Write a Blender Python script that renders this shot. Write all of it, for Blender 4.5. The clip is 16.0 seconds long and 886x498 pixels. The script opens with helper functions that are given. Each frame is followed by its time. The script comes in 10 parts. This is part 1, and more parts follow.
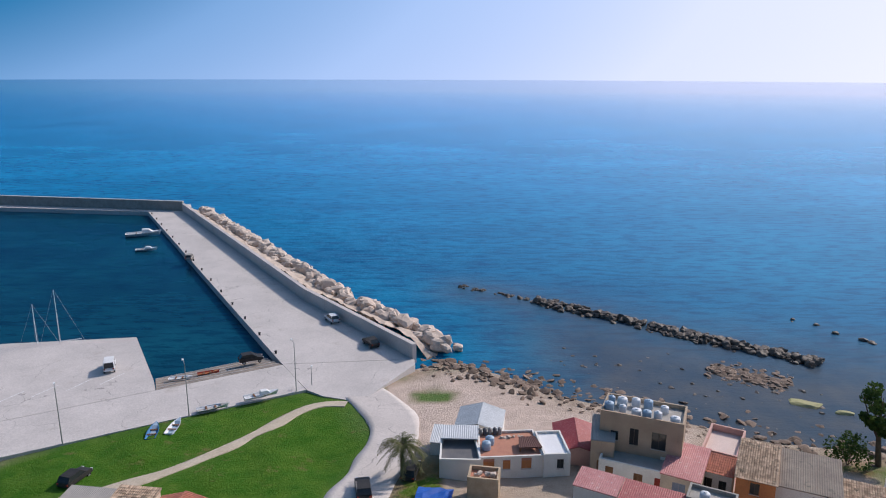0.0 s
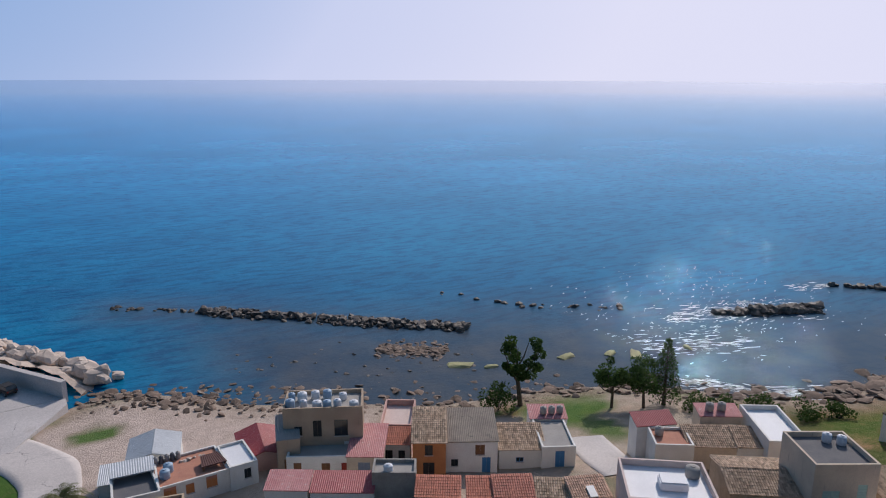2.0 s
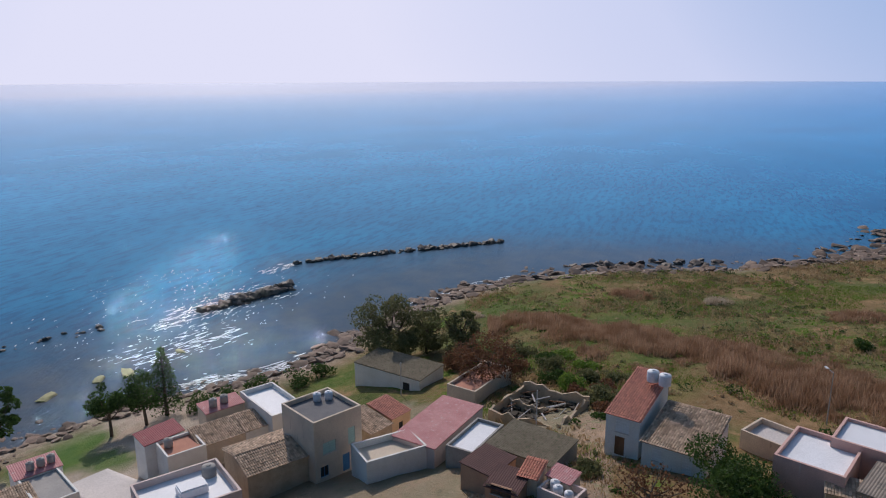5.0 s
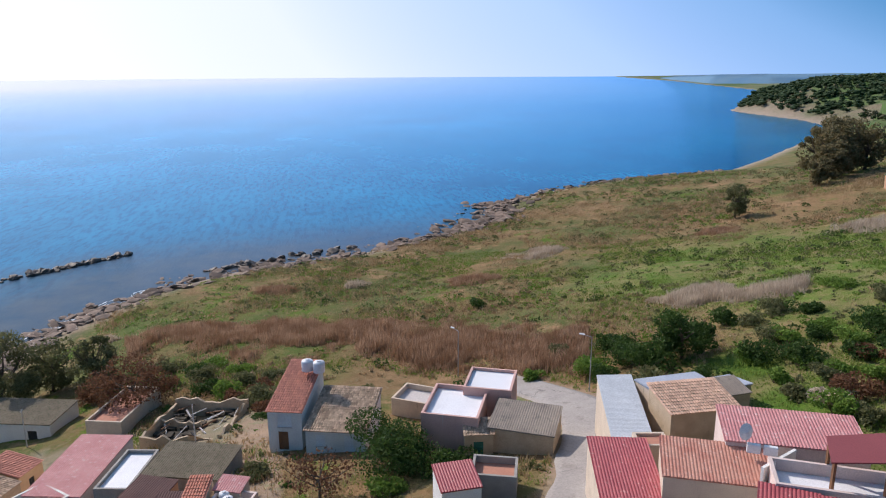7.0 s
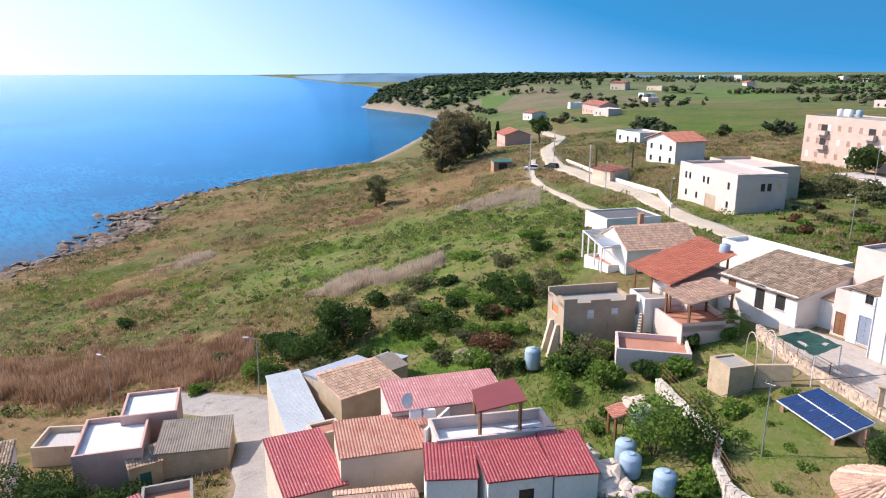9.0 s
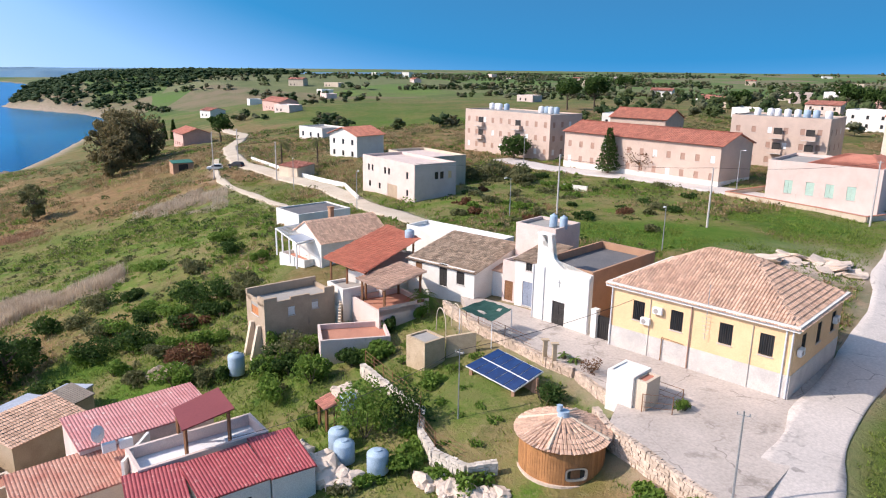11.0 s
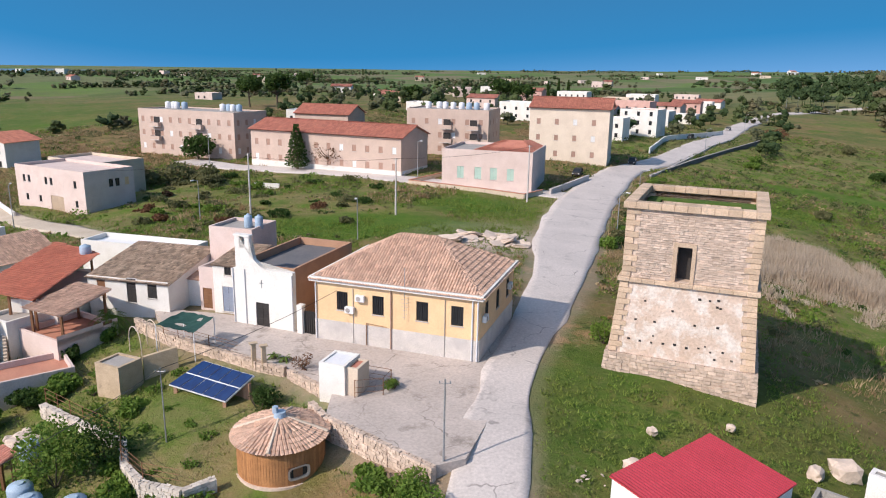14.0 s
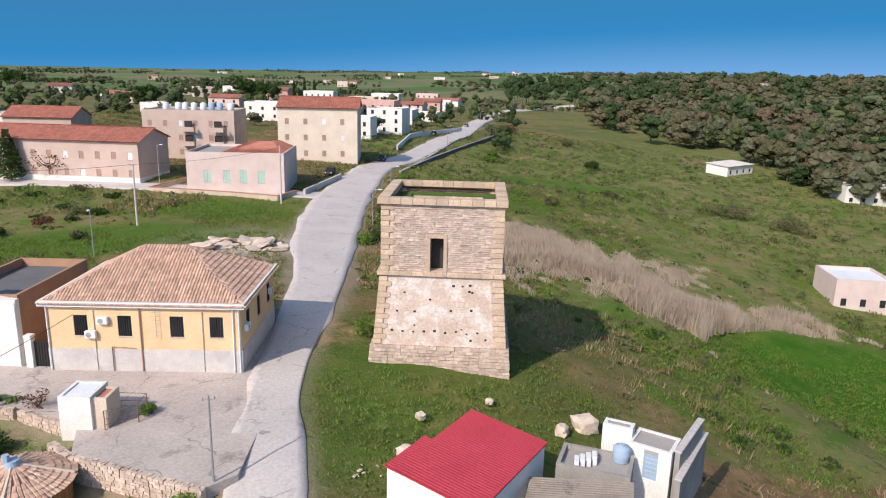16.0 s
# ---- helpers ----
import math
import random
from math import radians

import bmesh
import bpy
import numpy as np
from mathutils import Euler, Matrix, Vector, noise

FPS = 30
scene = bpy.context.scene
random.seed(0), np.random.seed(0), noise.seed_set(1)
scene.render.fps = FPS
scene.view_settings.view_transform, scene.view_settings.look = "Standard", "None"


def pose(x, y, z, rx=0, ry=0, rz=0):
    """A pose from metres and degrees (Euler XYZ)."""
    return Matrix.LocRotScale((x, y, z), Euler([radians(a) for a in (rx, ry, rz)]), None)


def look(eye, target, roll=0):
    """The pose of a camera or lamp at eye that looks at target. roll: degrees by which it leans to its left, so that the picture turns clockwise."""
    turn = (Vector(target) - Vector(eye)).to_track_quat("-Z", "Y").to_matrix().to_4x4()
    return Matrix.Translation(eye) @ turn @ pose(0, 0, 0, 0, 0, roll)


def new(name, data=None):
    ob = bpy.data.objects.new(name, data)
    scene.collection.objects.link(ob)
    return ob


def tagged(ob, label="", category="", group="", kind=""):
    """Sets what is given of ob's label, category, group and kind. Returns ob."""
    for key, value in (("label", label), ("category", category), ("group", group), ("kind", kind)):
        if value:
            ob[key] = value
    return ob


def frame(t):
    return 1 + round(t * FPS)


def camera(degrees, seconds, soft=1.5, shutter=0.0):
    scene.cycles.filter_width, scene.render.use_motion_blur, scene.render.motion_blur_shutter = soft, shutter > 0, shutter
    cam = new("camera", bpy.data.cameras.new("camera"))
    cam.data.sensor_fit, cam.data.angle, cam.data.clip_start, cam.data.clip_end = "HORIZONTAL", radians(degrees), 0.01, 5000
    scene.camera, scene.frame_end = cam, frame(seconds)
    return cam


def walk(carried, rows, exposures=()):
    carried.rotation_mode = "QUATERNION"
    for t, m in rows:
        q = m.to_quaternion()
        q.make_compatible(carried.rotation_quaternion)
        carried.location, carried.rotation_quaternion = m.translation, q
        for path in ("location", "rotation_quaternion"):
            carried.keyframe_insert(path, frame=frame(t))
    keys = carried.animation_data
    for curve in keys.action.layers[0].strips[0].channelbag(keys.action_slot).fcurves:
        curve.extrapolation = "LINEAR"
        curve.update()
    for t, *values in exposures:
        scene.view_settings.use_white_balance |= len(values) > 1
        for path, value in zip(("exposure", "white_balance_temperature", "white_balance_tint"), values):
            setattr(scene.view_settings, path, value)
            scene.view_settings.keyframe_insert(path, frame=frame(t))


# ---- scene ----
cam = camera(64.30, 16.0, soft=1.1)
PATH = [
    (0, pose(0, 0, 50, 75.93, -0.21, -0.20)),
    (0.5, pose(0, 0, 50, 75.95, -0.20, -7.10)),
    (1, pose(0, 0, 50, 75.96, -0.15, -14.02)),
    (1.5, pose(0, 0, 50, 75.95, -0.20, -20.94)),
    (2, pose(0, 0, 50, 75.97, -0.19, -27.96)),
    (2.5, pose(0, 0, 50, 75.98, -0.25, -34.88)),
    (3, pose(0, 0, 50, 76.00, -0.30, -41.59)),
    (3.5, pose(0, 0, 50, 75.99, -0.19, -48.58)),
    (3.7, pose(0, 0, 50, 76.04, -0.33, -51.30)),
    (5.8, pose(0, 0, 50, 75.85, 0.50, -82.08)),
    (6, pose(0, 0, 50, 75.82, 0.42, -85.01)),
    (6.5, pose(0, 0, 50, 75.78, 0.39, -92.36)),
    (7, pose(0, 0, 50, 75.72, 0.30, -99.72)),
    (7.5, pose(0, 0, 50, 75.66, 0.23, -106.80)),
    (8, pose(0, 0, 50, 75.61, 0.08, -113.78)),
    (8.5, pose(0, 0, 50, 75.59, -0.07, -120.91)),
    (9, pose(0, 0, 50, 75.59, -0.23, -128.02)),
    (9.5, pose(0, 0, 50, 75.59, -0.38, -135.19)),
    (10, pose(0, 0, 50, 75.57, -0.63, -142.38)),
    (10.2, pose(0, 0, 50, 75.59, -0.67, -145.11)),
    (12.3, pose(0, 0, 50, 75.58, -0.95, -162.45)),
    (12.5, pose(0, 0, 50, 75.63, -0.85, -164.25)),
    (13, pose(0, 0, 50, 75.67, -0.90, -168.81)),
    (13.5, pose(0, 0, 50, 75.69, -0.98, -173.38)),
    (14, pose(0, 0, 50, 75.71, -1.01, -177.94)),
    (14.5, pose(0, 0, 50, 75.78, -1.09, -182.49)),
    (15, pose(0, 0, 50, 75.85, -1.21, -187.67)),
    (15.5, pose(0, 0, 50, 75.94, -1.29, -192.83)),
    (16, pose(0, 0, 50, 76.09, -1.38, -197.87)),
]
walk(cam, PATH, exposures=[(0, -0.1, 6300, 13), (1.5, -0.38, 6300, 13), (3.5, -0.55, 6300, 13), (5.8, -0.28, 6300, 13), (7, 0.12, 6300, 13),
                           (8.5, 0.55, 6400, 13), (10, 0.72, 6500, 14), (12.3, 0.28, 6500, 13), (16, 0.26, 6500, 13)])

# ---- sky and sun ----
SUN_AZ, SUN_EL = 53.0, 37.5
world = bpy.data.worlds.new("sky")
scene.world = world
world.use_nodes = True
wn, wl = world.node_tree.nodes, world.node_tree.links
sky = wn.new("ShaderNodeTexSky")
sky.sky_type = "NISHITA"
sky.sun_disc = False
sky.sun_elevation, sky.sun_rotation = radians(SUN_EL), radians(SUN_AZ)
sky.altitude, sky.air_density, sky.dust_density, sky.ozone_density = 0, 0.1, 2.0, 1.0
# the sky's own brightness, taken through the blue-to-lilac scale of a humid spring day by the sea
grey = wn.new("ShaderNodeRGBToBW")
scaled = wn.new("ShaderNodeMath")
scaled.operation, scaled.inputs[1].default_value = "MULTIPLY", 0.1
hue = wn.new("ShaderNodeValToRGB")
for k, (at, colour) in enumerate(((0.0, (0.055, 0.085, 0.13)), (0.05, (0.03, 0.105, 0.22)), (0.095, (0.02, 0.155, 0.335)), (0.13, (0.17, 0.32, 0.56)), (0.2, (0.32, 0.45, 0.70)), (0.45, (0.58, 0.63, 0.82)), (1.0, (0.73, 0.735, 0.875)))):
    stop = hue.color_ramp.elements[k] if k < 2 else hue.color_ramp.elements.new(at)
    stop.position, stop.color = at, (*colour, 1)
# the even haze near the sea's edge: the sky is read well above it
way_up = wn.new("ShaderNodeTexCoord")
raised = wn.new("ShaderNodeVectorMath")
raised.operation, raised.inputs[1].default_value, raised.inputs[2].default_value = "MULTIPLY_ADD", (1, 1, 0.7), (0, 0, 0.1)
wl.new(way_up.outputs["Generated"], raised.inputs[0]), wl.new(raised.outputs[0], sky.inputs["Vector"])
wl.new(sky.outputs[0], grey.inputs[0]), wl.new(grey.outputs[0], scaled.inputs[0]), wl.new(scaled.outputs[0], hue.inputs[0])
wl.new(hue.outputs[0], wn["Background"].inputs[0])
wn["Background"].inputs[1].default_value = 1.4
sun_data = bpy.data.lights.new("sun", "SUN")
sun_data.energy, sun_data.angle, sun_data.color = 3.6, radians(0.55), (1.0, 0.90, 0.78)
sun = new("sun", sun_data)
sun.matrix_world = look((80 * math.sin(radians(SUN_AZ)), 80 * math.cos(radians(SUN_AZ)), 150),
                        (80 * math.sin(radians(SUN_AZ)) - math.sin(radians(SUN_AZ)) * math.cos(radians(SUN_EL)),
                         80 * math.cos(radians(SUN_AZ)) - math.cos(radians(SUN_AZ)) * math.cos(radians(SUN_EL)),
                         150 - math.sin(radians(SUN_EL))))

# ---- materials ----
def nodes_of(name):
    m = bpy.data.materials.new(name)
    m.use_nodes = True
    t = m.node_tree
    return m, t, t.nodes["Principled BSDF"]


def mixed(t, fac, a, b, mode="MIX"):
    n = t.nodes.new("ShaderNodeMix")
    n.data_type, n.blend_type = "RGBA", mode
    for k, v in ((0, fac), (6, a), (7, b)):
        if isinstance(v, (int, float)):
            n.inputs[k].default_value = v
        elif isinstance(v, tuple):
            n.inputs[k].default_value = (*v, 1)
        else:
            t.links.new(v, n.inputs[k])
    return n.outputs[2]


def noise_of(t, scale, detail=4, rough=0.6, lo=0.35, hi=0.65, coords=None, stretch=None):
    if coords is None:
        coords = t.nodes.new("ShaderNodeTexCoord").outputs["Object"]
    if stretch:
        mp = t.nodes.new("ShaderNodeMapping")
        mp.inputs["Scale"].default_value = stretch
        t.links.new(coords, mp.inputs[0])
        coords = mp.outputs[0]
    n = t.nodes.new("ShaderNodeTexNoise")
    n.inputs["Scale"].default_value, n.inputs["Detail"].default_value, n.inputs["Roughness"].default_value = scale, detail, rough
    t.links.new(coords, n.inputs["Vector"])
    r = t.nodes.new("ShaderNodeMapRange")
    r.inputs[1].default_value, r.inputs[2].default_value = lo, hi
    t.links.new(n.outputs[0], r.inputs[0])
    return r.outputs[0]


def bumped(t, bsdf, height, strength, distance):
    b = t.nodes.new("ShaderNodeBump")
    b.inputs["Strength"].default_value, b.inputs["Distance"].default_value = strength, distance
    t.links.new(height, b.inputs["Height"])
    t.links.new(b.outputs[0], bsdf.inputs["Normal"])


def surface(name, a, b, scale=0.6, rough=0.85, bump=0.3, fine=14.0, stain=None, stain_at=0.62, metal=0.0, island=0.0, obj=0.0, spec=0.3, streak=False, crack=0.0):
    """A weathered surface: two colours mixed by a broad noise, a fine grain, and stains or streaks of a third colour."""
    m, t, p = nodes_of(name)
    col = mixed(t, noise_of(t, scale), a, b)
    if stain:
        col = mixed(t, noise_of(t, scale * 1.7, 6, 0.7, stain_at, stain_at + 0.12, stretch=(3, 3, 0.35) if streak else None), col, stain)
    if crack:
        v, near = t.nodes.new("ShaderNodeTexVoronoi"), t.nodes.new("ShaderNodeMapRange")
        v.feature, v.inputs["Scale"].default_value = "DISTANCE_TO_EDGE", crack
        wobble, base = t.nodes.new("ShaderNodeTexNoise"), t.nodes.new("ShaderNodeTexCoord")
        wobble.inputs["Scale"].default_value = crack * 4
        shift = t.nodes.new("ShaderNodeVectorMath")
        shift.operation, shift.inputs[1].default_value = "MULTIPLY_ADD", (0.25 / crack,) * 3
        t.links.new(base.outputs["Object"], wobble.inputs["Vector"]), t.links.new(wobble.outputs["Color"], shift.inputs[0])
        t.links.new(base.outputs["Object"], shift.inputs[2]), t.links.new(shift.outputs[0], v.inputs["Vector"])
        near.inputs[1].default_value, near.inputs[2].default_value = 0.012 * crack / 0.2, 0.004 * crack / 0.2
        t.links.new(v.outputs["Distance"], near.inputs[0])
        worn = t.nodes.new("ShaderNodeMath")
        worn.operation = "MULTIPLY"
        t.links.new(near.outputs[0], worn.inputs[0]), t.links.new(noise_of(t, crack * 2, 3, 0.6, 0.45, 0.6), worn.inputs[1])
        col = mixed(t, worn.outputs[0], col, tuple(0.62 * c for c in b))
    grain = noise_of(t, fine, 3, 0.6, 0.2, 0.8)
    g = t.nodes.new("ShaderNodeMapRange")
    g.inputs[3].default_value, g.inputs[4].default_value = 0.78, 1.18
    t.links.new(grain, g.inputs[0])
    col = mixed(t, 1.0, col, g.outputs[0], "MULTIPLY")
    for share, source in ((island, "ShaderNodeNewGeometry"), (obj, "ShaderNodeObjectInfo")):
        if share:
            s = t.nodes.new(source)
            r = t.nodes.new("ShaderNodeMapRange")
            r.inputs[3].default_value, r.inputs[4].default_value = 1 - share, 1 + share
            t.links.new(s.outputs["Random Per Island" if source.endswith("Geometry") else "Random"], r.inputs[0])
            col = mixed(t, 1.0, col, r.outputs[0], "MULTIPLY")
    t.links.new(col, p.inputs["Base Color"])
    p.inputs["Roughness"].default_value, p.inputs["Metallic"].default_value = rough, metal
    p.inputs["Specular IOR Level"].default_value = spec
    if bump:
        bumped(t, p, grain, bump, 0.03)
    return m


WHITE = surface("white_plaster", (0.80, 0.78, 0.74), (0.72, 0.69, 0.64), 0.5, stain=(0.45, 0.41, 0.36), stain_at=0.66, streak=True)
CREAM = surface("cream_plaster", (0.66, 0.55, 0.43), (0.56, 0.46, 0.36), 0.5, stain=(0.35, 0.29, 0.23), streak=True)
PINK = surface("pink_plaster", (0.66, 0.42, 0.36), (0.58, 0.36, 0.31), 0.5, stain=(0.62, 0.55, 0.5), streak=True)
PALEPINK = surface("pale_pink_plaster", (0.70, 0.57, 0.52), (0.63, 0.50, 0.45), 0.5, stain=(0.45, 0.38, 0.34), streak=True)
BEIGE = surface("beige_render", (0.50, 0.385, 0.28), (0.42, 0.32, 0.235), 0.5, stain=(0.24, 0.20, 0.17), streak=True)
TUFA = surface("sandstone", (0.55, 0.43, 0.30), (0.45, 0.34, 0.23), 0.9, stain=(0.27, 0.22, 0.17), bump=0.6)
GREYWALL = surface("grey_render", (0.36, 0.34, 0.31), (0.28, 0.26, 0.24), 0.6, stain=(0.17, 0.16, 0.15), streak=True)
YELLOW = surface("ochre_plaster", (0.80, 0.56, 0.325), (0.74, 0.50, 0.285), 0.5, stain=(0.72, 0.58, 0.38), stain_at=0.68)
BASEGREY = surface("bare_grey_render", (0.62, 0.58, 0.54), (0.50, 0.47, 0.45), 0.8, stain=(0.72, 0.68, 0.62))
ORANGE = surface("orange_plaster", (0.55, 0.23, 0.09), (0.47, 0.19, 0.08), 0.5, stain=(0.3, 0.17, 0.1), streak=True)
TERRACOTTA = surface("terracotta_paving", (0.52, 0.25, 0.17), (0.44, 0.20, 0.14), 0.7, stain=(0.35, 0.26, 0.22))
BRICKWALL = surface("brown_brick_render", (0.47, 0.28, 0.18), (0.40, 0.235, 0.155), 0.8)
PALECREAM = surface("pale_cream_plaster", (0.76, 0.65, 0.53), (0.69, 0.58, 0.47), 0.4, stain=(0.6, 0.5, 0.42), stain_at=0.66, streak=True)
ROSE = surface("rose_plaster", (0.61, 0.475, 0.40), (0.54, 0.415, 0.35), 0.4, stain=(0.55, 0.48, 0.43), stain_at=0.64)
OLDTILE = surface("old_clay_tile", (0.52, 0.385, 0.28), (0.40, 0.285, 0.20), 0.9, 0.9, 0.4, 9, stain=(0.20, 0.165, 0.125), stain_at=0.55, island=0.35)
PALETILE = surface("pale_clay_tile", (0.63, 0.42, 0.31), (0.53, 0.34, 0.245), 0.8, 0.9, 0.3, 9, stain=(0.38, 0.27, 0.2), stain_at=0.62, island=0.22)
REDTILE = surface("red_roof_tile", (0.58, 0.235, 0.16), (0.50, 0.19, 0.13), 0.5, 0.8, 0.2, 9, stain=(0.3, 0.12, 0.08), island=0.15)
ROSETILE = surface("faded_rose_tile", (0.56, 0.24, 0.17), (0.48, 0.20, 0.15), 0.5, 0.8, 0.2, 9, island=0.18)
REDSHEET = surface("dark_red_sheet_roof", (0.40, 0.085, 0.09), (0.33, 0.06, 0.07), 0.6, 0.55, 0.1, 6, stain=(0.52, 0.27, 0.24), stain_at=0.57, streak=True, spec=0.4)
BRIGHTRED = surface("red_panel_roof", (0.47, 0.05, 0.07), (0.42, 0.045, 0.06), 0.4, 0.4, 0.05, 6, spec=0.4)
PINKSHEET = surface("faded_pink_sheet_roof", (0.58, 0.27, 0.26), (0.50, 0.20, 0.20), 0.5, 0.65, 0.1, 6, stain=(0.64, 0.46, 0.42), stain_at=0.56, streak=True)
RUSTSHEET = surface("rust_red_sheet_roof", (0.43, 0.17, 0.125), (0.52, 0.27, 0.20), 0.9, 0.75, 0.2, 6, stain=(0.66, 0.48, 0.39), stain_at=0.57, streak=True)
WHITESHEET = surface("white_sheet_roof", (0.60, 0.62, 0.64), (0.52, 0.54, 0.56), 0.5, 0.5, 0.1, 6, stain=(0.5, 0.48, 0.45), stain_at=0.66)
BLUESHEET = surface("blue_grey_sheet_roof", (0.30, 0.33, 0.40), (0.36, 0.39, 0.45), 0.5, 0.45, 0.1, 6)
ASBESTOS = surface("grey_fibre_cement_roof", (0.32, 0.27, 0.22), (0.24, 0.20, 0.17), 0.6, 0.9, 0.3, 9, stain=(0.13, 0.12, 0.1), stain_at=0.58)
DECK = surface("grey_roof_screed", (0.40, 0.37, 0.34), (0.33, 0.31, 0.29), 0.5, stain=(0.22, 0.2, 0.19))
DARKDECK = surface("dark_felt_and_shaded_deck", (0.13, 0.13, 0.14), (0.17, 0.165, 0.17), 0.4, stain=(0.26, 0.25, 0.24))
WHITEDECK = surface("white_roof_paint", (0.80, 0.80, 0.82), (0.74, 0.74, 0.76), 0.4, 0.6, 0.1, stain=(0.6, 0.58, 0.56), stain_at=0.68)
CONCRETE = surface("pale_concrete", (0.60, 0.55, 0.525), (0.51, 0.47, 0.45), 0.12, 0.9, 0.2, 5, stain=(0.46, 0.41, 0.375), stain_at=0.6, crack=0.1)
ROADM = surface("pale_worn_road", (0.60, 0.54, 0.505), (0.52, 0.47, 0.44), 0.15, 0.9, 0.1, 5, stain=(0.42, 0.38, 0.355), stain_at=0.58, crack=0.14)
TRACK = surface("dusty_track", (0.56, 0.48, 0.38), (0.48, 0.40, 0.31), 0.3, 0.95, 0.4, 4)
PLAZA = surface("square_paving", (0.52, 0.45, 0.405), (0.44, 0.38, 0.34), 0.25, 0.9, 0.1, 5, stain=(0.31, 0.265, 0.23), stain_at=0.56, crack=0.2)
LANE = surface("dull_concrete_lane", (0.37, 0.335, 0.305), (0.30, 0.27, 0.25), 0.25, 0.9, 0.15, 5, stain=(0.24, 0.21, 0.19), stain_at=0.56, crack=0.2)
ROCK = surface("pale_limestone", (0.56, 0.46, 0.385), (0.43, 0.345, 0.285), 0.35, 0.9, 0.6, 3, stain=(0.38, 0.31, 0.26), island=0.22)
WETROCK = surface("dark_wet_rock", (0.05, 0.042, 0.038), (0.12, 0.095, 0.075), 0.5, 0.6, 0.6, 3, island=0.3)
STONEWALL = surface("rubble_stone", (0.61, 0.485, 0.395), (0.50, 0.39, 0.31), 0.9, 0.9, 0.7, 4, stain=(0.32, 0.27, 0.22), stain_at=0.58, island=0.2)
WOODM = surface("brown_wood", (0.24, 0.12, 0.06), (0.19, 0.09, 0.045), 2, 0.7, 0.2, 20)
GREENP = surface("green_paint", (0.03, 0.13, 0.10), (0.04, 0.16, 0.12), 1, 0.6, 0.1)
BLUEP = surface("blue_paint", (0.05, 0.17, 0.36), (0.06, 0.2, 0.4), 1, 0.6, 0.1)
GREYBLUE = surface("grey_blue_paint", (0.22, 0.26, 0.34), (0.26, 0.3, 0.38), 1, 0.6, 0.1)
DARKP = surface("dark_paint", (0.03, 0.028, 0.028), (0.045, 0.04, 0.038), 1, 0.6, 0.1)
REDP = surface("red_paint", (0.35, 0.05, 0.03), (0.3, 0.04, 0.03), 1, 0.6, 0.1)
SHUTTER = surface("pale_brown_shutter", (0.42, 0.27, 0.21), (0.38, 0.24, 0.19), 1, 0.7, 0.1)
MINT = surface("mint_shutter", (0.45, 0.60, 0.52), (0.40, 0.55, 0.48), 1, 0.7, 0.1)
WHITEP = surface("white_paint", (0.78, 0.78, 0.78), (0.72, 0.72, 0.72), 1, 0.5, 0.05)
STEEL = surface("galvanised_steel", (0.42, 0.43, 0.44), (0.34, 0.35, 0.36), 2, 0.5, 0.05, metal=0.6)
TANKBLUE = surface("pale_blue_plastic", (0.36, 0.47, 0.58), (0.32, 0.42, 0.53), 1, 0.5, 0.05)
TANKWHITE = surface("white_plastic", (0.72, 0.73, 0.75), (0.64, 0.65, 0.68), 1, 0.5, 0.05)
GLASS = surface("dark_window_glass", (0.025, 0.028, 0.032), (0.035, 0.038, 0.042), 1, 0.08, 0, spec=0.5)
RUBBER = surface("black_rubber", (0.02, 0.02, 0.02), (0.03, 0.03, 0.03), 2, 0.8, 0.1)

# ---- lie of the land: the coast line and spot heights ----
COAST = [(-4900, 300), (-400, 70), (-120, 66), (-66, 80), (-47, 104), (-29, 110), (-5, 113), (2, 117), (12, 110), (20, 102.5), (36, 94.5),
         (45, 89), (54, 87), (62, 86), (77, 81), (86, 74), (93, 66.5), (103, 61.3), (112, 61), (120, 59.3), (138, 55), (152, 48.5),
         (166, 40), (180, 23), (191, -7), (212, -38), (232, -58), (258, -66), (283, -95), (308, -140), (322, -200), (362, -246),
         (470, -360), (560, -440), (640, -470), (801, -492), (1050, -715), (1448, -970), (2043, -1173), (2773, -1430), (4900, -2000)]
LOW = [(-57, 95, 1.4), (-10, 98, 1.6), (-100, 55, 1.8), (-45, 82, 1.6), (0, 88, 2.0), (20, 94, 1.8), (0, 73, 3.6), (25, 75, 3.4),
       (50, 62, 4.2), (75, 52, 3.2), (-30, 62, 3.4), (-60, 60, 2.6), (0, 45, 9), (30, 45, 8.5), (47, 42, 8), (58, 33, 9), (95, 35, 6),
       (74, 15, 11), (110, 10, 7), (140, 20, 4), (-40, 0, 16), (-80, -20, 10), (-100, 20, 5)]
HILL = [(64, 6, 13.5), (86, -17, 10), (71, -29, 14), (55, -20, 16.5), (142, -26, 6), (166, -75, 8), (146, -108, 14), (81, -53, 18),
        (34, -19, 20.5), (25, -35, 24), (17, -40, 26), (42, -44, 22.5), (55, -52, 22.5), (122, -135, 24), (209, -165, 16), (157, -163, 24.5)]
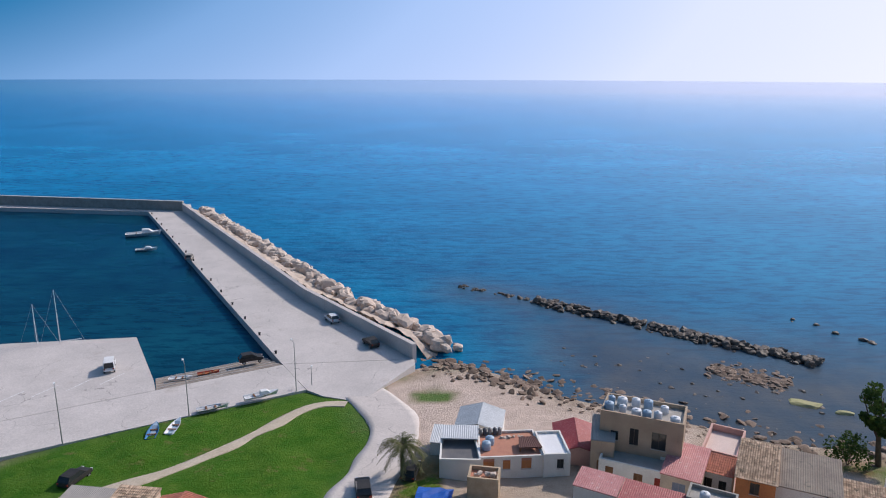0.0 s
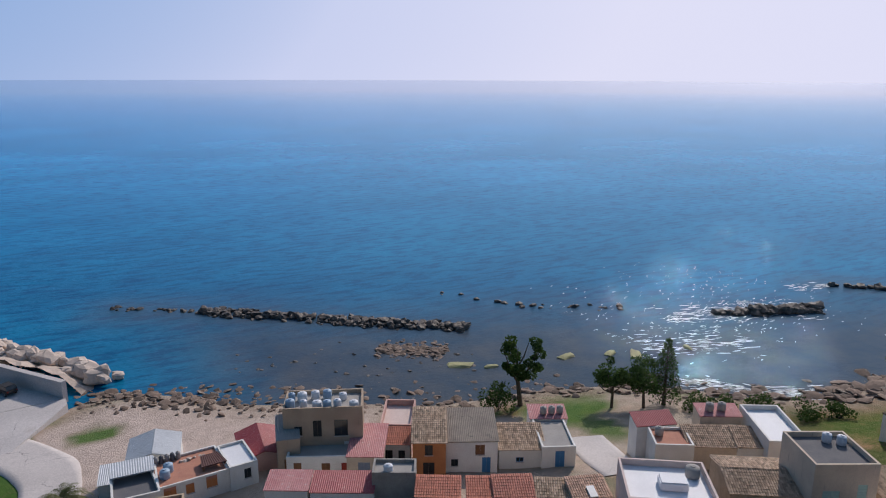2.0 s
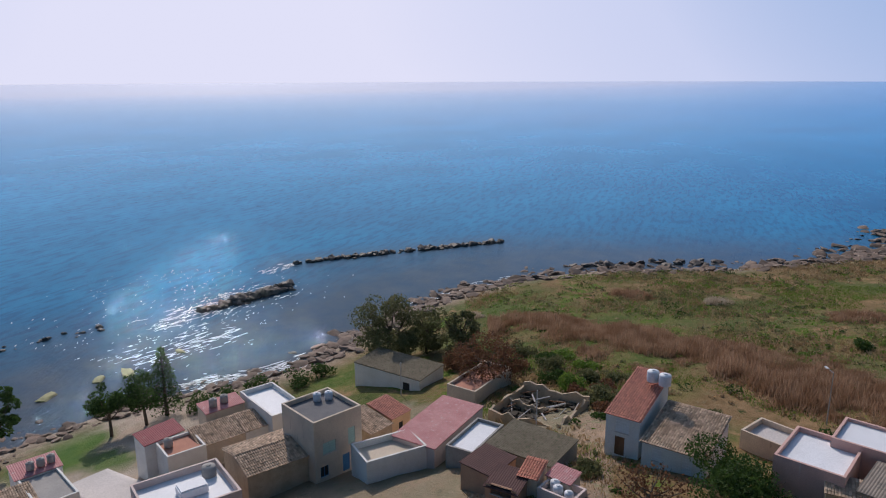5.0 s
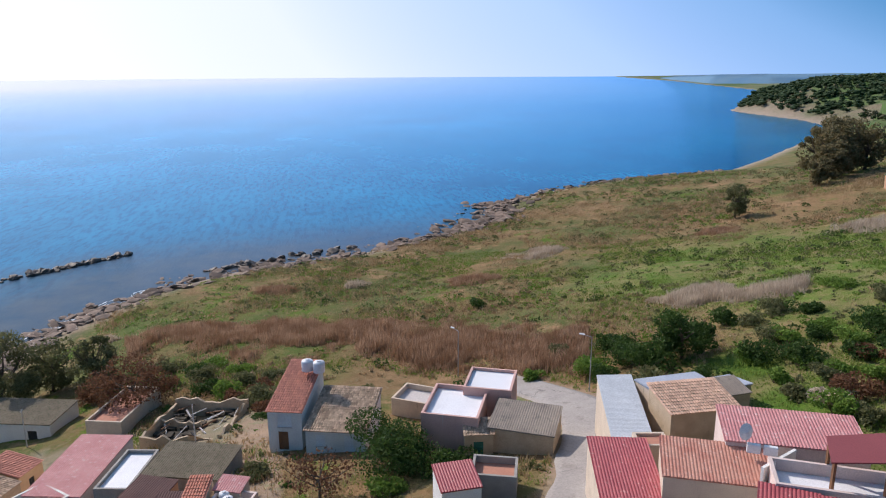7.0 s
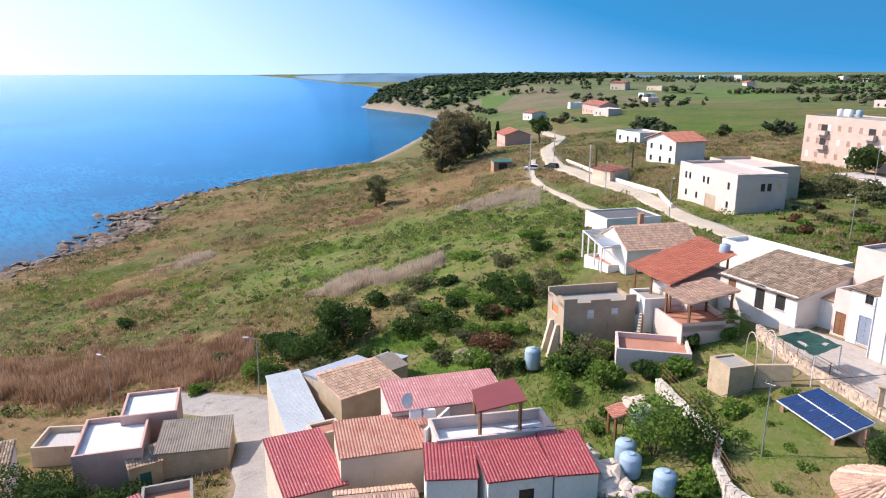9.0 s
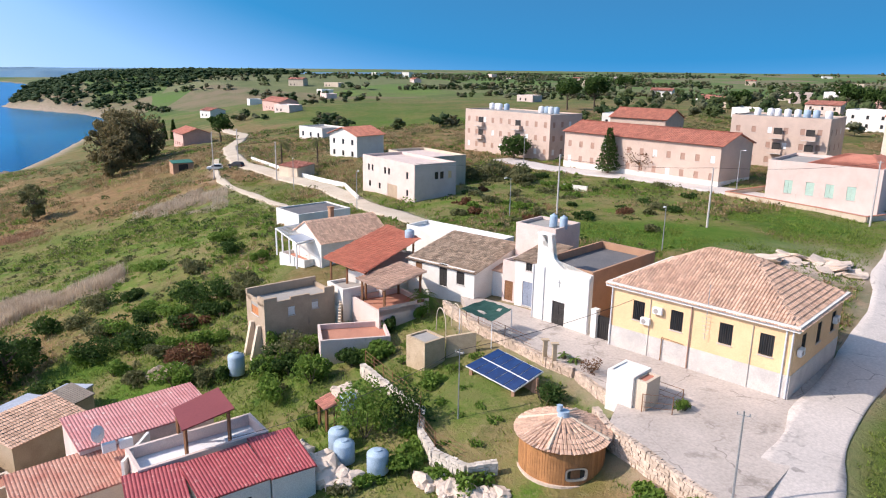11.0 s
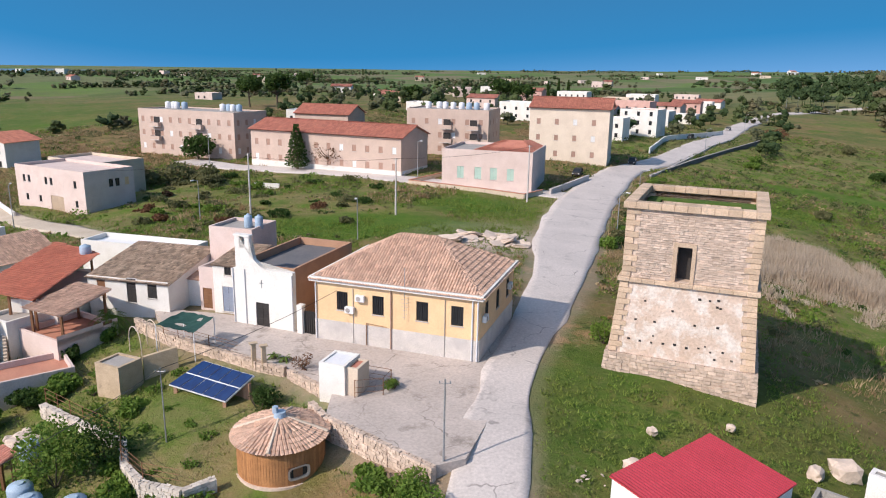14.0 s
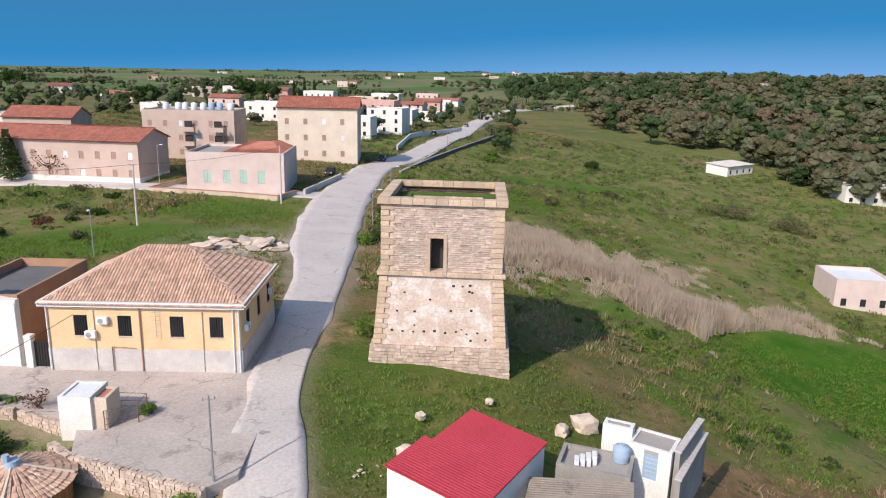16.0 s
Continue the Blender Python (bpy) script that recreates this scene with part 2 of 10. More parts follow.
HILLTOP = [(62, -110, 26.5), (61, -71, 25.2), (71, -85, 25.8), (54, -78, 26.8), (29, -109, 27.5), (14, -58, 28), (-2, -50, 28), (-15, -48, 28), (10, -36, 24.2), (12.5, -37, 24.4), (7, -36.5, 24.8), (-5, -35, 27), (-13, -30, 25.5), (-23, -50, 27), (-17, -60, 27.5), (-10.6, -51.2, 27.4), (-21.7, -47.0, 27.2), (-16.2, -49.2, 27.30), (22, -55, 27.6), (13, -49.5, 27.6), (28, -61, 27.4), (9, -45.5, 27.5), (3, -40, 27.9), (-2, -41, 27.9), (-1.5, -37, 27.9), (-3.2, -47, 28.0), (-0.5, -33, 27.4), (-6, -58, 28.0), (0, 0, 20)]
COUNTRY = [(-54, -83, 22), (-67, -74, 14), (-37, -39, 20), (-72, -61, 11), (-180, -226, 16), (-182, -185, 13), (-107, -88, 10),
           (-235, -450, 27), (-219, -307, 20), (-123, -330, 28), (-10, -124, 28), (70, -170, 28), (-34, -150, 28), (-75, -240, 28), (357, -430, 24), (857, -645, 34), (720, -560, 34), (650, -545, 24), (700, -650, 38), (560, -560, 30), (284, -342, 24),
           (320, -557, 24), (0, -1000, 27), (-300, -1000, 36), (-450, -500, 44), (-400, -300, 26), (-1000, -1000, 62), (3000, -3500, 27),
           (0, -4800, 45), (-4000, -2500, 90), (-4800, 0, 60)]
LAND = np.array(COAST + [(4900, -4900), (-4900, -4900)], float)
SPOT = np.array(LOW + HILL + HILLTOP + COUNTRY + [(x, y, 1.0) for x, y in COAST[1:-1]], float)
def _rbf():
    n = len(SPOT)
    r = np.hypot(SPOT[:, None, 0] - SPOT[None, :, 0], SPOT[:, None, 1] - SPOT[None, :, 1])
    A = np.zeros((n + 1, n + 1)); A[:n, :n] = r + np.eye(n) * -0.5; A[n, :n] = A[:n, n] = 1
    return np.linalg.solve(A, np.r_[SPOT[:, 2], 0])
WEIGHT = _rbf()
def inland(x, y):
    """Signed distance to the coast, positive on land."""
    x, y = np.atleast_1d(x).astype(float), np.atleast_1d(y).astype(float)
    best, inside = np.full(x.shape, 1e9), np.zeros(x.shape, bool)
    for (ax, ay), (bx, by) in zip(LAND, np.roll(LAND, -1, 0)):
        ex, ey = bx - ax, by - ay
        s = np.clip(((x - ax) * ex + (y - ay) * ey) / (ex * ex + ey * ey), 0, 1)
        best = np.minimum(best, np.hypot(x - ax - s * ex, y - ay - s * ey))
        cross = ((ay > y) != (by > y)) & (x < ex * (y - ay) / (ey if ey else 1e-9) + ax)
        inside ^= cross
    return np.where(inside, best, -best)
def height(x, y):
    x, y = np.atleast_1d(x).astype(float), np.atleast_1d(y).astype(float)
    z = np.full(x.shape, WEIGHT[-1])
    for (px, py, _), w in zip(SPOT, WEIGHT):
        z = z + w * np.sqrt((x - px) ** 2 + (y - py) ** 2 + 9)
    d = inland(x, y)
    return np.where(d > 0, np.maximum(z, 0.8) * (1 - np.exp(-np.maximum(d, 0) / 5)), np.maximum(0.15 * d, -4))

# ---- building blocks ----
def part(name, bm, material, parent, label=""):
    me = bpy.data.meshes.new(name)
    bm.to_mesh(me)
    bm.free()
    me.materials.append(material)
    ob = new(name, me)
    ob.parent = parent
    if label:
        ob["label"] = label
    return ob


def mesh_of(name, verts, faces, material, smooth=False):
    me = bpy.data.meshes.new(name)
    me.from_pydata(verts, [], faces)
    me.materials.append(material)
    if smooth:
        me.polygons.foreach_set("use_smooth", [True] * len(me.polygons))
    me.update()
    return me


def root(name, x, y, z, rz, label, category, group="", kind=""):
    ob = new(name)
    ob.matrix_basis = pose(x, y, z, 0, 0, rz)
    return tagged(ob, label, category, group, kind)


def box(bm, x0, y0, z0, x1, y1, z1):
    v = [bm.verts.new((x, y, z)) for z in (z0, z1) for x, y in ((x0, y0), (x1, y0), (x1, y1), (x0, y1))]
    for f in ((3, 2, 1, 0), (4, 5, 6, 7), (0, 1, 5, 4), (1, 2, 6, 5), (2, 3, 7, 6), (3, 0, 4, 7)):
        bm.faces.new([v[i] for i in f])


def tube(bm, a, b, r0, r1=None, n=8, caps=True):
    a, b = Vector(a), Vector(b)
    r1 = r0 if r1 is None else r1
    turn = (b - a).to_track_quat("Z", "Y").to_matrix()
    rings = [[bm.verts.new(p + turn @ Vector((r * math.cos(2 * math.pi * k / n), r * math.sin(2 * math.pi * k / n), 0))) for k in range(n)]
             for p, r in ((a, r0), (b, r1))]
    for k in range(n):
        bm.faces.new((rings[0][k], rings[0][(k + 1) % n], rings[1][(k + 1) % n], rings[1][k]))
    if caps:
        bm.faces.new(rings[0][::-1]), bm.faces.new(rings[1])


def prism(bm, pts, direction):
    """A solid from a flat polygon swept along a vector."""
    d = Vector(direction)
    lo = [bm.verts.new(p) for p in pts]
    hi = [bm.verts.new(Vector(p) + d) for p in pts]
    bm.faces.new(lo[::-1]), bm.faces.new(hi)
    for k in range(len(pts)):
        j = (k + 1) % len(pts)
        bm.faces.new((lo[k], lo[j], hi[j], hi[k]))


def ground(x, y):
    return float(height(x, y)[0])


def vnoise(x, y, s):
    """Smooth value noise on a lattice of s metres, 0 to 1."""
    x, y = np.asarray(x) / s, np.asarray(y) / s
    i, j = np.floor(x), np.floor(y)
    fx, fy = x - i, y - j
    fx, fy = fx * fx * (3 - 2 * fx), fy * fy * (3 - 2 * fy)

    def h(a, b):
        v = np.sin(a * 127.1 + b * 311.7) * 43758.5453
        return v - np.floor(v)
    return (h(i, j) * (1 - fx) + h(i + 1, j) * fx) * (1 - fy) + (h(i, j + 1) * (1 - fx) + h(i + 1, j + 1) * fx) * fy


# ---- roads, paths and paved places: centre lines and widths ----
MAIN_ROAD = [(-1.0, -28), (-1.6, -36), (-2.4, -41), (-3.2, -47), (-4.4, -52), (-6.0, -58), (-8.1, -65), (-10.4, -74.5), (-13.0, -90), (-16.0, -104), (-22.4, -128), (-29, -145), (-36.4, -165), (-52, -190),
             (-75, -233), (-92, -262), (-119, -317), (-140, -355), (-165, -405), (-190, -440), (-240, -472), (-320, -500)]
MAIN_WIDTHS = [4.6, 4.8, 4.4, 4.0, 4.0, 4.2, 4.6, 5.8, 8.2, 9.8, 9.8, 8.4, 7.6, 7.2, 7.0, 7.0, 7.0, 7.0, 7.0, 7.0, 7.0, 7.0]
COAST_ROAD = [(30, -76), (45, -88), (64.8, -101), (88.6, -120.8), (112.8, -133), (134, -145), (150, -158), (166, -174), (188, -202), (215, -235), (260, -270)]
FARM_TRACK = [(150, -152), (134, -135), (120, -124), (104, -115), (86, -103), (68, -94), (56, -88)]
VILLAGE_LANE = [(33, -13), (45.8, -18.6), (54, -22.5), (61.4, -25.2), (67, -26.5), (75, -23.5), (82, -20)]
HARBOUR_ROAD = [(-12, 58), (-9.2, 70), (-7.4, 77), (-5.8, 85), (-6.3, 92), (-10.5, 100), (-15, 106), (-18, 112)]
HARBOUR_PATH = [(-14, 97), (-18, 98.6), (-26.3, 85.6), (-33.6, 77), (-41, 72), (-55, 67), (-75, 66)]
ESTATE_ROAD = [(-22, -128), (-8, -131), (7, -137), (28, -146), (51, -153), (62, -161), (66, -164)]
SEA_LANE = [(56, 66), (54, 60), (53, 54)]
WAYS = [("main_road", MAIN_ROAD, MAIN_WIDTHS, ROADM, "pale worn asphalt road running past the old tower"),
        ("coast_road", COAST_ROAD, 4.0, TRACK, "pale dusty unpaved coast road"),
        ("farm_track", FARM_TRACK, 1.6, TRACK, "narrow dusty farm track through the grass"),
        ("village_lane", VILLAGE_LANE, 5.2, LANE, "pale concrete village lane"),
        ("harbour_road", HARBOUR_ROAD, 7.0, ROADM, "pale worn asphalt road down to the harbour"),
        ("harbour_path", HARBOUR_PATH, 2.0, TRACK, "pale trodden path across the lawn"),
        ("estate_road", ESTATE_ROAD, 6.0, ROADM, "pale asphalt road before the apartment blocks"),
        ("sea_lane", SEA_LANE, 6.0, CONCRETE, "pale concrete ramp down to the shore")]


def to_line(x, y, line):
    best = np.full(np.shape(x), 1e9)
    for (ax, ay), (bx, by) in zip(line, line[1:]):
        ex, ey = bx - ax, by - ay
        s = np.clip(((x - ax) * ex + (y - ay) * ey) / (ex * ex + ey * ey), 0, 1)
        best = np.minimum(best, np.hypot(x - ax - s * ex, y - ay - s * ey))
    return best


LAWNS = [(14, -98, 24, 10, 0.8), (0, -116, 12, 9, 0.7), (-80, -66, 26, 17, 1), (-16, -45, 17, 14, 0.55), (168, -272, 60, 55, 0.5), (225, -335, 70, 60, 0.45), (110, -262, 40, 30, 0.35)]
LAWNS += [(102, 21, 11, 7, 0.45), (107, 9, 10, 10, 0.35), (93, 4, 10, 8, 0.3), (86, 9, 8, 8, 0.4), (126, 22, 14, 16, 0.3), (142, 6, 18, 14, 0.3), (140, 36, 16, 12, 0.25), (95, 50, 10, 8, 0.4)]
LAWNS += [(-1, 100.6, 4.5, 3.5, 1), (-7.3, 107.8, 3.5, 2, 0.8), (58, 75, 5.5, 6.5, 1), (64.5, 76, 6, 5, 1), (60.5, 68, 3.5, 7, 0.9), (1, 116, 4, 2, 1), (65, -44, 6, 4, 0.8), (24, -45.5, 9, 6, 0.4), (38, -43, 7, 6, 0.4), (52, -42, 5, 5, 0.7), (-90, -170, 26, 7, 0.7), (-60, -140, 18, 8, 0.7)]
SQUARE = [(29, -61.5), (24.5, -55), (16.5, -51), (12.5, -48.5), (9, -45), (8.8, -41.7), (6.7, -40.2), (4.2, -38.2), (1.4, -36.1), (-0.4, -37), (-1.6, -41), (-2.4, -45), (-3.0, -50), (-6.0, -60), (-4.6, -62), (-1.9, -53), (11.6, -57), (22, -60.4)]
QUAY = [(-140, 35), (-21, 102.2), (-18, 100), (-14, 100), (-4.2, 112.3), (-4.4, 114.5), (-91.6, 249), (-104, 247), (-27, 112.2), (-46, 105.5), (-57, 124.7), (-140, 112)]


def within(x, y, ring):
    hit = np.zeros(np.shape(x), bool)
    for (ax, ay), (bx, by) in zip(ring, ring[1:] + ring[:1]):
        hit ^= ((ay > y) != (by > y)) & (x < (bx - ax) * (y - ay) / ((by - ay) or 1e-9) + ax)
    return hit


def wild(x, y):
    """How far a spot lies from everything paved or built on, 0 to 1 over four metres."""
    d = np.full(np.shape(x), 50.0)
    for _, line, width, _, _ in WAYS:
        widths = width if isinstance(width, list) else [width] * len(line)
        for a, b, wa, wb in zip(line, line[1:], widths, widths[1:]):
            d = np.minimum(d, to_line(x, y, [a, b]) - (wa + wb) / 4 - abs(wa - wb) / 5)
    for ring in (SQUARE, QUAY):
        d = np.minimum(d, to_line(x, y, ring + ring[:1]) - 1)
    d = np.where(within(x, y, SQUARE), 0, d)
    return np.clip(d / 4, 0, 1)


# ---- ground ----
def lawn_at(x, y):
    """Where the grass is short and bright green, 0 to 1."""
    lawn = ((x < -8) & (y > 55) & (y < 105)).astype(float)
    for cx, cy, rx, ry, most in LAWNS:
        lawn = np.maximum(lawn, np.clip((1 - np.hypot((x - cx) / rx, (y - cy) / ry)) * 3, 0, 1) * most)
    return lawn


def lush_at(x, y):
    """Where the grassland is green and thick, 0 to 1."""
    west = np.clip((-x - 25) / 20, 0, 1) * (y < -40) * np.clip((330 + y) / 100, 0, 1)
    east = np.clip((1 - np.hypot((x - 100) / 62, (y + 80) / 46)) * 2.2 + 0.8 * (vnoise(x, y, 12) - 0.5), 0, 1) * (x > 20)
    field = np.clip((1.15 - np.hypot((x - 26) / 52, (y + 118) / 34)) * 3, 0, 1) * 0.8
    garden = np.clip((1.2 - np.hypot((x - 34) / 26, (y + 45) / 17)) * 3, 0, 1)
    return np.maximum(np.maximum(west, east), np.maximum(field, garden))


def ground_mesh():
    rings = np.concatenate([[0.05, 4.0], np.geomspace(9, 4900, 282)])
    turns = np.radians(np.arange(0, 360, 0.7))
    r, a = np.meshgrid(rings, turns, indexing="ij")
    x, y = (r * np.sin(a)).ravel(), (r * np.cos(a)).ravel()
    z = height(x, y)
    d = inland(x, y)
    w = wild(x, y)
    z = z + w * np.clip(d / 20, 0, 1) * ((vnoise(x, y, 3) - 0.5) * 0.5 + (vnoise(x + 91, y, 11) - 0.5) * 1.0)
    z = np.where(within(x, y, SQUARE), np.minimum(z, 27.6), z)
    n, k = len(rings), len(turns)
    idx = np.arange(n * k).reshape(n, k)
    nxt = np.roll(idx, -1, 1)
    faces = np.stack([idx[:-1], idx[1:], nxt[1:], nxt[:-1]], -1).reshape(-1, 4)
    keep = (d[faces] > -40).any(1)
    me = bpy.data.meshes.new("ground")
    me.from_pydata(np.stack([x, y, z], 1).tolist(), [], faces[keep].tolist())
    me.polygons.foreach_set("use_smooth", [True] * len(me.polygons))
    # broad plan of the cover: shore, village and farm soil, lawn
    shore = np.clip(1 - d / (9 + 0.004 * np.maximum(np.hypot(x, y) - 250, 0)), 0, 1)
    lawn = lawn_at(x, y)
    lush = lush_at(x, y)
    bare = np.clip(1 - wild(x, y) * 3.5, 0, 1) * 0.3
    bare = np.maximum(bare, np.clip((1.15 - np.hypot((x - 14) / 26, (y - 96) / 18)) * 4, 0, 1))
    bare = np.maximum(bare, ((x > 0) & (x < 80) & (y > 5) & (y < 78)) * np.where(y > 55, 0.7, 0.3))
    bare = np.maximum(bare, np.clip(1.4 - np.hypot((x + 2) / 9, (y + 92) / 9), 0, 1))
    bare = bare * (1 - 0.9 * lawn)
    far = np.clip((np.hypot(x, y) - 250) / 500, 0, 1)
    for name, values in (("shore", shore), ("lawn", np.clip(lawn, 0, 1)), ("bare", bare), ("far", far), ("lush", lush)):
        at = me.attributes.new(name, "FLOAT", "POINT")
        at.data.foreach_set("value", np.asarray(values, float))
    return me


def ground_material():
    m, t, p = nodes_of("coastal_grassland")

    def plan(name):
        n = t.nodes.new("ShaderNodeAttribute")
        n.attribute_name = name
        return n.outputs["Fac"]
    olive = mixed(t, noise_of(t, 0.3, 6, 0.7), (0.075, 0.105, 0.025), (0.14, 0.14, 0.05))
    dry = mixed(t, noise_of(t, 0.5, 7, 0.7), (0.17, 0.11, 0.052), (0.30, 0.19, 0.098))
    cover = mixed(t, noise_of(t, 0.035, 10, 0.7, 0.44, 0.55), olive, dry)
    cover = mixed(t, noise_of(t, 0.07, 9, 0.72, 0.555, 0.61), cover, mixed(t, noise_of(t, 0.6, 5, 0.7), (0.06, 0.125, 0.012), (0.115, 0.17, 0.022)))
    cover = mixed(t, noise_of(t, 0.11, 8, 0.72, 0.56, 0.63), cover, (0.30, 0.19, 0.10))
    cover = mixed(t, noise_of(t, 0.5, 7, 0.72, 0.56, 0.68), cover, (0.045, 0.065, 0.018))
    cover = mixed(t, noise_of(t, 1.7, 5, 0.7, 0.55, 0.70), cover, (0.25, 0.20, 0.115))
    lushness = t.nodes.new("ShaderNodeMath")
    lushness.operation, lushness.inputs[1].default_value = "MULTIPLY", 0.8
    t.links.new(plan("lush"), lushness.inputs[0])
    lush = mixed(t, noise_of(t, 0.13, 9, 0.75, 0.42, 0.58), (0.095, 0.175, 0.022), (0.24, 0.205, 0.09))
    lush = mixed(t, noise_of(t, 0.4, 7, 0.75, 0.55, 0.66), lush, (0.05, 0.095, 0.02))
    lush = mixed(t, noise_of(t, 1.4, 6, 0.7, 0.56, 0.68), lush, (0.27, 0.23, 0.12))
    cover = mixed(t, lushness.outputs[0], cover, lush)
    lawn = mixed(t, noise_of(t, 0.35, 8, 0.72), (0.034, 0.12, 0.008), (0.082, 0.16, 0.017))
    lawn = mixed(t, noise_of(t, 0.28, 8, 0.75, 0.58, 0.70), lawn, (0.16, 0.135, 0.05))
    cover = mixed(t, plan("lawn"), cover, lawn)
    # parcels of pasture, young corn and ploughed soil on the plain
    parcel, kind = t.nodes.new("ShaderNodeTexVoronoi"), t.nodes.new("ShaderNodeValToRGB")
    parcel.inputs["Scale"].default_value, parcel.inputs["Randomness"].default_value = 0.0075, 0.9
    where, split = t.nodes.new("ShaderNodeTexCoord"), t.nodes.new("ShaderNodeSeparateColor")
    t.links.new(where.outputs["Object"], parcel.inputs["Vector"]), t.links.new(parcel.outputs["Color"], split.inputs[0]), t.links.new(split.outputs[0], kind.inputs[0])
    kind.color_ramp.interpolation = "CONSTANT"
    for k, (at, colour) in enumerate(((0.0, (0.105, 0.175, 0.05)), (0.24, (0.17, 0.185, 0.09)), (0.45, (0.22, 0.18, 0.12)), (0.6, (0.075, 0.14, 0.04)), (0.78, (0.20, 0.20, 0.11)), (0.9, (0.13, 0.21, 0.055)))):
        stop = kind.color_ramp.elements[k] if k < 2 else kind.color_ramp.elements.new(at)
        stop.position, stop.color = at, (*colour, 1)
    fields = mixed(t, noise_of(t, 0.03, 6, 0.7, 0.4, 0.66), kind.outputs[0], (0.12, 0.15, 0.07))
    cover = mixed(t, plan("far"), cover, fields)
    soil = mixed(t, noise_of(t, 0.5, 6), (0.60, 0.48, 0.41), (0.48, 0.38, 0.32))
    cover = mixed(t, plan("bare"), cover, soil)
    rock = mixed(t, noise_of(t, 0.6, 7, 0.7), (0.24, 0.185, 0.14), (0.48, 0.39, 0.31))
    cover = mixed(t, plan("shore"), cover, rock)
    t.links.new(cover, p.inputs["Base Color"])
    p.inputs["Roughness"].default_value, p.inputs["Specular IOR Level"].default_value = 0.95, 0.1
    bumped(t, p, noise_of(t, 2.5, 6, 0.7, 0.2, 0.8), 0.55, 0.35)
    return m


land = new("ground", ground_mesh())
land.data.materials.append(ground_material())
tagged(land, "rough coastal grassland, green with dry brown patches", "ground", kind="structure")


def way(name, line, width, material, label, lift=0.05):
    pts = [Vector((*p, 0)) for p in line]
    widths = width if isinstance(width, list) else [width] * len(line)
    out, wide = [pts[0]], [widths[0]]
    for a, b, wa, wb in zip(pts, pts[1:], widths, widths[1:]):
        n = max(1, int((b - a).length / 1.5))
        out += [a.lerp(b, (k + 1) / n) for k in range(n)]
        wide += [wa + (wb - wa) * (k + 1) / n for k in range(n)]
    for _ in range(6):
        out = [out[0]] + [(a + 2 * b + c) / 4 for a, b, c in zip(out, out[1:], out[2:])] + [out[-1]]
    across, verts = np.linspace(-0.5, 0.5, 9), []
    for k, p in enumerate(out):
        d = (out[min(k + 1, len(out) - 1)] - out[max(k - 1, 0)]).normalized()
        side = Vector((d.y, -d.x, 0))
        for s in across:
            wob = (float(vnoise(k * 1.5, s * 40, 4)) - 0.5) * 0.7 if abs(s) > 0.4 else 0
            q = p + side * (s * wide[k] + (wob if s > 0 else -wob))
            verts.append((q.x, q.y, 0))
    v = np.array(verts)
    v[:, 2] = height(v[:, 0], v[:, 1]) + lift + 0.0009 * np.hypot(v[:, 0], v[:, 1])
    m = len(across)
    side = [v[k * m:(k + 1) * m] for k in range(len(out))]
    v = np.concatenate([np.concatenate([[r[0] + (r[0] - r[1]) * [0.12, 0.12, 0] - [0, 0, 0.5]], r[0:], [r[-1] + (r[-1] - r[-2]) * [0.12, 0.12, 0] - [0, 0, 0.5]]]) for r in side])
    m += 2
    faces = [(k * m + j, k * m + j + 1, (k + 1) * m + j + 1, (k + 1) * m + j) for k in range(len(out) - 1) for j in range(m - 1)]
    ob = new(name, mesh_of(name, v.tolist(), faces, material, True))
    return tagged(ob, label, "road", kind="structure")


for row in WAYS:
    way(*row)


def paved(name, ring, z, material, label, thick=1.0, category="pavement"):
    bm = bmesh.new()
    prism(bm, [(x, y, z - thick) for x, y in ring], (0, 0, thick))
    bmesh.ops.triangulate(bm, faces=bm.faces[:])
    bmesh.ops.recalc_face_normals(bm, faces=bm.faces[:])
    ob = part(name, bm, material, None)
    return tagged(ob, label, category, kind="structure")


paved("square", SQUARE, 27.95, PLAZA, "pale concrete village square before the chapel", 1.6)
paved("quay", [(-140, 35), (-21, 102.2), (-26.8, 112), (-44.5, 101.9), (-140, 48)], 1.5, CONCRETE, "broad pale concrete harbour quay", 3.0)
paved("quay_head", [(-140, 48.1), (-44.55, 101.97), (-46.2, 105.5), (-57, 124.7), (-140, 112)], 1.5, CONCRETE, "pale concrete boat quay with worn parking lines", 3.0)
paved("pier_root", [(-20.9, 102.2), (-18, 100), (-12, 98), (-4.2, 112.3), (-4.4, 114.5), (-26.9, 112.2)], 1.5, CONCRETE, "pale concrete forecourt of the pier", 3.0)
paved("pier", [(-26.95, 112.3), (-4.45, 114.6), (-91.6, 249), (-104, 247)], 1.5, CONCRETE, "long pale concrete pier", 3.0)
paved("outer_pier", [(-104.1, 247.1), (-91.6, 249.1), (-94, 262), (-320, 292), (-320, 275)], 1.5, CONCRETE, "concrete outer arm of the harbour pier", 3.0)

# ---- sea ----
BASIN = [(-24, 108), (-26, 116), (-98, 250), (-320, 286), (-320, 80), (-140, 100)]
REEFS = [((7, 160), (67, 116)), ((161, 101), (204.5, 54.5)), ((112, 100), (141, 91))]


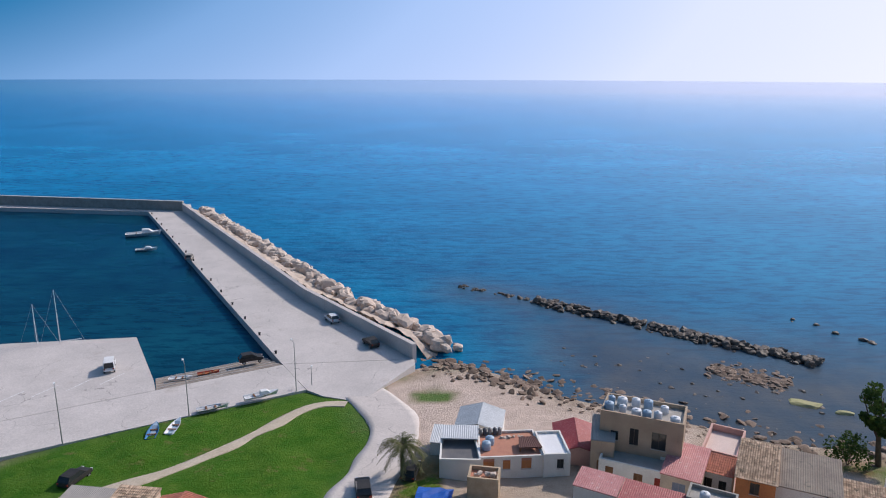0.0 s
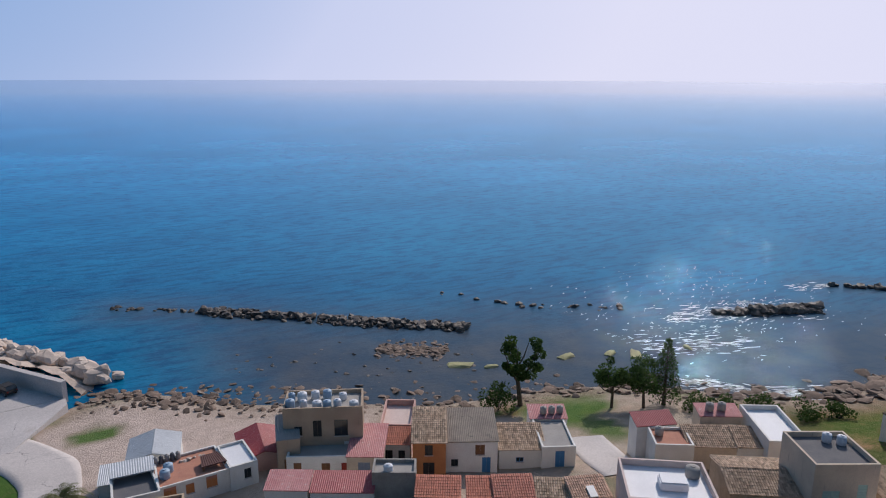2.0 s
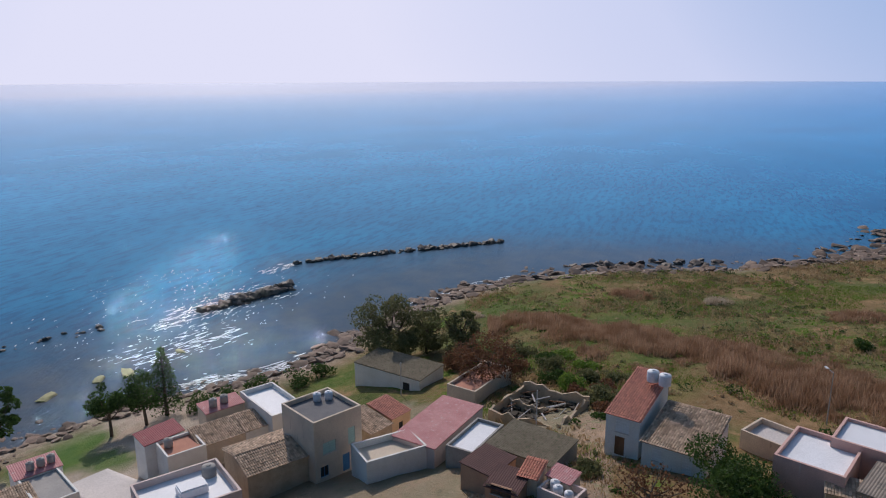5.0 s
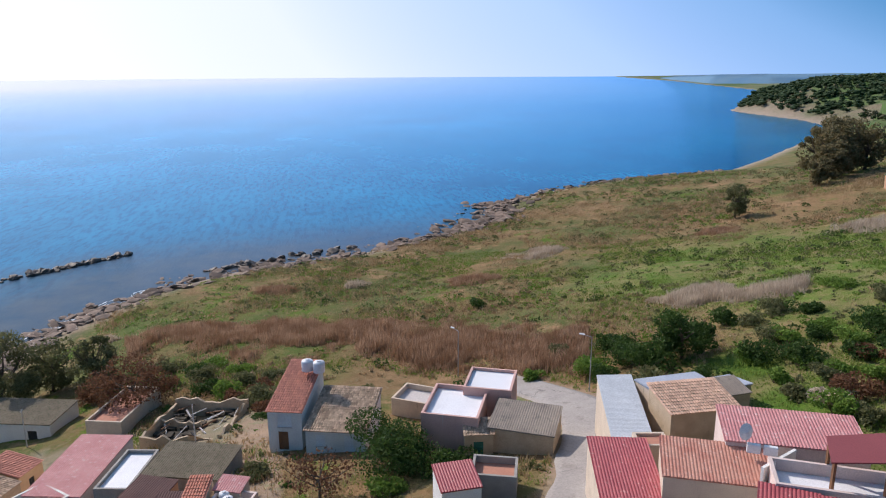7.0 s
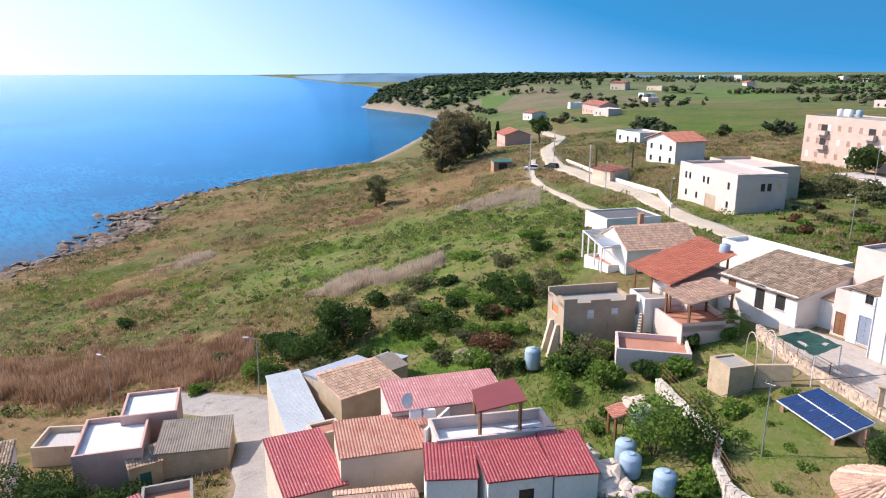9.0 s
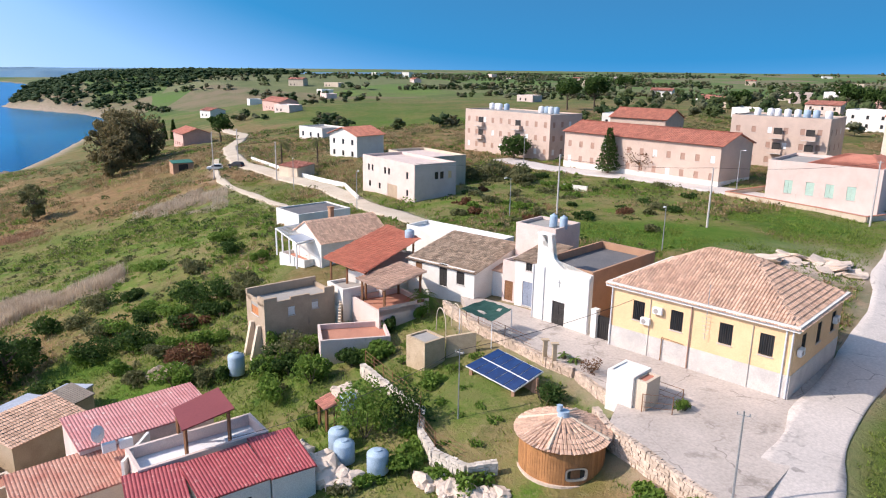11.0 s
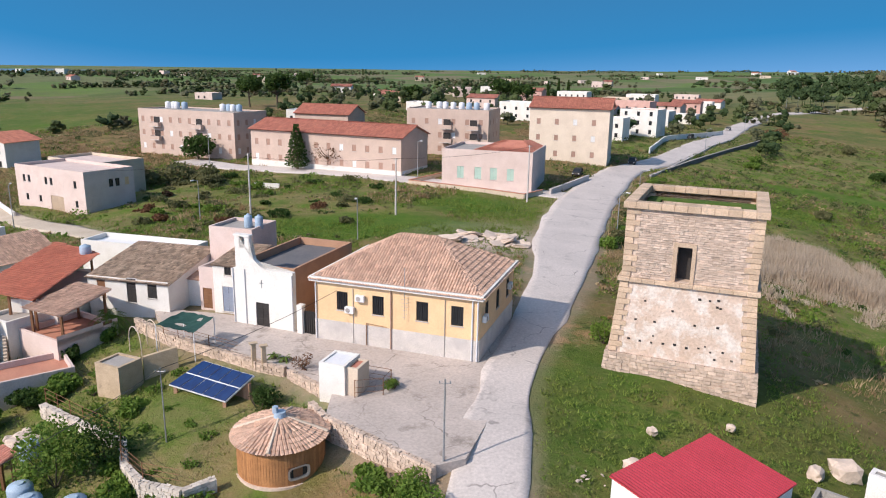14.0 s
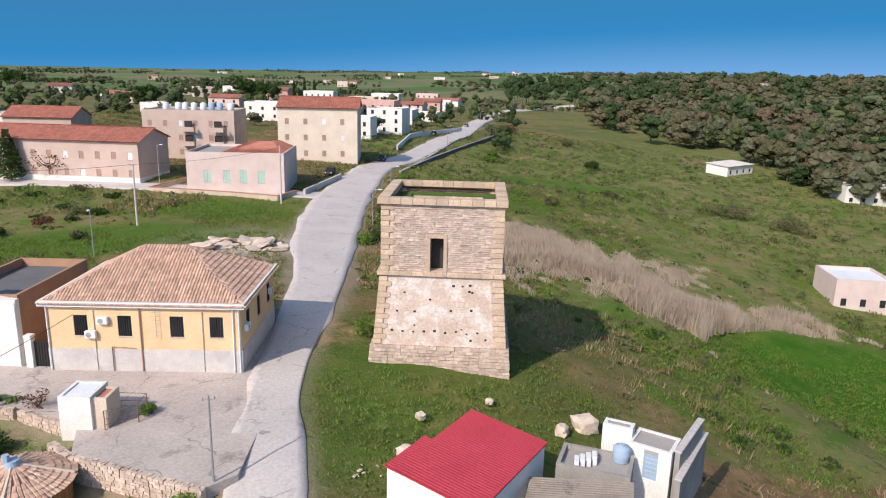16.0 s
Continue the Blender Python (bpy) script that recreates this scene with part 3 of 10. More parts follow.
def sea_mesh():
    rings = np.geomspace(40, 4950, 150)
    turns = np.radians(np.arange(0, 360, 1.0))
    r, a = np.meshgrid(rings, turns, indexing="ij")
    x, y = (r * np.sin(a)).ravel(), (r * np.cos(a)).ravel()
    n, k = len(rings), len(turns)
    idx = np.arange(n * k).reshape(n, k)
    nxt = np.roll(idx, -1, 1)
    faces = np.stack([idx[:-1], idx[1:], nxt[1:], nxt[:-1]], -1).reshape(-1, 4)
    me = bpy.data.meshes.new("sea")
    d = inland(x, y)
    keep = (d[faces] < 25).any(1)
    me.from_pydata(np.stack([x, y, 0 * x], 1).tolist(), [], faces[keep].tolist())
    reef = np.minimum.reduce([to_line(x, y, line) for line in REEFS])
    lagoon = np.clip((60 + d) / 40, 0, 1) * np.clip((x - 4) / 26, 0, 1) * np.clip((260 - x) / 60, 0, 1)
    lagoon = np.maximum(lagoon, np.clip(1 - reef / 16, 0, 1) * 0.8)
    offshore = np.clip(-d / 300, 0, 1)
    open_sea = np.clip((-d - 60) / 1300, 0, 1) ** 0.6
    # pale: how far the mirrored sky is whitened, horizon haze put into colour
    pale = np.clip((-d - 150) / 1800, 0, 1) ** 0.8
    basin = within(x, y, BASIN).astype(float)
    for name, values in (("lagoon", lagoon), ("offshore", offshore), ("open_sea", open_sea), ("pale", pale), ("basin", basin)):
        at = me.attributes.new(name, "FLOAT", "POINT")
        at.data.foreach_set("value", np.asarray(values, float))
    return me


def sea_material():
    m, t, p = nodes_of("sea_water")

    def plan(name):
        n = t.nodes.new("ShaderNodeAttribute")
        n.attribute_name = name
        return n.outputs["Fac"]
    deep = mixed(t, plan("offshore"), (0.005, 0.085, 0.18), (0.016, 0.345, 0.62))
    deep = mixed(t, noise_of(t, 0.012, 4), deep, (0.004, 0.20, 0.36))
    bed = mixed(t, noise_of(t, 0.12, 6), (0.045, 0.058, 0.072), (0.085, 0.08, 0.075))
    deep = mixed(t, plan("basin"), deep, mixed(t, noise_of(t, 0.03, 3), (0.004, 0.05, 0.085), (0.005, 0.07, 0.105)))
    # cat's paws: the darker look of ruffled streaks, put into the base colour
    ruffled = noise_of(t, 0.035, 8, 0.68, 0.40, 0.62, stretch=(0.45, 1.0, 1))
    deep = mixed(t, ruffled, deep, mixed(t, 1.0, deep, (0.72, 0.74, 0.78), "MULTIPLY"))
    # ripple shading painted in: faces of the small waves multiplied darker
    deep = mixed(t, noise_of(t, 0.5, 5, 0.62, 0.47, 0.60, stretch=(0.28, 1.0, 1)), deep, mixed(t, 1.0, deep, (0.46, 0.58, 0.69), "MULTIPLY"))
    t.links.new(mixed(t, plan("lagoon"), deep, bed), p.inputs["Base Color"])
    small = noise_of(t, 1.3, 4, 0.6, 0, 1, stretch=(0.55, 1.0, 1))
    broad = noise_of(t, 0.16, 3, 0.5, 0, 1, stretch=(0.4, 1.0, 1))
    add = t.nodes.new("ShaderNodeMath")
    add.operation = "MULTIPLY_ADD"
    add.inputs[1].default_value = 2.2
    t.links.new(broad, add.inputs[0]), t.links.new(small, add.inputs[2])
    bumped(t, p, add.outputs[0], 0.32, 0.5)
    calm = t.nodes.new("ShaderNodeMapRange")
    calm.inputs[3].default_value, calm.inputs[4].default_value = 0.38, 0.10
    t.links.new(plan("open_sea"), calm.inputs[0]), t.links.new(calm.outputs[0], p.inputs["Normal"].links[0].from_node.inputs["Strength"])
    p.inputs["Roughness"].default_value, p.inputs["Specular IOR Level"].default_value = 0.6, 0.0
    # the water mirrors the sky; tint blues it inshore and paints haze far out
    gloss, fres, both = t.nodes.new("ShaderNodeBsdfGlossy"), t.nodes.new("ShaderNodeFresnel"), t.nodes.new("ShaderNodeMixShader")
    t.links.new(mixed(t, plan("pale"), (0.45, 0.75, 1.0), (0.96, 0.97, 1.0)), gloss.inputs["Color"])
    fres.inputs["IOR"].default_value = 1.33
    # small crests melt together far out
    blur = t.nodes.new("ShaderNodeMapRange")
    blur.inputs[3].default_value, blur.inputs[4].default_value = 0.03, 0.10
    t.links.new(plan("open_sea"), blur.inputs[0]), t.links.new(blur.outputs[0], gloss.inputs["Roughness"])
    waves = p.inputs["Normal"].links[0].from_socket
    t.links.new(waves, gloss.inputs["Normal"])
    share = t.nodes.new("ShaderNodeMath")
    share.operation, share.inputs[1].default_value = "MULTIPLY", 0.85
    steep, level = t.nodes.new("ShaderNodeMath"), t.nodes.new("ShaderNodeMath")
    steep.operation, steep.inputs[1].default_value = "POWER", 4.0
    level.operation, level.inputs[1].default_value = "MULTIPLY_ADD", 0.15
    t.links.new(fres.outputs[0], steep.inputs[0]), t.links.new(steep.outputs[0], level.inputs[0]), t.links.new(share.outputs[0], level.inputs[2])
    t.links.new(fres.outputs[0], share.inputs[0]), t.links.new(level.outputs[0], both.inputs[0]), t.links.new(p.outputs[0], both.inputs[1]), t.links.new(gloss.outputs[0], both.inputs[2])
    t.links.new(both.outputs[0], t.nodes["Material Output"].inputs[0])
    return m


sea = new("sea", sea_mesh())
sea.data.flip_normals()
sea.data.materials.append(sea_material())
tagged(sea, "calm blue sea with small ripples", "water", kind="structure")

# ---- houses ----
def tiles_on(bm, corners, pitch=0.24, step=0.42, r=None, jitter=0.012):
    """Half-round tiles, each an island of its own, laid over a slope given as eave left, eave right, and the points above."""
    c = [Vector(p) for p in corners]
    ux = (c[1] - c[0]).normalized()
    nrm = (c[1] - c[0]).cross(c[-1] - c[0]).normalized()
    uy = nrm.cross(ux)
    flat = [((p - c[0]).dot(ux), (p - c[0]).dot(uy)) for p in c]
    w, top = max(p[0] for p in flat), max(p[1] for p in flat)
    left = min(p[0] for p in flat)
    r = r or pitch * 0.55

    def inside(x, y):
        hit = False
        for (ax, ay), (bx, by) in zip(flat, flat[1:] + flat[:1]):
            if (ay > y) != (by > y) and x < (bx - ax) * (y - ay) / (by - ay) + ax:
                hit = not hit
        return hit
    x = left + pitch / 2
    while x < w:
        y = step * 0.3
        while y < top:
            if inside(x, y):
                j = random.uniform(-jitter, jitter)
                rows = []
                for dy, lift, rr in ((-step * 0.62, 0.045, r * 1.05), (step * 0.55, 0.0, r * 0.9)):
                    rows.append([bm.verts.new(c[0] + ux * (x + j + rr * math.cos(q)) + uy * (y + dy) + nrm * (lift + rr * 0.7 * math.sin(q)))
                                 for q in (math.pi, math.pi * 0.68, math.pi * 0.32, 0)])
                for k in range(3):
                    bm.faces.new((rows[0][k], rows[0][k + 1], rows[1][k + 1], rows[1][k]))
            y += step
        x += pitch


def ribs_on(bm, corners, pitch=0.22, amp=0.02):
    """A corrugated sheet over a slope given as eave left, eave right, top right, top left."""
    a, b, c, d = [Vector(p) for p in corners]
    nrm = (b - a).cross(d - a).normalized()
    n = max(4, int((b - a).length / pitch * 4))
    lo, hi = [], []
    for k in range(n + 1):
        s = k / n
        o = nrm * (amp * (1, 0.3, -1, 0.3)[k % 4] + amp + 0.03)
        lo.append(bm.verts.new(a.lerp(b, s) + o)), hi.append(bm.verts.new(d.lerp(c, s) + o))
    for k in range(n):
        bm.faces.new((lo[k], lo[k + 1], hi[k + 1], hi[k]))


def slope(bm, corners, thick=0.07):
    c = [Vector(p) for p in corners]
    nrm = (c[1] - c[0]).cross(c[-1] - c[0]).normalized()
    prism(bm, [p - nrm * thick for p in c], nrm * thick)


FOOT = []   # plans of what stands on the ground: centre, turn, width, depth
FACES = {"f": ((-1, -1), (1, 0), (0, -1)), "r": ((1, -1), (0, 1), (1, 0)), "b": ((1, 1), (-1, 0), (0, 1)), "l": ((-1, 1), (0, -1), (-1, 0))}


def opening(parent, kind, p, u, n, w, h, paint):
    """A window, door, shutter or barred window set into its hole; p: the hole's lower left corner in the wall's plane."""
    def q(a, z, back):
        return p + u * a + Vector((0, 0, z)) - n * back

    def slab(bm, a0, z0, a1, z1, front, back):
        prism(bm, [q(a0, z0, front), q(a1, z0, front), q(a1, z1, front), q(a0, z1, front)], -n * (back - front))
    bm = bmesh.new()
    f = 0.06
    if kind in ("door", "shutter"):
        # each leaf is one board with raised panels
        steps = [(0.0, 0.07)]
        for k in range(int(h / 0.28)):
            z = k * 0.28 + 0.08
            steps += [(z, 0.07), (z + 0.015, 0.05), (z + 0.165, 0.05), (z + 0.18, 0.07)]
        side = [(0.0, 0.12)] + steps + [(h, 0.07), (h, 0.12)]
        leaves = ((0.0, w / 2 - 0.012), (w / 2 + 0.012, w)) if w > 0.95 else ((0.0, w),)
        for a0, a1 in leaves:
            bm = bmesh.new()
            prism(bm, [q(a0, z, back) for z, back in side], u * (a1 - a0))
            bmesh.ops.recalc_face_normals(bm, faces=bm.faces[:])
            ob = part("door" if kind == "door" else "window_shutter", bm, paint, parent)
    else:
        us, zs = (0, f, w / 2 - 0.03, w / 2 + 0.03, w - f, w), (0, f, h - f, h)
        grid = [[[bm.verts.new(q(a, z, back)) for z in zs] for a in us] for back in (0.06, 0.11)]
        solid = lambda i, k: 0 <= i < 5 and 0 <= k < 3 and not (k == 1 and i in (1, 3))
        for i in range(5):
            for k in range(3):
                if not solid(i, k):
                    continue
                for g_ in grid:
                    bm.faces.new((g_[i][k], g_[i + 1][k], g_[i + 1][k + 1], g_[i][k + 1]))
                for di, dk, e0, e1 in ((-1, 0, (0, 0), (0, 1)), (1, 0, (1, 0), (1, 1)), (0, -1, (0, 0), (1, 0)), (0, 1, (0, 1), (1, 1))):
                    if not solid(i + di, k + dk):
                        p0, p1 = (i + e0[0], k + e0[1]), (i + e1[0], k + e1[1])
                        bm.faces.new((grid[0][p0[0]][p0[1]], grid[0][p1[0]][p1[1]], grid[1][p1[0]][p1[1]], grid[1][p0[0]][p0[1]]))
        bmesh.ops.delete(bm, geom=[v for v in bm.verts if not v.link_faces], context="VERTS")
        bmesh.ops.recalc_face_normals(bm, faces=bm.faces[:])
        ob = part("window", bm, paint, parent)
        if kind == "bars":
            for k in range(1, int(w / 0.16)):
                bm = bmesh.new()
                slab(bm, k * 0.16 - 0.015, 0, k * 0.16 + 0.015, h, 0.0, 0.03)
                part("window_bar", bm, paint, ob)
        bm = bmesh.new()
        slab(bm, f, f, w - f, h - f, 0.09, 0.1)
        part("pane", bm, GLASS, ob, "dark window glass")
    if kind != "door":
        bm = bmesh.new()
        slab(bm, -0.06, -0.07, w + 0.06, -0.005, -0.07, 0.06)
        part("sill", bm, CONCRETE, ob)
    return ob


def house(label, x, y, rot, w, d, top, wall, roof, holes=(), name="house", group="", base=None, category="house", foot=None):
    """A building with its front along +x turned by rot degrees; top: the eaves' height above the sea. roof: (kind, rise or parapet, material, ...).
    holes: (face, metres from the face's left, metres above the floor, width, height, kind, paint)."""
    c, s = math.cos(radians(rot)), math.sin(radians(rot))
    corner = [ground(x + c * a * w / 2 - s * b * d / 2, y + s * a * w / 2 + c * b * d / 2) for a in (-1, 1) for b in (-1, 1)]
    FOOT.append((x, y, rot, w, d))
    z0 = base if base is not None else ground(x + s * d / 2, y - c * d / 2)
    ob = root(name, x, y, z0, rot, label, category, group)
    h, low = top - z0, min(min(corner), z0) - z0 - 0.8
    bm = bmesh.new()
    for key, ((sx, sy), u, n) in FACES.items():
        u, n = Vector((*u, 0)), Vector((*n, 0))
        long = w if key in "fb" else d
        p0 = Vector((sx * w / 2, sy * d / 2, 0))
        mine = [hh for hh in holes if hh[0] == key]
        cuts_u = sorted({0.0, long, *[v for hh in mine for v in (hh[1], hh[1] + hh[3])]})
        cuts_z = sorted({low, h, *[v for hh in mine for v in (hh[2], hh[2] + hh[4])]})
        for a0, a1 in zip(cuts_u, cuts_u[1:]):
            for q0, q1 in zip(cuts_z, cuts_z[1:]):
                if any(hh[1] <= (a0 + a1) / 2 <= hh[1] + hh[3] and hh[2] <= (q0 + q1) / 2 <= hh[2] + hh[4] for hh in mine):
                    continue
                bm.faces.new([bm.verts.new(p0 + u * a + Vector((0, 0, z))) for a, z in ((a0, q0), (a1, q0), (a1, q1), (a0, q1))])
        for _, a, z, ww, hh_, kind, paint in mine:
            ring = [p0 + u * a_ + Vector((0, 0, z_)) for a_, z_ in ((a, z), (a + ww, z), (a + ww, z + hh_), (a, z + hh_))]
            for k in range(4):
                e, f = ring[k], ring[(k + 1) % 4]
                bm.faces.new([bm.verts.new(v) for v in (e, f, f - n * 0.25, e - n * 0.25)])
    W, D, kind = w / 2, d / 2, roof[0]
    o = roof[3] if len(roof) > 3 else 0.25
    rise, rmat = roof[1], roof[2]
    slopes, deck = [], None
    if kind == "gx":
        k = rise / D
        slopes = [[(-W - o, -D - o, h - o * k), (W + o, -D - o, h - o * k), (W + o, 0, h + rise), (-W - o, 0, h + rise)],
                  [(W + o, D + o, h - o * k), (-W - o, D + o, h - o * k), (-W - o, 0, h + rise), (W + o, 0, h + rise)]]
        prism(bm, [(-W, -D, h), (-W, 0, h + rise - 0.02), (-W, D, h)], (w, 0, 0))
    elif kind == "gy":
        k = rise / W
        slopes = [[(-W - o, D + o, h - o * k), (-W - o, -D - o, h - o * k), (0, -D - o, h + rise), (0, D + o, h + rise)],
                  [(W + o, -D - o, h - o * k), (W + o, D + o, h - o * k), (0, D + o, h + rise), (0, -D - o, h + rise)]]
        prism(bm, [(-W, -D, h), (W, -D, h), (0, -D, h + rise - 0.02)], (0, d, 0))
    elif kind == "hip":
        m = min(W, D)
        k = rise / m
        a, b = max(W - m, 0), max(D - m, 0)
        e = h - o * k
        slopes = [[(-W - o, -D - o, e), (W + o, -D - o, e), (a, -b, h + rise), (-a, -b, h + rise)],
                  [(W + o, -D - o, e), (W + o, D + o, e), (a, b, h + rise), (a, -b, h + rise)],
                  [(W + o, D + o, e), (-W - o, D + o, e), (-a, b, h + rise), (a, b, h + rise)],
                  [(-W - o, D + o, e), (-W - o, -D - o, e), (-a, -b, h + rise), (-a, b, h + rise)]]
        slopes = [[p for i, p in enumerate(q) if i == 0 or Vector(p) != Vector(q[i - 1])] for q in slopes]
    elif kind in ("sf", "sb", "sl", "sr"):   # low side: front, back, left, right
        k = rise / (d if kind in ("sf", "sb") else w)
        zf = {"sf": (h - o * k, h - o * k, h + rise + o * k, h + rise + o * k), "sb": (h + rise + o * k, h + rise + o * k, h - o * k, h - o * k),
              "sl": (h - o * k, h + rise + o * k, h + rise + o * k, h - o * k), "sr": (h + rise + o * k, h - o * k, h - o * k, h + rise + o * k)}[kind]
        q = [(-W - o, -D - o, zf[0]), (W + o, -D - o, zf[1]), (W + o, D + o, zf[2]), (-W - o, D + o, zf[3])]
        turn = {"sf": 0, "sr": 1, "sb": 2, "sl": 3}[kind]
        slopes = [q[turn:] + q[:turn]]
        if kind in ("sf", "sb"):
            yy = D if kind == "sf" else -D
            prism(bm, [(-W, -yy, h), (-W, yy, h), (-W, yy, h + rise - 0.02)], (w, 0, 0))
        else:
            xx = W if kind == "sl" else -W
            prism(bm, [(-xx, -D, h), (xx, -D, h), (xx, -D, h + rise - 0.02)], (0, d, 0))
    else:
        deck = bmesh.new()
        box(deck, -W + 0.02, -D + 0.02, h - 0.35, W - 0.02, D - 0.02, h - 0.02)
        if rise > 0.02:
            tt = 0.22
            for x0, y0, x1, y1 in ((-W, -D, W, -D + tt), (-W, D - tt, W, D), (-W, -D + tt, -W + tt, D - tt), (W - tt, -D + tt, W, D - tt)):
                box(bm, x0, y0, h, x1, y1, h + rise)
    bmesh.ops.remove_doubles(bm, verts=bm.verts[:], dist=0.002)
    bmesh.ops.recalc_face_normals(bm, faces=bm.faces[:])
    shell = part("wall", bm, wall, ob)
    for key, a, z, ww, hh_, k2, paint in holes:
        (sx, sy), u, n = FACES[key]
        u, n = Vector((*u, 0)), Vector((*n, 0))
        opening(ob, k2, Vector((sx * w / 2, sy * d / 2, 0)) + u * a + Vector((0, 0, z)), u, n, ww, hh_, paint)
    if deck:
        part("roof", deck, rmat, ob)
    elif slopes:
        bm = bmesh.new()
        tiled = len(roof) > 4 and roof[4] or "tile"
        for q in slopes:
            slope(bm, q)
        bmesh.ops.recalc_face_normals(bm, faces=bm.faces[:])
        under = part("roof", bm, rmat, ob)
        bm = bmesh.new()
        for q in slopes:
            if tiled == "sheet":
                ribs_on(bm, q)
            elif tiled == "coarse":
                tiles_on(bm, q, 0.5, 0.8, jitter=0.02)
            else:
                tiles_on(bm, q)
        tagged(part("roof_cover", bm, rmat, under), kind="stuff")
    if foot:
        bm = bmesh.new()
        for x0, y0, x1, y1 in ((-W - 0.03, -D - 0.03, W + 0.03, -D - 0.004), (-W - 0.03, D + 0.004, W + 0.03, D + 0.03), (-W - 0.03, -D, -W - 0.004, D), (W + 0.004, -D, W + 0.03, D)):
            box(bm, x0, y0, low, x1, y1, foot[0])
        part("plinth", bm, foot[1], ob)
    return ob


def row(face, first, gap, count, z, w, h, kind, paint):
    return [(face, first + k * gap, z, w, h, kind, paint) for k in range(count)]

# ---- seaside row ----
SEASIDE = "seaside houses"
SH = "sheet"
# this block's terrace lies in shade, painted here as a dark deck
house("white block with a sunken roof terrace, shade put into its dark deck", 2.5, 76.8, -2, 4.8, 7.0, 6.0, WHITE, ("flat", 0.5, DARKDECK), group=SEASIDE)
house("long white house with orange shutters and a terracotta roof", 8.2, 77.0, 4, 7.6, 6.2, 6.3, WHITE, ("flat", 0.25, TERRACOTTA),
      [("f", 0.5, 1.0, 1.3, 1.6, "shutter", ORANGE), ("f", 2.8, 1.2, 0.9, 1.2, "shutter", ORANGE), ("f", 5.0, 1.2, 1.2, 1.4, "shutter", ORANGE)], group=SEASIDE)
house("white house with a white-painted flat roof", 13.6, 76.8, 4, 3.2, 5.6, 6.5, WHITE, ("flat", 0.3, WHITEDECK),
      [("f", 1.6, 1.2, 0.8, 1.2, "window", DARKP)], group=SEASIDE)
house("small house with white and blue-grey sheet roofs", 5.4, 85.2, -10, 6.0, 6.0, 5.4, WHITE, ("gy", 0.9, WHITESHEET, 0.1, SH), group=SEASIDE)
house("low white lean-to beside the sand", 0.6, 82.4, -8, 3.0, 4.0, 4.6, WHITE, ("sf", 0.3, WHITESHEET, 0.1, SH), group=SEASIDE)
house("outbuilding with a dark red sheet roof", 17.3, 80.6, -6, 5.4, 7.2, 5.2, PINK, ("gy", 0.9, REDSHEET, 0.15, SH), group=SEASIDE)
house("beige stepped wing of the unfinished house", 19.6, 76.4, -14, 2.7, 5.3, 8.6, BEIGE, ("sf", 0.6, DECK, 0.05, SH), [("f", 0.8, 1.0, 1.0, 1.4, "shutter", WOODM)], group=SEASIDE)
house("roofless ruined stone block full of rubble", 4.9, 69.0, -10, 3.4, 2.6, 7.0, TUFA, ("flat", 0.5, TERRACOTTA), group=SEASIDE)
house("tall unfinished grey house with water tanks on its flat roof", 24.3, 76.4, -23, 9.4, 5.0, 11.0, BEIGE, ("flat", 0.5, DECK),
      [("f", 3.5, 4.2, 1.0, 2.1, "door", DARKP), ("f", 1.3, 4.4, 0.9, 1.2, "window", DARKP), ("f", 6.0, 4.2, 1.6, 2.1, "window", DARKP)], group=SEASIDE)
house("white ground-floor wing with a terrace on top", 23.0, 72.6, -25, 8.6, 3.6, 6.6, WHITE, ("flat", 0.4, DECK),
      [("f", 4.0, 0.0, 1.0, 2.1, "door", WOODM), ("f", 6.3, 0.9, 0.9, 1.2, "shutter", REDP), ("f", 0.8, 1.0, 0.9, 1.2, "shutter", WOODM)], group=SEASIDE)
house("small yellow house with a faded pink sheet roof", 28.0, 71.6, -29, 4.2, 6.6, 7.0, CREAM, ("sf", 0.7, PINKSHEET, 0.1, SH),
      [("f", 1.3, 0.0, 1.4, 2.0, "door", GREYBLUE)], group=SEASIDE)
house("narrow white house with a pink roof terrace", 33.95, 75.9, -30, 4.0, 7.0, 6.9, PINK, ("flat", 0.8, PALEPINK), group=SEASIDE)
house("white house front under a red tiled roof", 31.45, 71.57, -30, 4.0, 2.98, 6.7, WHITE, ("sf", 0.8, REDTILE, 0.08),
      [("f", 0.7, 0.0, 1.2, 2.0, "door", DARKP), ("f", 2.6, 0.8, 0.8, 1.2, "window", DARKP)], group=SEASIDE)
house("orange two-storey house with an old tiled roof", 34.2, 67.6, -27, 3.8, 6.8, 9.3, ORANGE, ("sf", 0.9, OLDTILE, 0.2),
      [("f", 1.4, 2.9, 0.9, 1.3, "window", DARKP), ("f", 1.2, 0.0, 1.3, 2.0, "door", DARKP)], group=SEASIDE)
house("white two-storey house with an old fibre-cement roof", 38.9, 66.3, -26, 6.2, 6.6, 8.8, WHITE, ("sf", 0.8, ASBESTOS, 0.15, SH),
      [("f", 3.6, 2.3, 1.1, 1.3, "shutter", WOODM), ("f", 4.4, 0.0, 1.0, 2.0, "door", BLUEP), ("f", 0.8, 0.9, 0.8, 0.9, "window", DARKP)], group=SEASIDE)
house("low white house with a patchy tiled roof", 44.6, 63.9, -27, 5.4, 5.0, 7.0, WHITE, ("sf", 0.7, OLDTILE, 0.15),
      [("f", 2.0, 0.7, 0.9, 0.6, "window", BLUEP)], group=SEASIDE)
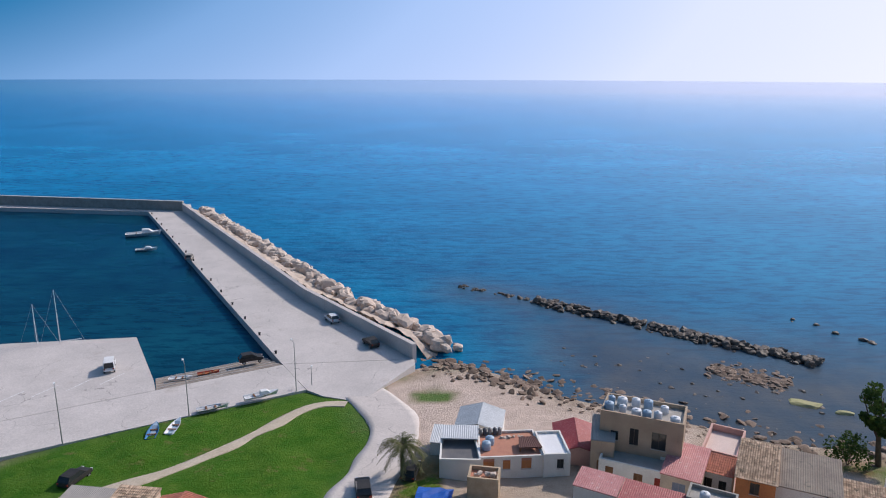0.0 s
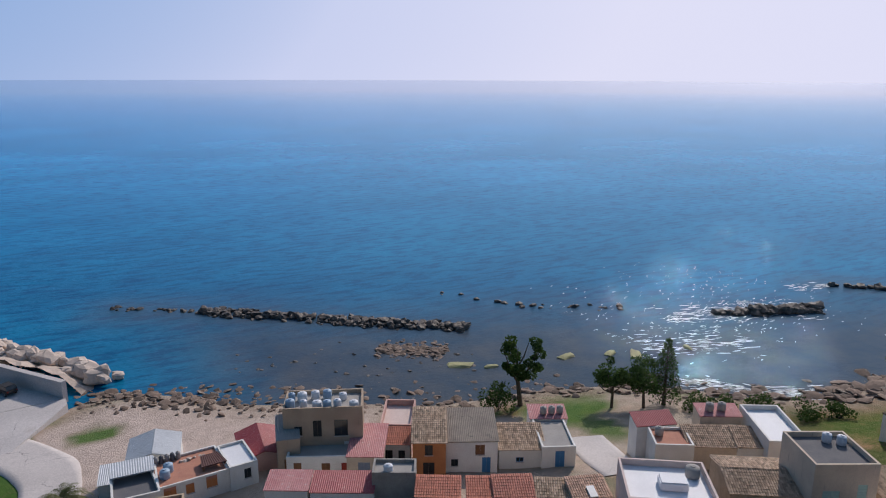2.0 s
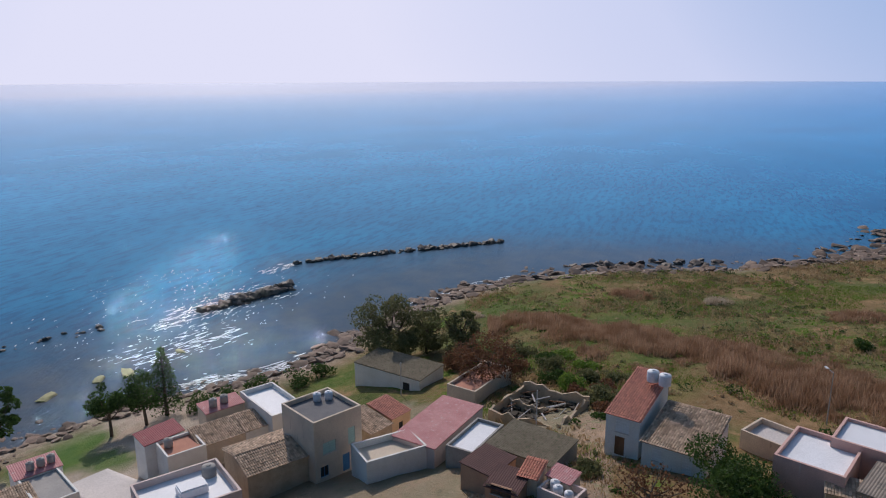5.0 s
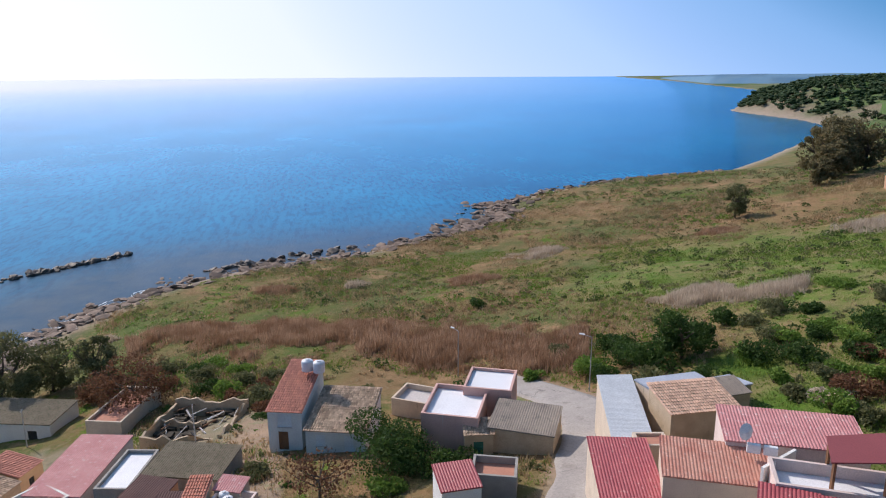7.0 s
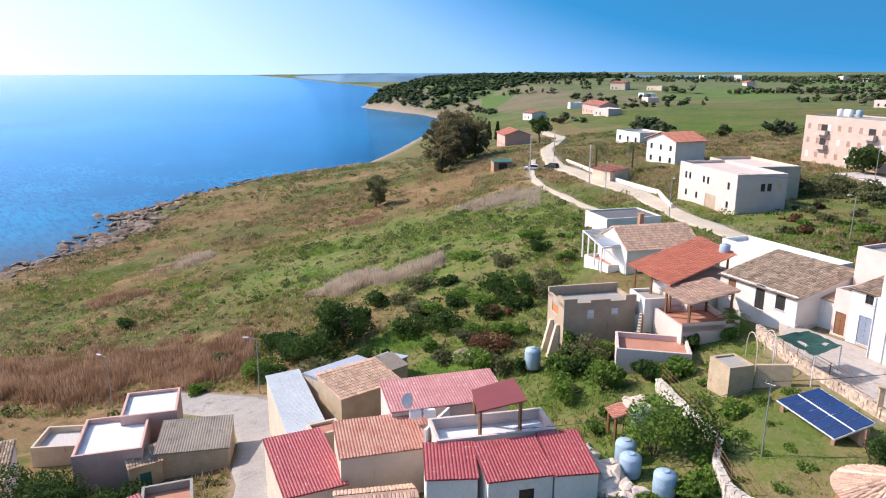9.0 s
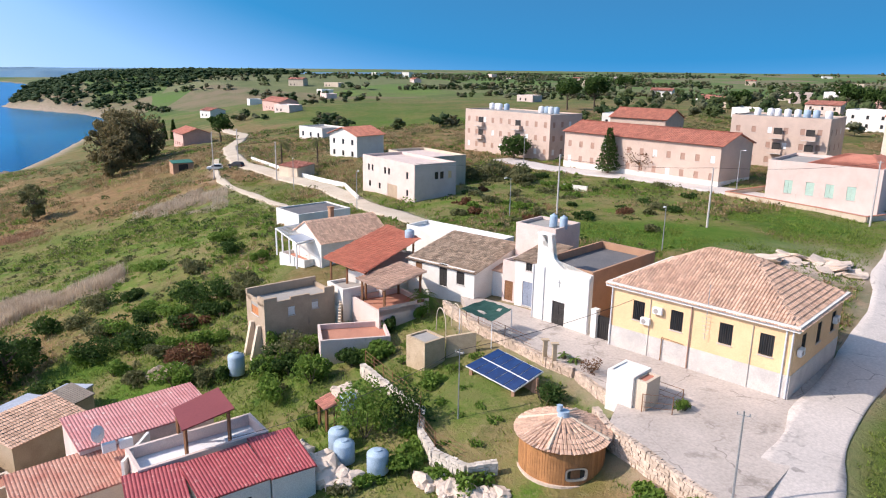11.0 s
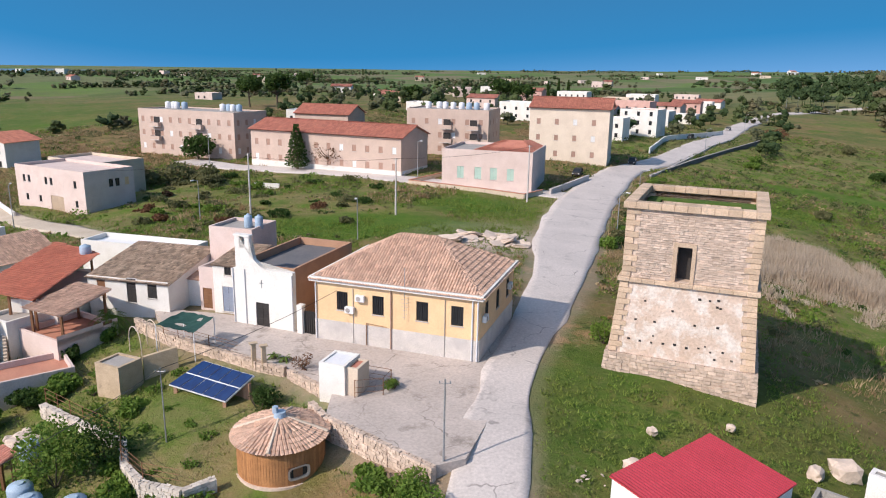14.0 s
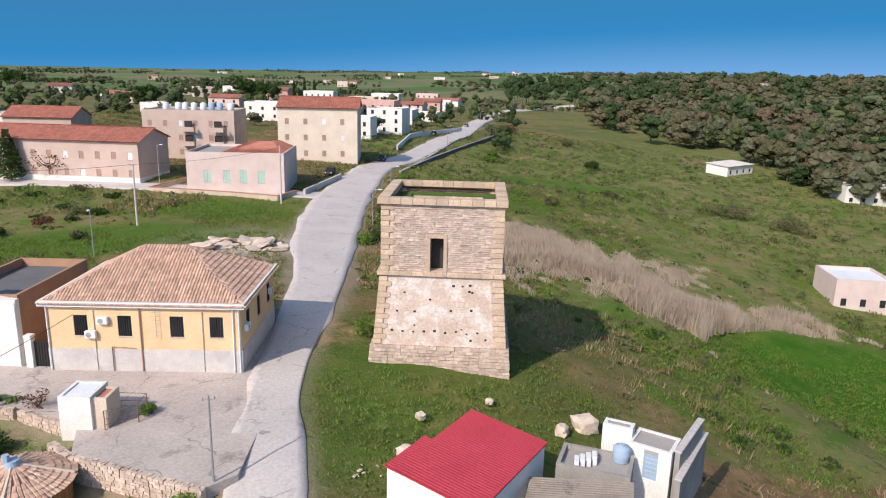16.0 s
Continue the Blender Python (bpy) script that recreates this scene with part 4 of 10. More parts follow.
house("white house with a blue door and flat roof", 49.2, 63.9, -25, 4.0, 10.0, 7.3, WHITE, ("flat", 0.25, DECK),
      [("f", 1.6, 0.0, 1.1, 2.2, "door", BLUEP)], group=SEASIDE)
house("low house with a striped pink roof and grey tanks", 50.8, 66.9, -27, 4.7, 3.1, 7.6, WHITE, ("sf", 0.4, PINKSHEET, 0.1, SH), group=SEASIDE)
# second row, nearer the slope
house("low house with a pink sheet roof", 16.9, 66.4, -29, 4.5, 3.0, 7.8, WHITE, ("sf", 0.5, PINKSHEET, 0.1, SH), group=SEASIDE)
house("low house with a long red sheet roof", 22.0, 63.6, -28, 6.6, 3.2, 7.7, WHITE, ("sf", 0.5, REDSHEET, 0.1, SH), group=SEASIDE)
house("small grey flat-roofed block with a tank", 27.1, 61.8, -28, 4.6, 2.8, 9.0, GREYWALL, ("flat", 0.4, DECK), group=SEASIDE)
house("low house with a red tiled roof", 30.1, 57.5, -30, 4.6, 3.0, 8.2, PALEPINK, ("sf", 0.5, REDTILE, 0.1), group=SEASIDE)
house("narrow house with a red tiled roof", 33.8, 55.3, -28, 2.7, 3.1, 8.3, PALEPINK, ("sf", 0.5, REDTILE, 0.1), group=SEASIDE)
house("low house with a pink striped sheet roof", 36.7, 53.4, -25, 4.2, 3.5, 8.5, WHITE, ("sf", 0.6, ROSETILE, 0.1), group=SEASIDE)
house("low house with an old tiled roof", 40.2, 51.0, -32, 4.0, 3.6, 8.4, CREAM, ("sf", 0.6, OLDTILE, 0.1), group=SEASIDE)
house("low house with a pale tiled roof and skylight", 42.9, 48.9, -20, 4.0, 3.7, 8.8, CREAM, ("sf", 0.6, PALETILE, 0.1), group=SEASIDE)

# ---- houses east of the lane to the shore ----
EAST = "lower village houses"
house("pink-walled house with a white-painted flat roof", 46.8, 42.6, -34, 8.2, 7.0, 12.0, PALEPINK, ("flat", 0.7, WHITEDECK), [("r", 2.0, 1.0, 0.8, 1.0, "window", DARKP)], group=EAST)
house("small house with a dark red sheet roof", 59.4, 57.1, -20, 4.9, 2.4, 9.0, WHITE, ("sf", 0.6, REDSHEET, 0.1, SH), group=EAST)
house("white house with a flat terracotta roof", 58.7, 53.5, -31, 4.4, 4.3, 8.6, WHITE, ("flat", 0.3, TERRACOTTA), [("f", 2.6, 0.6, 0.8, 1.0, "window", DARKP)], group=EAST)
house("low house with an old tiled roof", 63.2, 51.3, -31, 6.5, 3.8, 8.4, CREAM, ("sf", 0.7, OLDTILE, 0.1), group=EAST)
house("house with a faded pink sheet roof", 67.3, 54.3, -29, 5.0, 2.6, 9.6, CREAM, ("sf", 0.4, PINKSHEET, 0.1, SH), group=EAST)
house("low house with an old tiled roof", 66.8, 48.8, -34, 4.1, 3.7, 8.6, WHITE, ("sf", 0.6, OLDTILE, 0.1), group=EAST)
house("low house with a white-painted flat roof", 70.0, 48.5, -30, 4.6, 9.0, 9.6, WHITE, ("flat", 0.6, WHITEDECK), group=EAST)
house("old house with a patchy tiled roof", 56.5, 40.2, -33, 7.0, 6.5, 11.6, TUFA, ("gx", 0.8, OLDTILE, 0.15), group=EAST)
house("tall beige house with a dark flat roof", 60.8, 36.0, -27, 6.0, 6.2, 15.2, CREAM, ("flat", 0.5, DARKDECK),
      [("f", 3.4, 0.0, 0.9, 2.0, "door", BLUEP), ("f", 1.0, 2.9, 1.6, 1.3, "shutter", MINT), ("f", 4.2, 2.9, 0.9, 1.9, "shutter", MINT), ("f", 0.6, 0.4, 1.0, 1.2, "window", BLUEP), ("f", 4.8, 0.0, 0.8, 2.0, "door", BLUEP)], group=EAST)
house("narrow house with an olive-grey tiled roof", 66.8, 33.5, -21, 3.4, 4.5, 11.0, TUFA, ("sf", 0.7, OLDTILE, 0.1), group=EAST)
house("small yellow house with a red tiled roof", 70.3, 32.4, -20, 3.2, 4.0, 11.2, YELLOW, ("sf", 0.7, ROSETILE, 0.1),
      [("f", 1.2, 0.8, 0.7, 1.0, "window", DARKP)], group=EAST)
house("low house with a beige roof terrace and white walls", 60.3, 27.9, -41, 6.8, 4.2, 12.0, WHITE, ("flat", 0.7, CREAM), group=EAST)
house("low house under a big faded pink sheet roof", 66.8, 24.7, -102, 5.3, 10.3, 12.6, PALEPINK, ("sf", 0.4, PINKSHEET, 0.1, SH), group=EAST)
house("narrow building with a patched white strip roof", 64.2, 19.7, -101, 3.2, 6.9, 13.0, GREYWALL, ("flat", 0.35, WHITEDECK), group=EAST)
MOSSROOF = surface("mossy_fibre_cement", (0.155, 0.125, 0.085), (0.20, 0.165, 0.115), 0.6, 0.9, 0.25, 5, stain=(0.10, 0.095, 0.055), stain_at=0.5, streak=True)
house("low building with a mossy brown fibre-cement roof", 62.7, 13.4, -107, 7.3, 5.5, 14.3, GREYWALL, ("sf", 0.3, MOSSROOF, 0.1, SH), group=EAST)
BROWNFELT = surface("brown_felt_roof", (0.11, 0.055, 0.05), (0.14, 0.07, 0.06), 0.5, 0.8, 0.2)
house("low room with a dark brown felt roof", 56.9, 16.2, -113, 3.6, 3.7, 15.0, BRICKWALL, ("sf", 0.3, BROWNFELT, 0.1, SH), group=EAST)
house("small dark brown roofed lookout room", 54.2, 13.6, -100, 3.0, 3.0, 15.0, BRICKWALL, ("sf", 0.5, BROWNFELT, 0.15, SH), [("f", 0.5, 1.2, 2.0, 0.9, "window", WOODM)], group=EAST)
house("small house with a bright red tiled roof", 56.0, 11.8, -97, 1.8, 2.7, 15.5, CREAM, ("sf", 0.4, REDTILE, 0.1), group=EAST)
house("small lean-to with a striped pink roof", 56.5, 9.1, -111, 2.4, 1.8, 15.2, CREAM, ("sf", 0.3, PINKSHEET, 0.1, SH), group=EAST)
house("pink-walled roof terrace with water tanks", 54.8, 8.9, -110, 3.5, 2.5, 14.4, PALEPINK, ("flat", 0.6, DECK), group=EAST)
house("long beige house with a flat terracotta roof", 85.0, 25.5, -105, 4.4, 9.5, 10.0, CREAM, ("flat", 0.4, TERRACOTTA), group=EAST)
house("long white low house with a mossy brown roof", 89.5, 39.5, -104, 12.0, 6.0, 8.2, WHITE, ("sf", 0.3, MOSSROOF, 0.1, SH),
      [("f", 9.0, 0.0, 1.2, 2.0, "door", DARKP)], group=EAST)
house("tall white house with a red tiled roof", 69.0, 3.8, -105, 3.4, 8.6, 17.6, WHITE, ("sf", 1.6, ROSETILE, 0.15),
      [("f", 1.0, 0.1, 1.0, 2.0, "door", WOODM), ("f", 1.0, 2.6, 1.4, 1.4, "shutter", WHITEP)], group=EAST)
house("white house wing with an old tiled roof", 65.9, -1.0, -106, 5.9, 7.6, 16.4, WHITE, ("sf", 1.0, OLDTILE, 0.2),
      [("f", 1.0, 0.8, 0.9, 1.2, "shutter", WHITEP), ("f", 3.8, 0.2, 0.9, 1.8, "shutter", WHITEP)], group=EAST)
house("pink house with white-painted roof terraces", 61.2, -11.6, -112, 5.4, 6.6, 18.7, PINK, ("flat", 0.45, WHITEDECK), group=EAST)
house("pink upper room with a white-painted roof", 64.4, -15.8, -112, 4.8, 5.0, 19.3, PINK, ("flat", 0.3, WHITEDECK), group=EAST)
house("yard terrace with low white walls", 72.2, -9.3, -121, 4.6, 4.2, 14.2, CREAM, ("flat", 0.6, CONCRETE), group=EAST)
house("low house with a brown fibre-cement roof", 57.6, -17.5, -117, 6.0, 4.9, 18.4, TUFA, ("sf", 0.5, ASBESTOS, 0.1, SH), group=EAST)
house("small tile-roofed shed with a green door", 57.3, -12.9, -96, 2.6, 2.0, 18.0, TUFA, ("sf", 0.4, OLDTILE, 0.1), [("f", 0.8, 0.0, 0.9, 1.6, "door", GREENP)], group=EAST)
house("roofless room with white-topped walls", 48.5, -12.3, -108, 3.6, 3.0, 19.0, GREYWALL, ("flat", 0.6, TERRACOTTA), group=EAST)
house("shed with a dark red sheet roof", 46.2, -8.8, -86, 3.0, 3.0, 20.3, WHITE, ("sf", 0.4, REDSHEET, 0.1, SH), group=EAST)

# ---- red-roofed cluster on the slope ----
MID = "cluster of red sheet roofs"
house("long low shed with a white sheet roof", 51.0, -24.0, -106, 3.0, 12.4, 22.3, CREAM, ("sl", 0.2, WHITESHEET, 0.08, SH), group=MID)
house("low house with a dark red sheet roof", 41.2, -19.8, -104, 4.2, 7.4, 22.8, CREAM, ("sf", 0.4, REDSHEET, 0.1, SH), group=MID)
house("shed with a blue-grey sheet roof", 53.6, -30.0, -85, 6.0, 3.2, 22.8, CREAM, ("sb", 0.3, BLUESHEET, 0.1, SH), group=MID)
house("narrow house with a pale tiled roof", 49.3, -29.4, -90, 6.0, 4.0, 23.4, TUFA, ("sf", 0.6, PALETILE, 0.15), group=MID)
house("house with a rusty red sheet roof", 37.9, -24.8, -113, 7.2, 4.0, 24.6, CREAM, ("sf", 0.6, RUSTSHEET, 0.1, SH), group=MID)
house("house with a faded red sheet roof", 39.5, -31.0, -112, 9.0, 4.2, 25.6, PALEPINK, ("sf", 0.5, PINKSHEET, 0.1, SH), group=MID)
house("white cottage with a red sheet roof", 31.6, -25.4, -124, 3.2, 3.4, 25.3, WHITE, ("sf", 0.5, REDSHEET, 0.1, SH), group=MID)
house("white cottage with a red sheet roof and a dark window", 29.2, -28.6, -116, 4.2, 3.8, 25.4, WHITE, ("sf", 0.5, REDSHEET, 0.1, SH),
      [("f", 2.0, 0.9, 1.0, 1.2, "window", DARKP)], group=MID)
house("white cottage with a bright red sheet roof", 27.6, -32.0, -120, 2.8, 4.4, 25.4, WHITE, ("sf", 0.5, REDSHEET, 0.1, SH), group=MID)

# ---- terraces below the chapel ----
TERR = "terraced houses by the chapel"
propped = house("beige flat-roofed house propped by sloping buttresses", 43.0, -52.3, -115.5, 7.4, 4.2, 28.0, BEIGE, ("flat", 0.4, DECK),
      [("f", 2.4, 2.6, 0.7, 0.9, "shutter", WHITEP), ("f", 4.9, 2.8, 0.7, 0.9, "shutter", WHITEP), ("l", 1.2, 2.6, 1.6, 1.5, "shutter", ORANGE)], group=TERR)
# stepped ends of its parapet
for a0, a1, b0, b1, up in ((-3.72, -2.4, -2.12, -1.86, 0.45), (-1.0, 1.0, -2.12, -1.86, 0.22), (2.6, 3.72, -2.12, -1.86, 0.5), (-3.72, -3.46, -1.82, -0.6, 0.4), (-3.72, 3.72, 1.86, 2.12, 0.5)):
    bm = bmesh.new()
    box(bm, a0, b0, 28.403 - propped.matrix_basis.translation.z, a1, b1, 28.4 + up - propped.matrix_basis.translation.z)
    part("parapet_step", bm, BEIGE, propped)
house("white house with a pale tiled roof and a chimney", 52.1, -73.8, -114, 10.0, 7.6, 29.0, WHITE, ("gx", 2.1, PALETILE, 0.15), group=TERR)
house("low house with a dark flat roof", 68.3, -89.5, -112, 9.4, 7.0, 27.8, WHITE, ("flat", 0.2, DARKDECK), group=TERR)
house("white house with an old tiled roof and dark shutters", 30.3, -65.0, 168, 8.6, 7.6, 30.6, WHITE, ("sf", 1.5, OLDTILE, 0.2),
      [("f", 1.0, 0.9, 0.9, 1.6, "shutter", WOODM), ("f", 4.2, 0.6, 1.0, 2.3, "shutter", DARKP), ("f", 6.4, 1.2, 1.0, 1.5, "shutter", DARKP)], group=TERR, base=27.9)
house("low white house with a green door", 25.4, -66.4, 165, 3.2, 6.2, 30.3, WHITE, ("sf", 1.0, PALETILE, 0.1),
      [("f", 0.5, 0.0, 1.0, 2.2, "door", GREENP)], group=TERR, base=27.9)
house("narrow pink house front with an orange door", 23.2, -64.3, 165, 1.6, 5.0, 31.6, PALEPINK, ("flat", 0.3, DECK),
      [("f", 0.3, 0.0, 1.0, 2.0, "door", WOODM)], group=TERR, base=27.9)
house("tall white house with a grey-blue shutter", 20.9, -63.4, 166, 3.0, 5.2, 32.4, WHITE, ("sf", 0.8, OLDTILE, 0.15),
      [("f", 0.9, 0.1, 1.2, 2.4, "shutter", GREYBLUE), ("f", 1.2, 3.6, 0.7, 0.9, "window", DARKP)], group=TERR, base=27.9)
house("small white chapel with brown side walls and flat roof", 15.6, -63.2, 162, 5.9, 10.6, 32.6, BRICKWALL, ("flat", 0.7, DARKDECK), group=TERR, base=27.9, name="chapel", category="chapel")
house("ochre one-storey building with a hipped clay-tile roof", 3.9, -58.4, 163, 14.2, 10.9, 33.4, YELLOW, ("hip", 2.9, PALETILE, 0.35),
      row("f", 2.0, 0, 1, 2.7, 1.0, 1.6, "bars", DARKP) + row("f", 5.2, 0, 1, 2.7, 1.0, 1.6, "bars", DARKP) + row("f", 9.0, 0, 1, 2.7, 1.0, 1.6, "bars", DARKP)
      + row("f", 11.9, 0, 1, 2.7, 1.0, 1.6, "bars", DARKP) + row("r", 1.6, 3.4, 3, 2.7, 1.0, 1.6, "bars", DARKP), group="", base=28.0, foot=(1.7, BASEGREY))

# ---- apartment blocks and farther houses ----
EST = "apartment blocks"


def storeys(faces, w, d, floors, gap, z=1.1, ww=0.95, hh=1.35, kind="shutter", paint=None, floor=3.3):
    out = []
    for face in faces:
        long = w if face in "fb" else d
        n = max(1, int(long / gap))
        for f in range(floors):
            for k in range(n):
                out.append((face, long * (k + 0.5) / n - ww / 2, z + f * floor, ww, hh, kind, paint or (SHUTTER if (k * 7 + f * 3) % 4 else WHITEP)))
    return out


house("three-storey rose apartment block with a flat roof", 66.7, -177.5, 158, 30.2, 12.2, 39.0, ROSE, ("flat", 0.3, DECK), storeys("fr", 30.2, 12.2, 3, 3.0), group=EST, name="apartment_block", category="apartment block", base=28.4)
house("long two-storey rose building with a red tiled roof", 28.4, -154.9, 157, 38.0, 12.0, 36.6, ROSE, ("gx", 2.0, REDTILE, 0.4, "coarse"), storeys("f", 38, 12, 2, 3.0, 1.3), group=EST, name="apartment_block", category="apartment block", base=28.6, foot=(1.2, WHITE))
house("three-storey rose apartment block with roof tanks", 3.4, -183.0, 167, 20.8, 15.0, 40.3, ROSE, ("flat", 0.3, DECK), storeys("fr", 20.6, 13, 3, 3.4), group=EST, name="apartment_block", category="apartment block", base=29.2)
house("tall cream apartment house with a red tiled roof", -26.0, -179.0, 165, 19.0, 13.5, 41.6, PALECREAM, ("gx", 2.2, REDTILE, 0.4, "coarse"), storeys("fl", 17.6, 11.5, 3, 3.6, 1.6, floor=3.8), group=EST, name="apartment_block", category="apartment block", base=28.4)
house("low derelict white house with a broken red roof", -5.6, -138.6, 165, 17.3, 15.0, 35.1, PALEPINK, ("flat", 0.5, DECK), row("f", 3.0, 3.4, 2, 2.0, 1.3, 2.2, "shutter", MINT) + row("f", 9.4, 3.2, 2, 2.0, 1.3, 2.2, "shutter", MINT), base=28.2)
house("beige two-storey house with a flat roof", 66.4, -116.6, 153, 18.3, 9.2, 32.8, PALEPINK, ("flat", 0.5, PALEPINK),
      [("f", a, 4.3, 0.7, 1.2, "window", DARKP) for a in (2.0, 3.4, 8.0, 9.4, 15.6)] + [("f", a, 1.2, 0.7, 1.1, "window", DARKP) for a in (2.4, 6.0, 15.6)]
      + [("f", 9.2, 0.1, 3.4, 2.5, "door", BEIGE)] + [("r", a, 4.2, 0.8, 1.3, "window", DARKP) for a in (4.4, 5.6)] + [("r", 7.4, 4.2, 0.8, 1.3, "shutter", YELLOW)], base=26.2)
house("two-storey white house with a red tiled roof", 107, -160, 165, 11.0, 9.5, 32.5, WHITE, ("gy", 1.8, REDTILE, 0.4, "coarse"), storeys("fl", 11, 9.5, 2, 3.0, 1.0, 0.9, 1.3, "window", DARKP, floor=3.0), base=26.0)
house("two-storey tan house with a red roof", 41.0, -212.0, 165, 17.0, 12.0, 37.0, ROSE, ("gx", 2.4, REDTILE, 0.4, "coarse"), storeys("fr", 17, 12, 2, 3.8), base=29.0)


# ---- watchtower: a battered foot, a string course and an open top ----
def watchtower():
    x, y, rz, z = -18.26, -55.04, 158.9, 27.2
    FOOT.append((x, y, rz, 12, 12))
    ob = root("watchtower", x, y, z, rz, "old square limestone watchtower with a battered foot and open top", "tower")
    rnd = random.Random(5)

    def course(bm, half0, half1, z0, z1, rows, long, deep, skip=None, corner=0.0, gap=0.02):
        """Rubble courses round the four faces: each stone a block of its own, set a little proud or back."""
        for k in range(4):
            turn = Matrix.Rotation(k * math.pi / 2, 3, "Z")
            for r in range(rows):
                za, zb = z0 + (z1 - z0) * r / rows, z0 + (z1 - z0) * (r + 1) / rows
                ha, hb = half0 + (half1 - half0) * r / rows, half0 + (half1 - half0) * (r + 1) / rows
                a = -ha + corner
                while a < ha - corner - 0.02:
                    b = min(a + long * rnd.uniform(0.6, 1.5), ha - corner)
                    if ha - corner - b < long * 0.3:
                        b = ha - corner
                    if not (skip and k == 0 and skip[0] < (a + b) / 2 < skip[1] and skip[2] < (za + zb) / 2 < skip[3]):
                        out = rnd.uniform(-deep, deep)
                        g, t = gap, rnd.uniform(-gap, gap)
                        front = [(a + g, -ha - out, za + g + t), (b - g, -ha - out, za + g - t), (b - g, -hb - out * 0.6, zb - g), (a + g, -hb - out * 0.6, zb - g + t)]
                        back = [(p[0], p[1] + 0.3, p[2]) for p in front]
                        v = [bm.verts.new(turn @ Vector(p)) for p in front + back]
                        for f in ((0, 1, 2, 3), (1, 0, 4, 5), (2, 1, 5, 6), (3, 2, 6, 7), (0, 3, 7, 4)):
                            bm.faces.new([v[i] for i in f])
                    a = b

    def frustum(bm, h0, h1, z0, z1, hole=None):
        ring = lambda h, q: [bm.verts.new((sx * h, sy * h, q)) for sx, sy in ((-1, -1), (1, -1), (1, 1), (-1, 1))]
        lo, hi = ring(h0, z0), ring(h1, z1)
        for k in range(4):
            if hole and k == 0:
                continue
            bm.faces.new((lo[k], lo[(k + 1) % 4], hi[(k + 1) % 4], hi[k]))
        return lo, hi
    # core behind the stones, with the doorway left open
    bm = bmesh.new()
    frustum(bm, 5.62, 5.5, -2.5, 1.75)
    frustum(bm, 5.22, 4.72, 1.7, 7.6)
    core = 4.66
    frustum(bm, core, core, 7.6, 13.2, True)
    wx0, wx1, wz0, wz1 = -0.9, 0.14, 7.75, 10.45
    for a0, a1, q0, q1 in ((-core, wx0, 7.6, 13.2), (wx1, core, 7.6, 13.2), (wx0, wx1, 7.6, wz0), (wx0, wx1, wz1, 13.2)):
        bm.faces.new([bm.verts.new(p) for p in ((a0, -core, q0), (a1, -core, q0), (a1, -core, q1), (a0, -core, q1))])
    for p, q in (((wx0, wz0), (wx1, wz0)), ((wx1, wz0), (wx1, wz1)), ((wx1, wz1), (wx0, wz1)), ((wx0, wz1), (wx0, wz0))):
        bm.faces.new([bm.verts.new(v) for v in ((p[0], -core, p[1]), (q[0], -core, q[1]), (q[0], -core + 1.4, q[1]), (p[0], -core + 1.4, p[1]))])
    part("core", bm, STONEWALL, ob)
    bm = bmesh.new()
    box(bm, -3.2, -3.2, 7.5, 3.2, 3.2, 7.62)
    part("chamber_floor", bm, STONEWALL, ob)
    # added dark panel: the unlit depth of the doorway as a dark colour
    bm = bmesh.new()
    box(bm, wx0 - 0.1, -core + 1.0, wz0 - 0.1, wx1 + 0.1, -core + 1.1, wz1 + 0.1)
    part("opening_shade_panel", bm, DARKP, ob, "dark panel added deep in the opening to stand for its shade")
    bm = bmesh.new()
    course(bm, 5.72, 5.55, -1.4, 1.75, 12, 0.5, 0.07)
    part("plinth", bm, STONEWALL, ob, "rough rubble plinth")
    bm = bmesh.new()
    course(bm, 5.28, 4.8, 1.75, 7.4, 14, 0.8, 0.005, corner=0.9, gap=0.0025)
    tagged(part("battered_wall", bm, TOWERPLASTER, ob, "sloping wall with patches of old white render"), kind="stuff")
    bm = bmesh.new()
    course(bm, 4.72, 4.72, 7.75, 13.05, 31, 0.46, 0.04, (wx0 - 0.3, wx1 + 0.3, wz0 - 0.2, wz1 + 0.35), corner=0.85)
    part("upper_wall", bm, STONEWALL, ob, "upper wall of small rough stones")
    # squared corner stones, long and short by turns
    stone = []
    for k in range(4):
        turn = Matrix.Rotation(k * math.pi / 2, 3, "Z")
        q, j = 1.78, 0
        while q < 13.0:
            top = min(q + rnd.uniform(0.38, 0.5), 7.38 if q < 7.38 else 13.04)
            if top - q > 0.12:
                half = 5.3 + (4.84 - 5.3) * (q - 1.75) / 5.65 if q < 7.4 else 4.76
                half2 = 5.3 + (4.84 - 5.3) * (top - 1.75) / 5.65 if q < 7.4 else 4.76
                la, lb = (1.0, 0.62) if j % 2 else (0.62, 1.0)
                bm = bmesh.new()
                e = 0.018
                lo = [(-half - 0.02, -half - 0.02), (-half + la, -half - 0.02), (-half + la, -half + lb), (-half - 0.02, -half + lb)]
                hi = [(-half2 - 0.02, -half2 - 0.02), (-half2 + la, -half2 - 0.02), (-half2 + la, -half2 + lb), (-half2 - 0.02, -half2 + lb)]
                v = [bm.verts.new(turn @ Vector((*p, z_))) for ring_, z_ in ((lo, q + e), (hi, top - e)) for p in ring_]
                for f in ((3, 2, 1, 0), (4, 5, 6, 7), (0, 1, 5, 4), (1, 2, 6, 5), (2, 3, 7, 6), (3, 0, 4, 7)):
                    bm.faces.new([v[i] for i in f])
                part("corner_stone", bm, QUOIN, ob)
            q, j = (7.75 if abs(top - 7.38) < 0.02 else top), j + 1
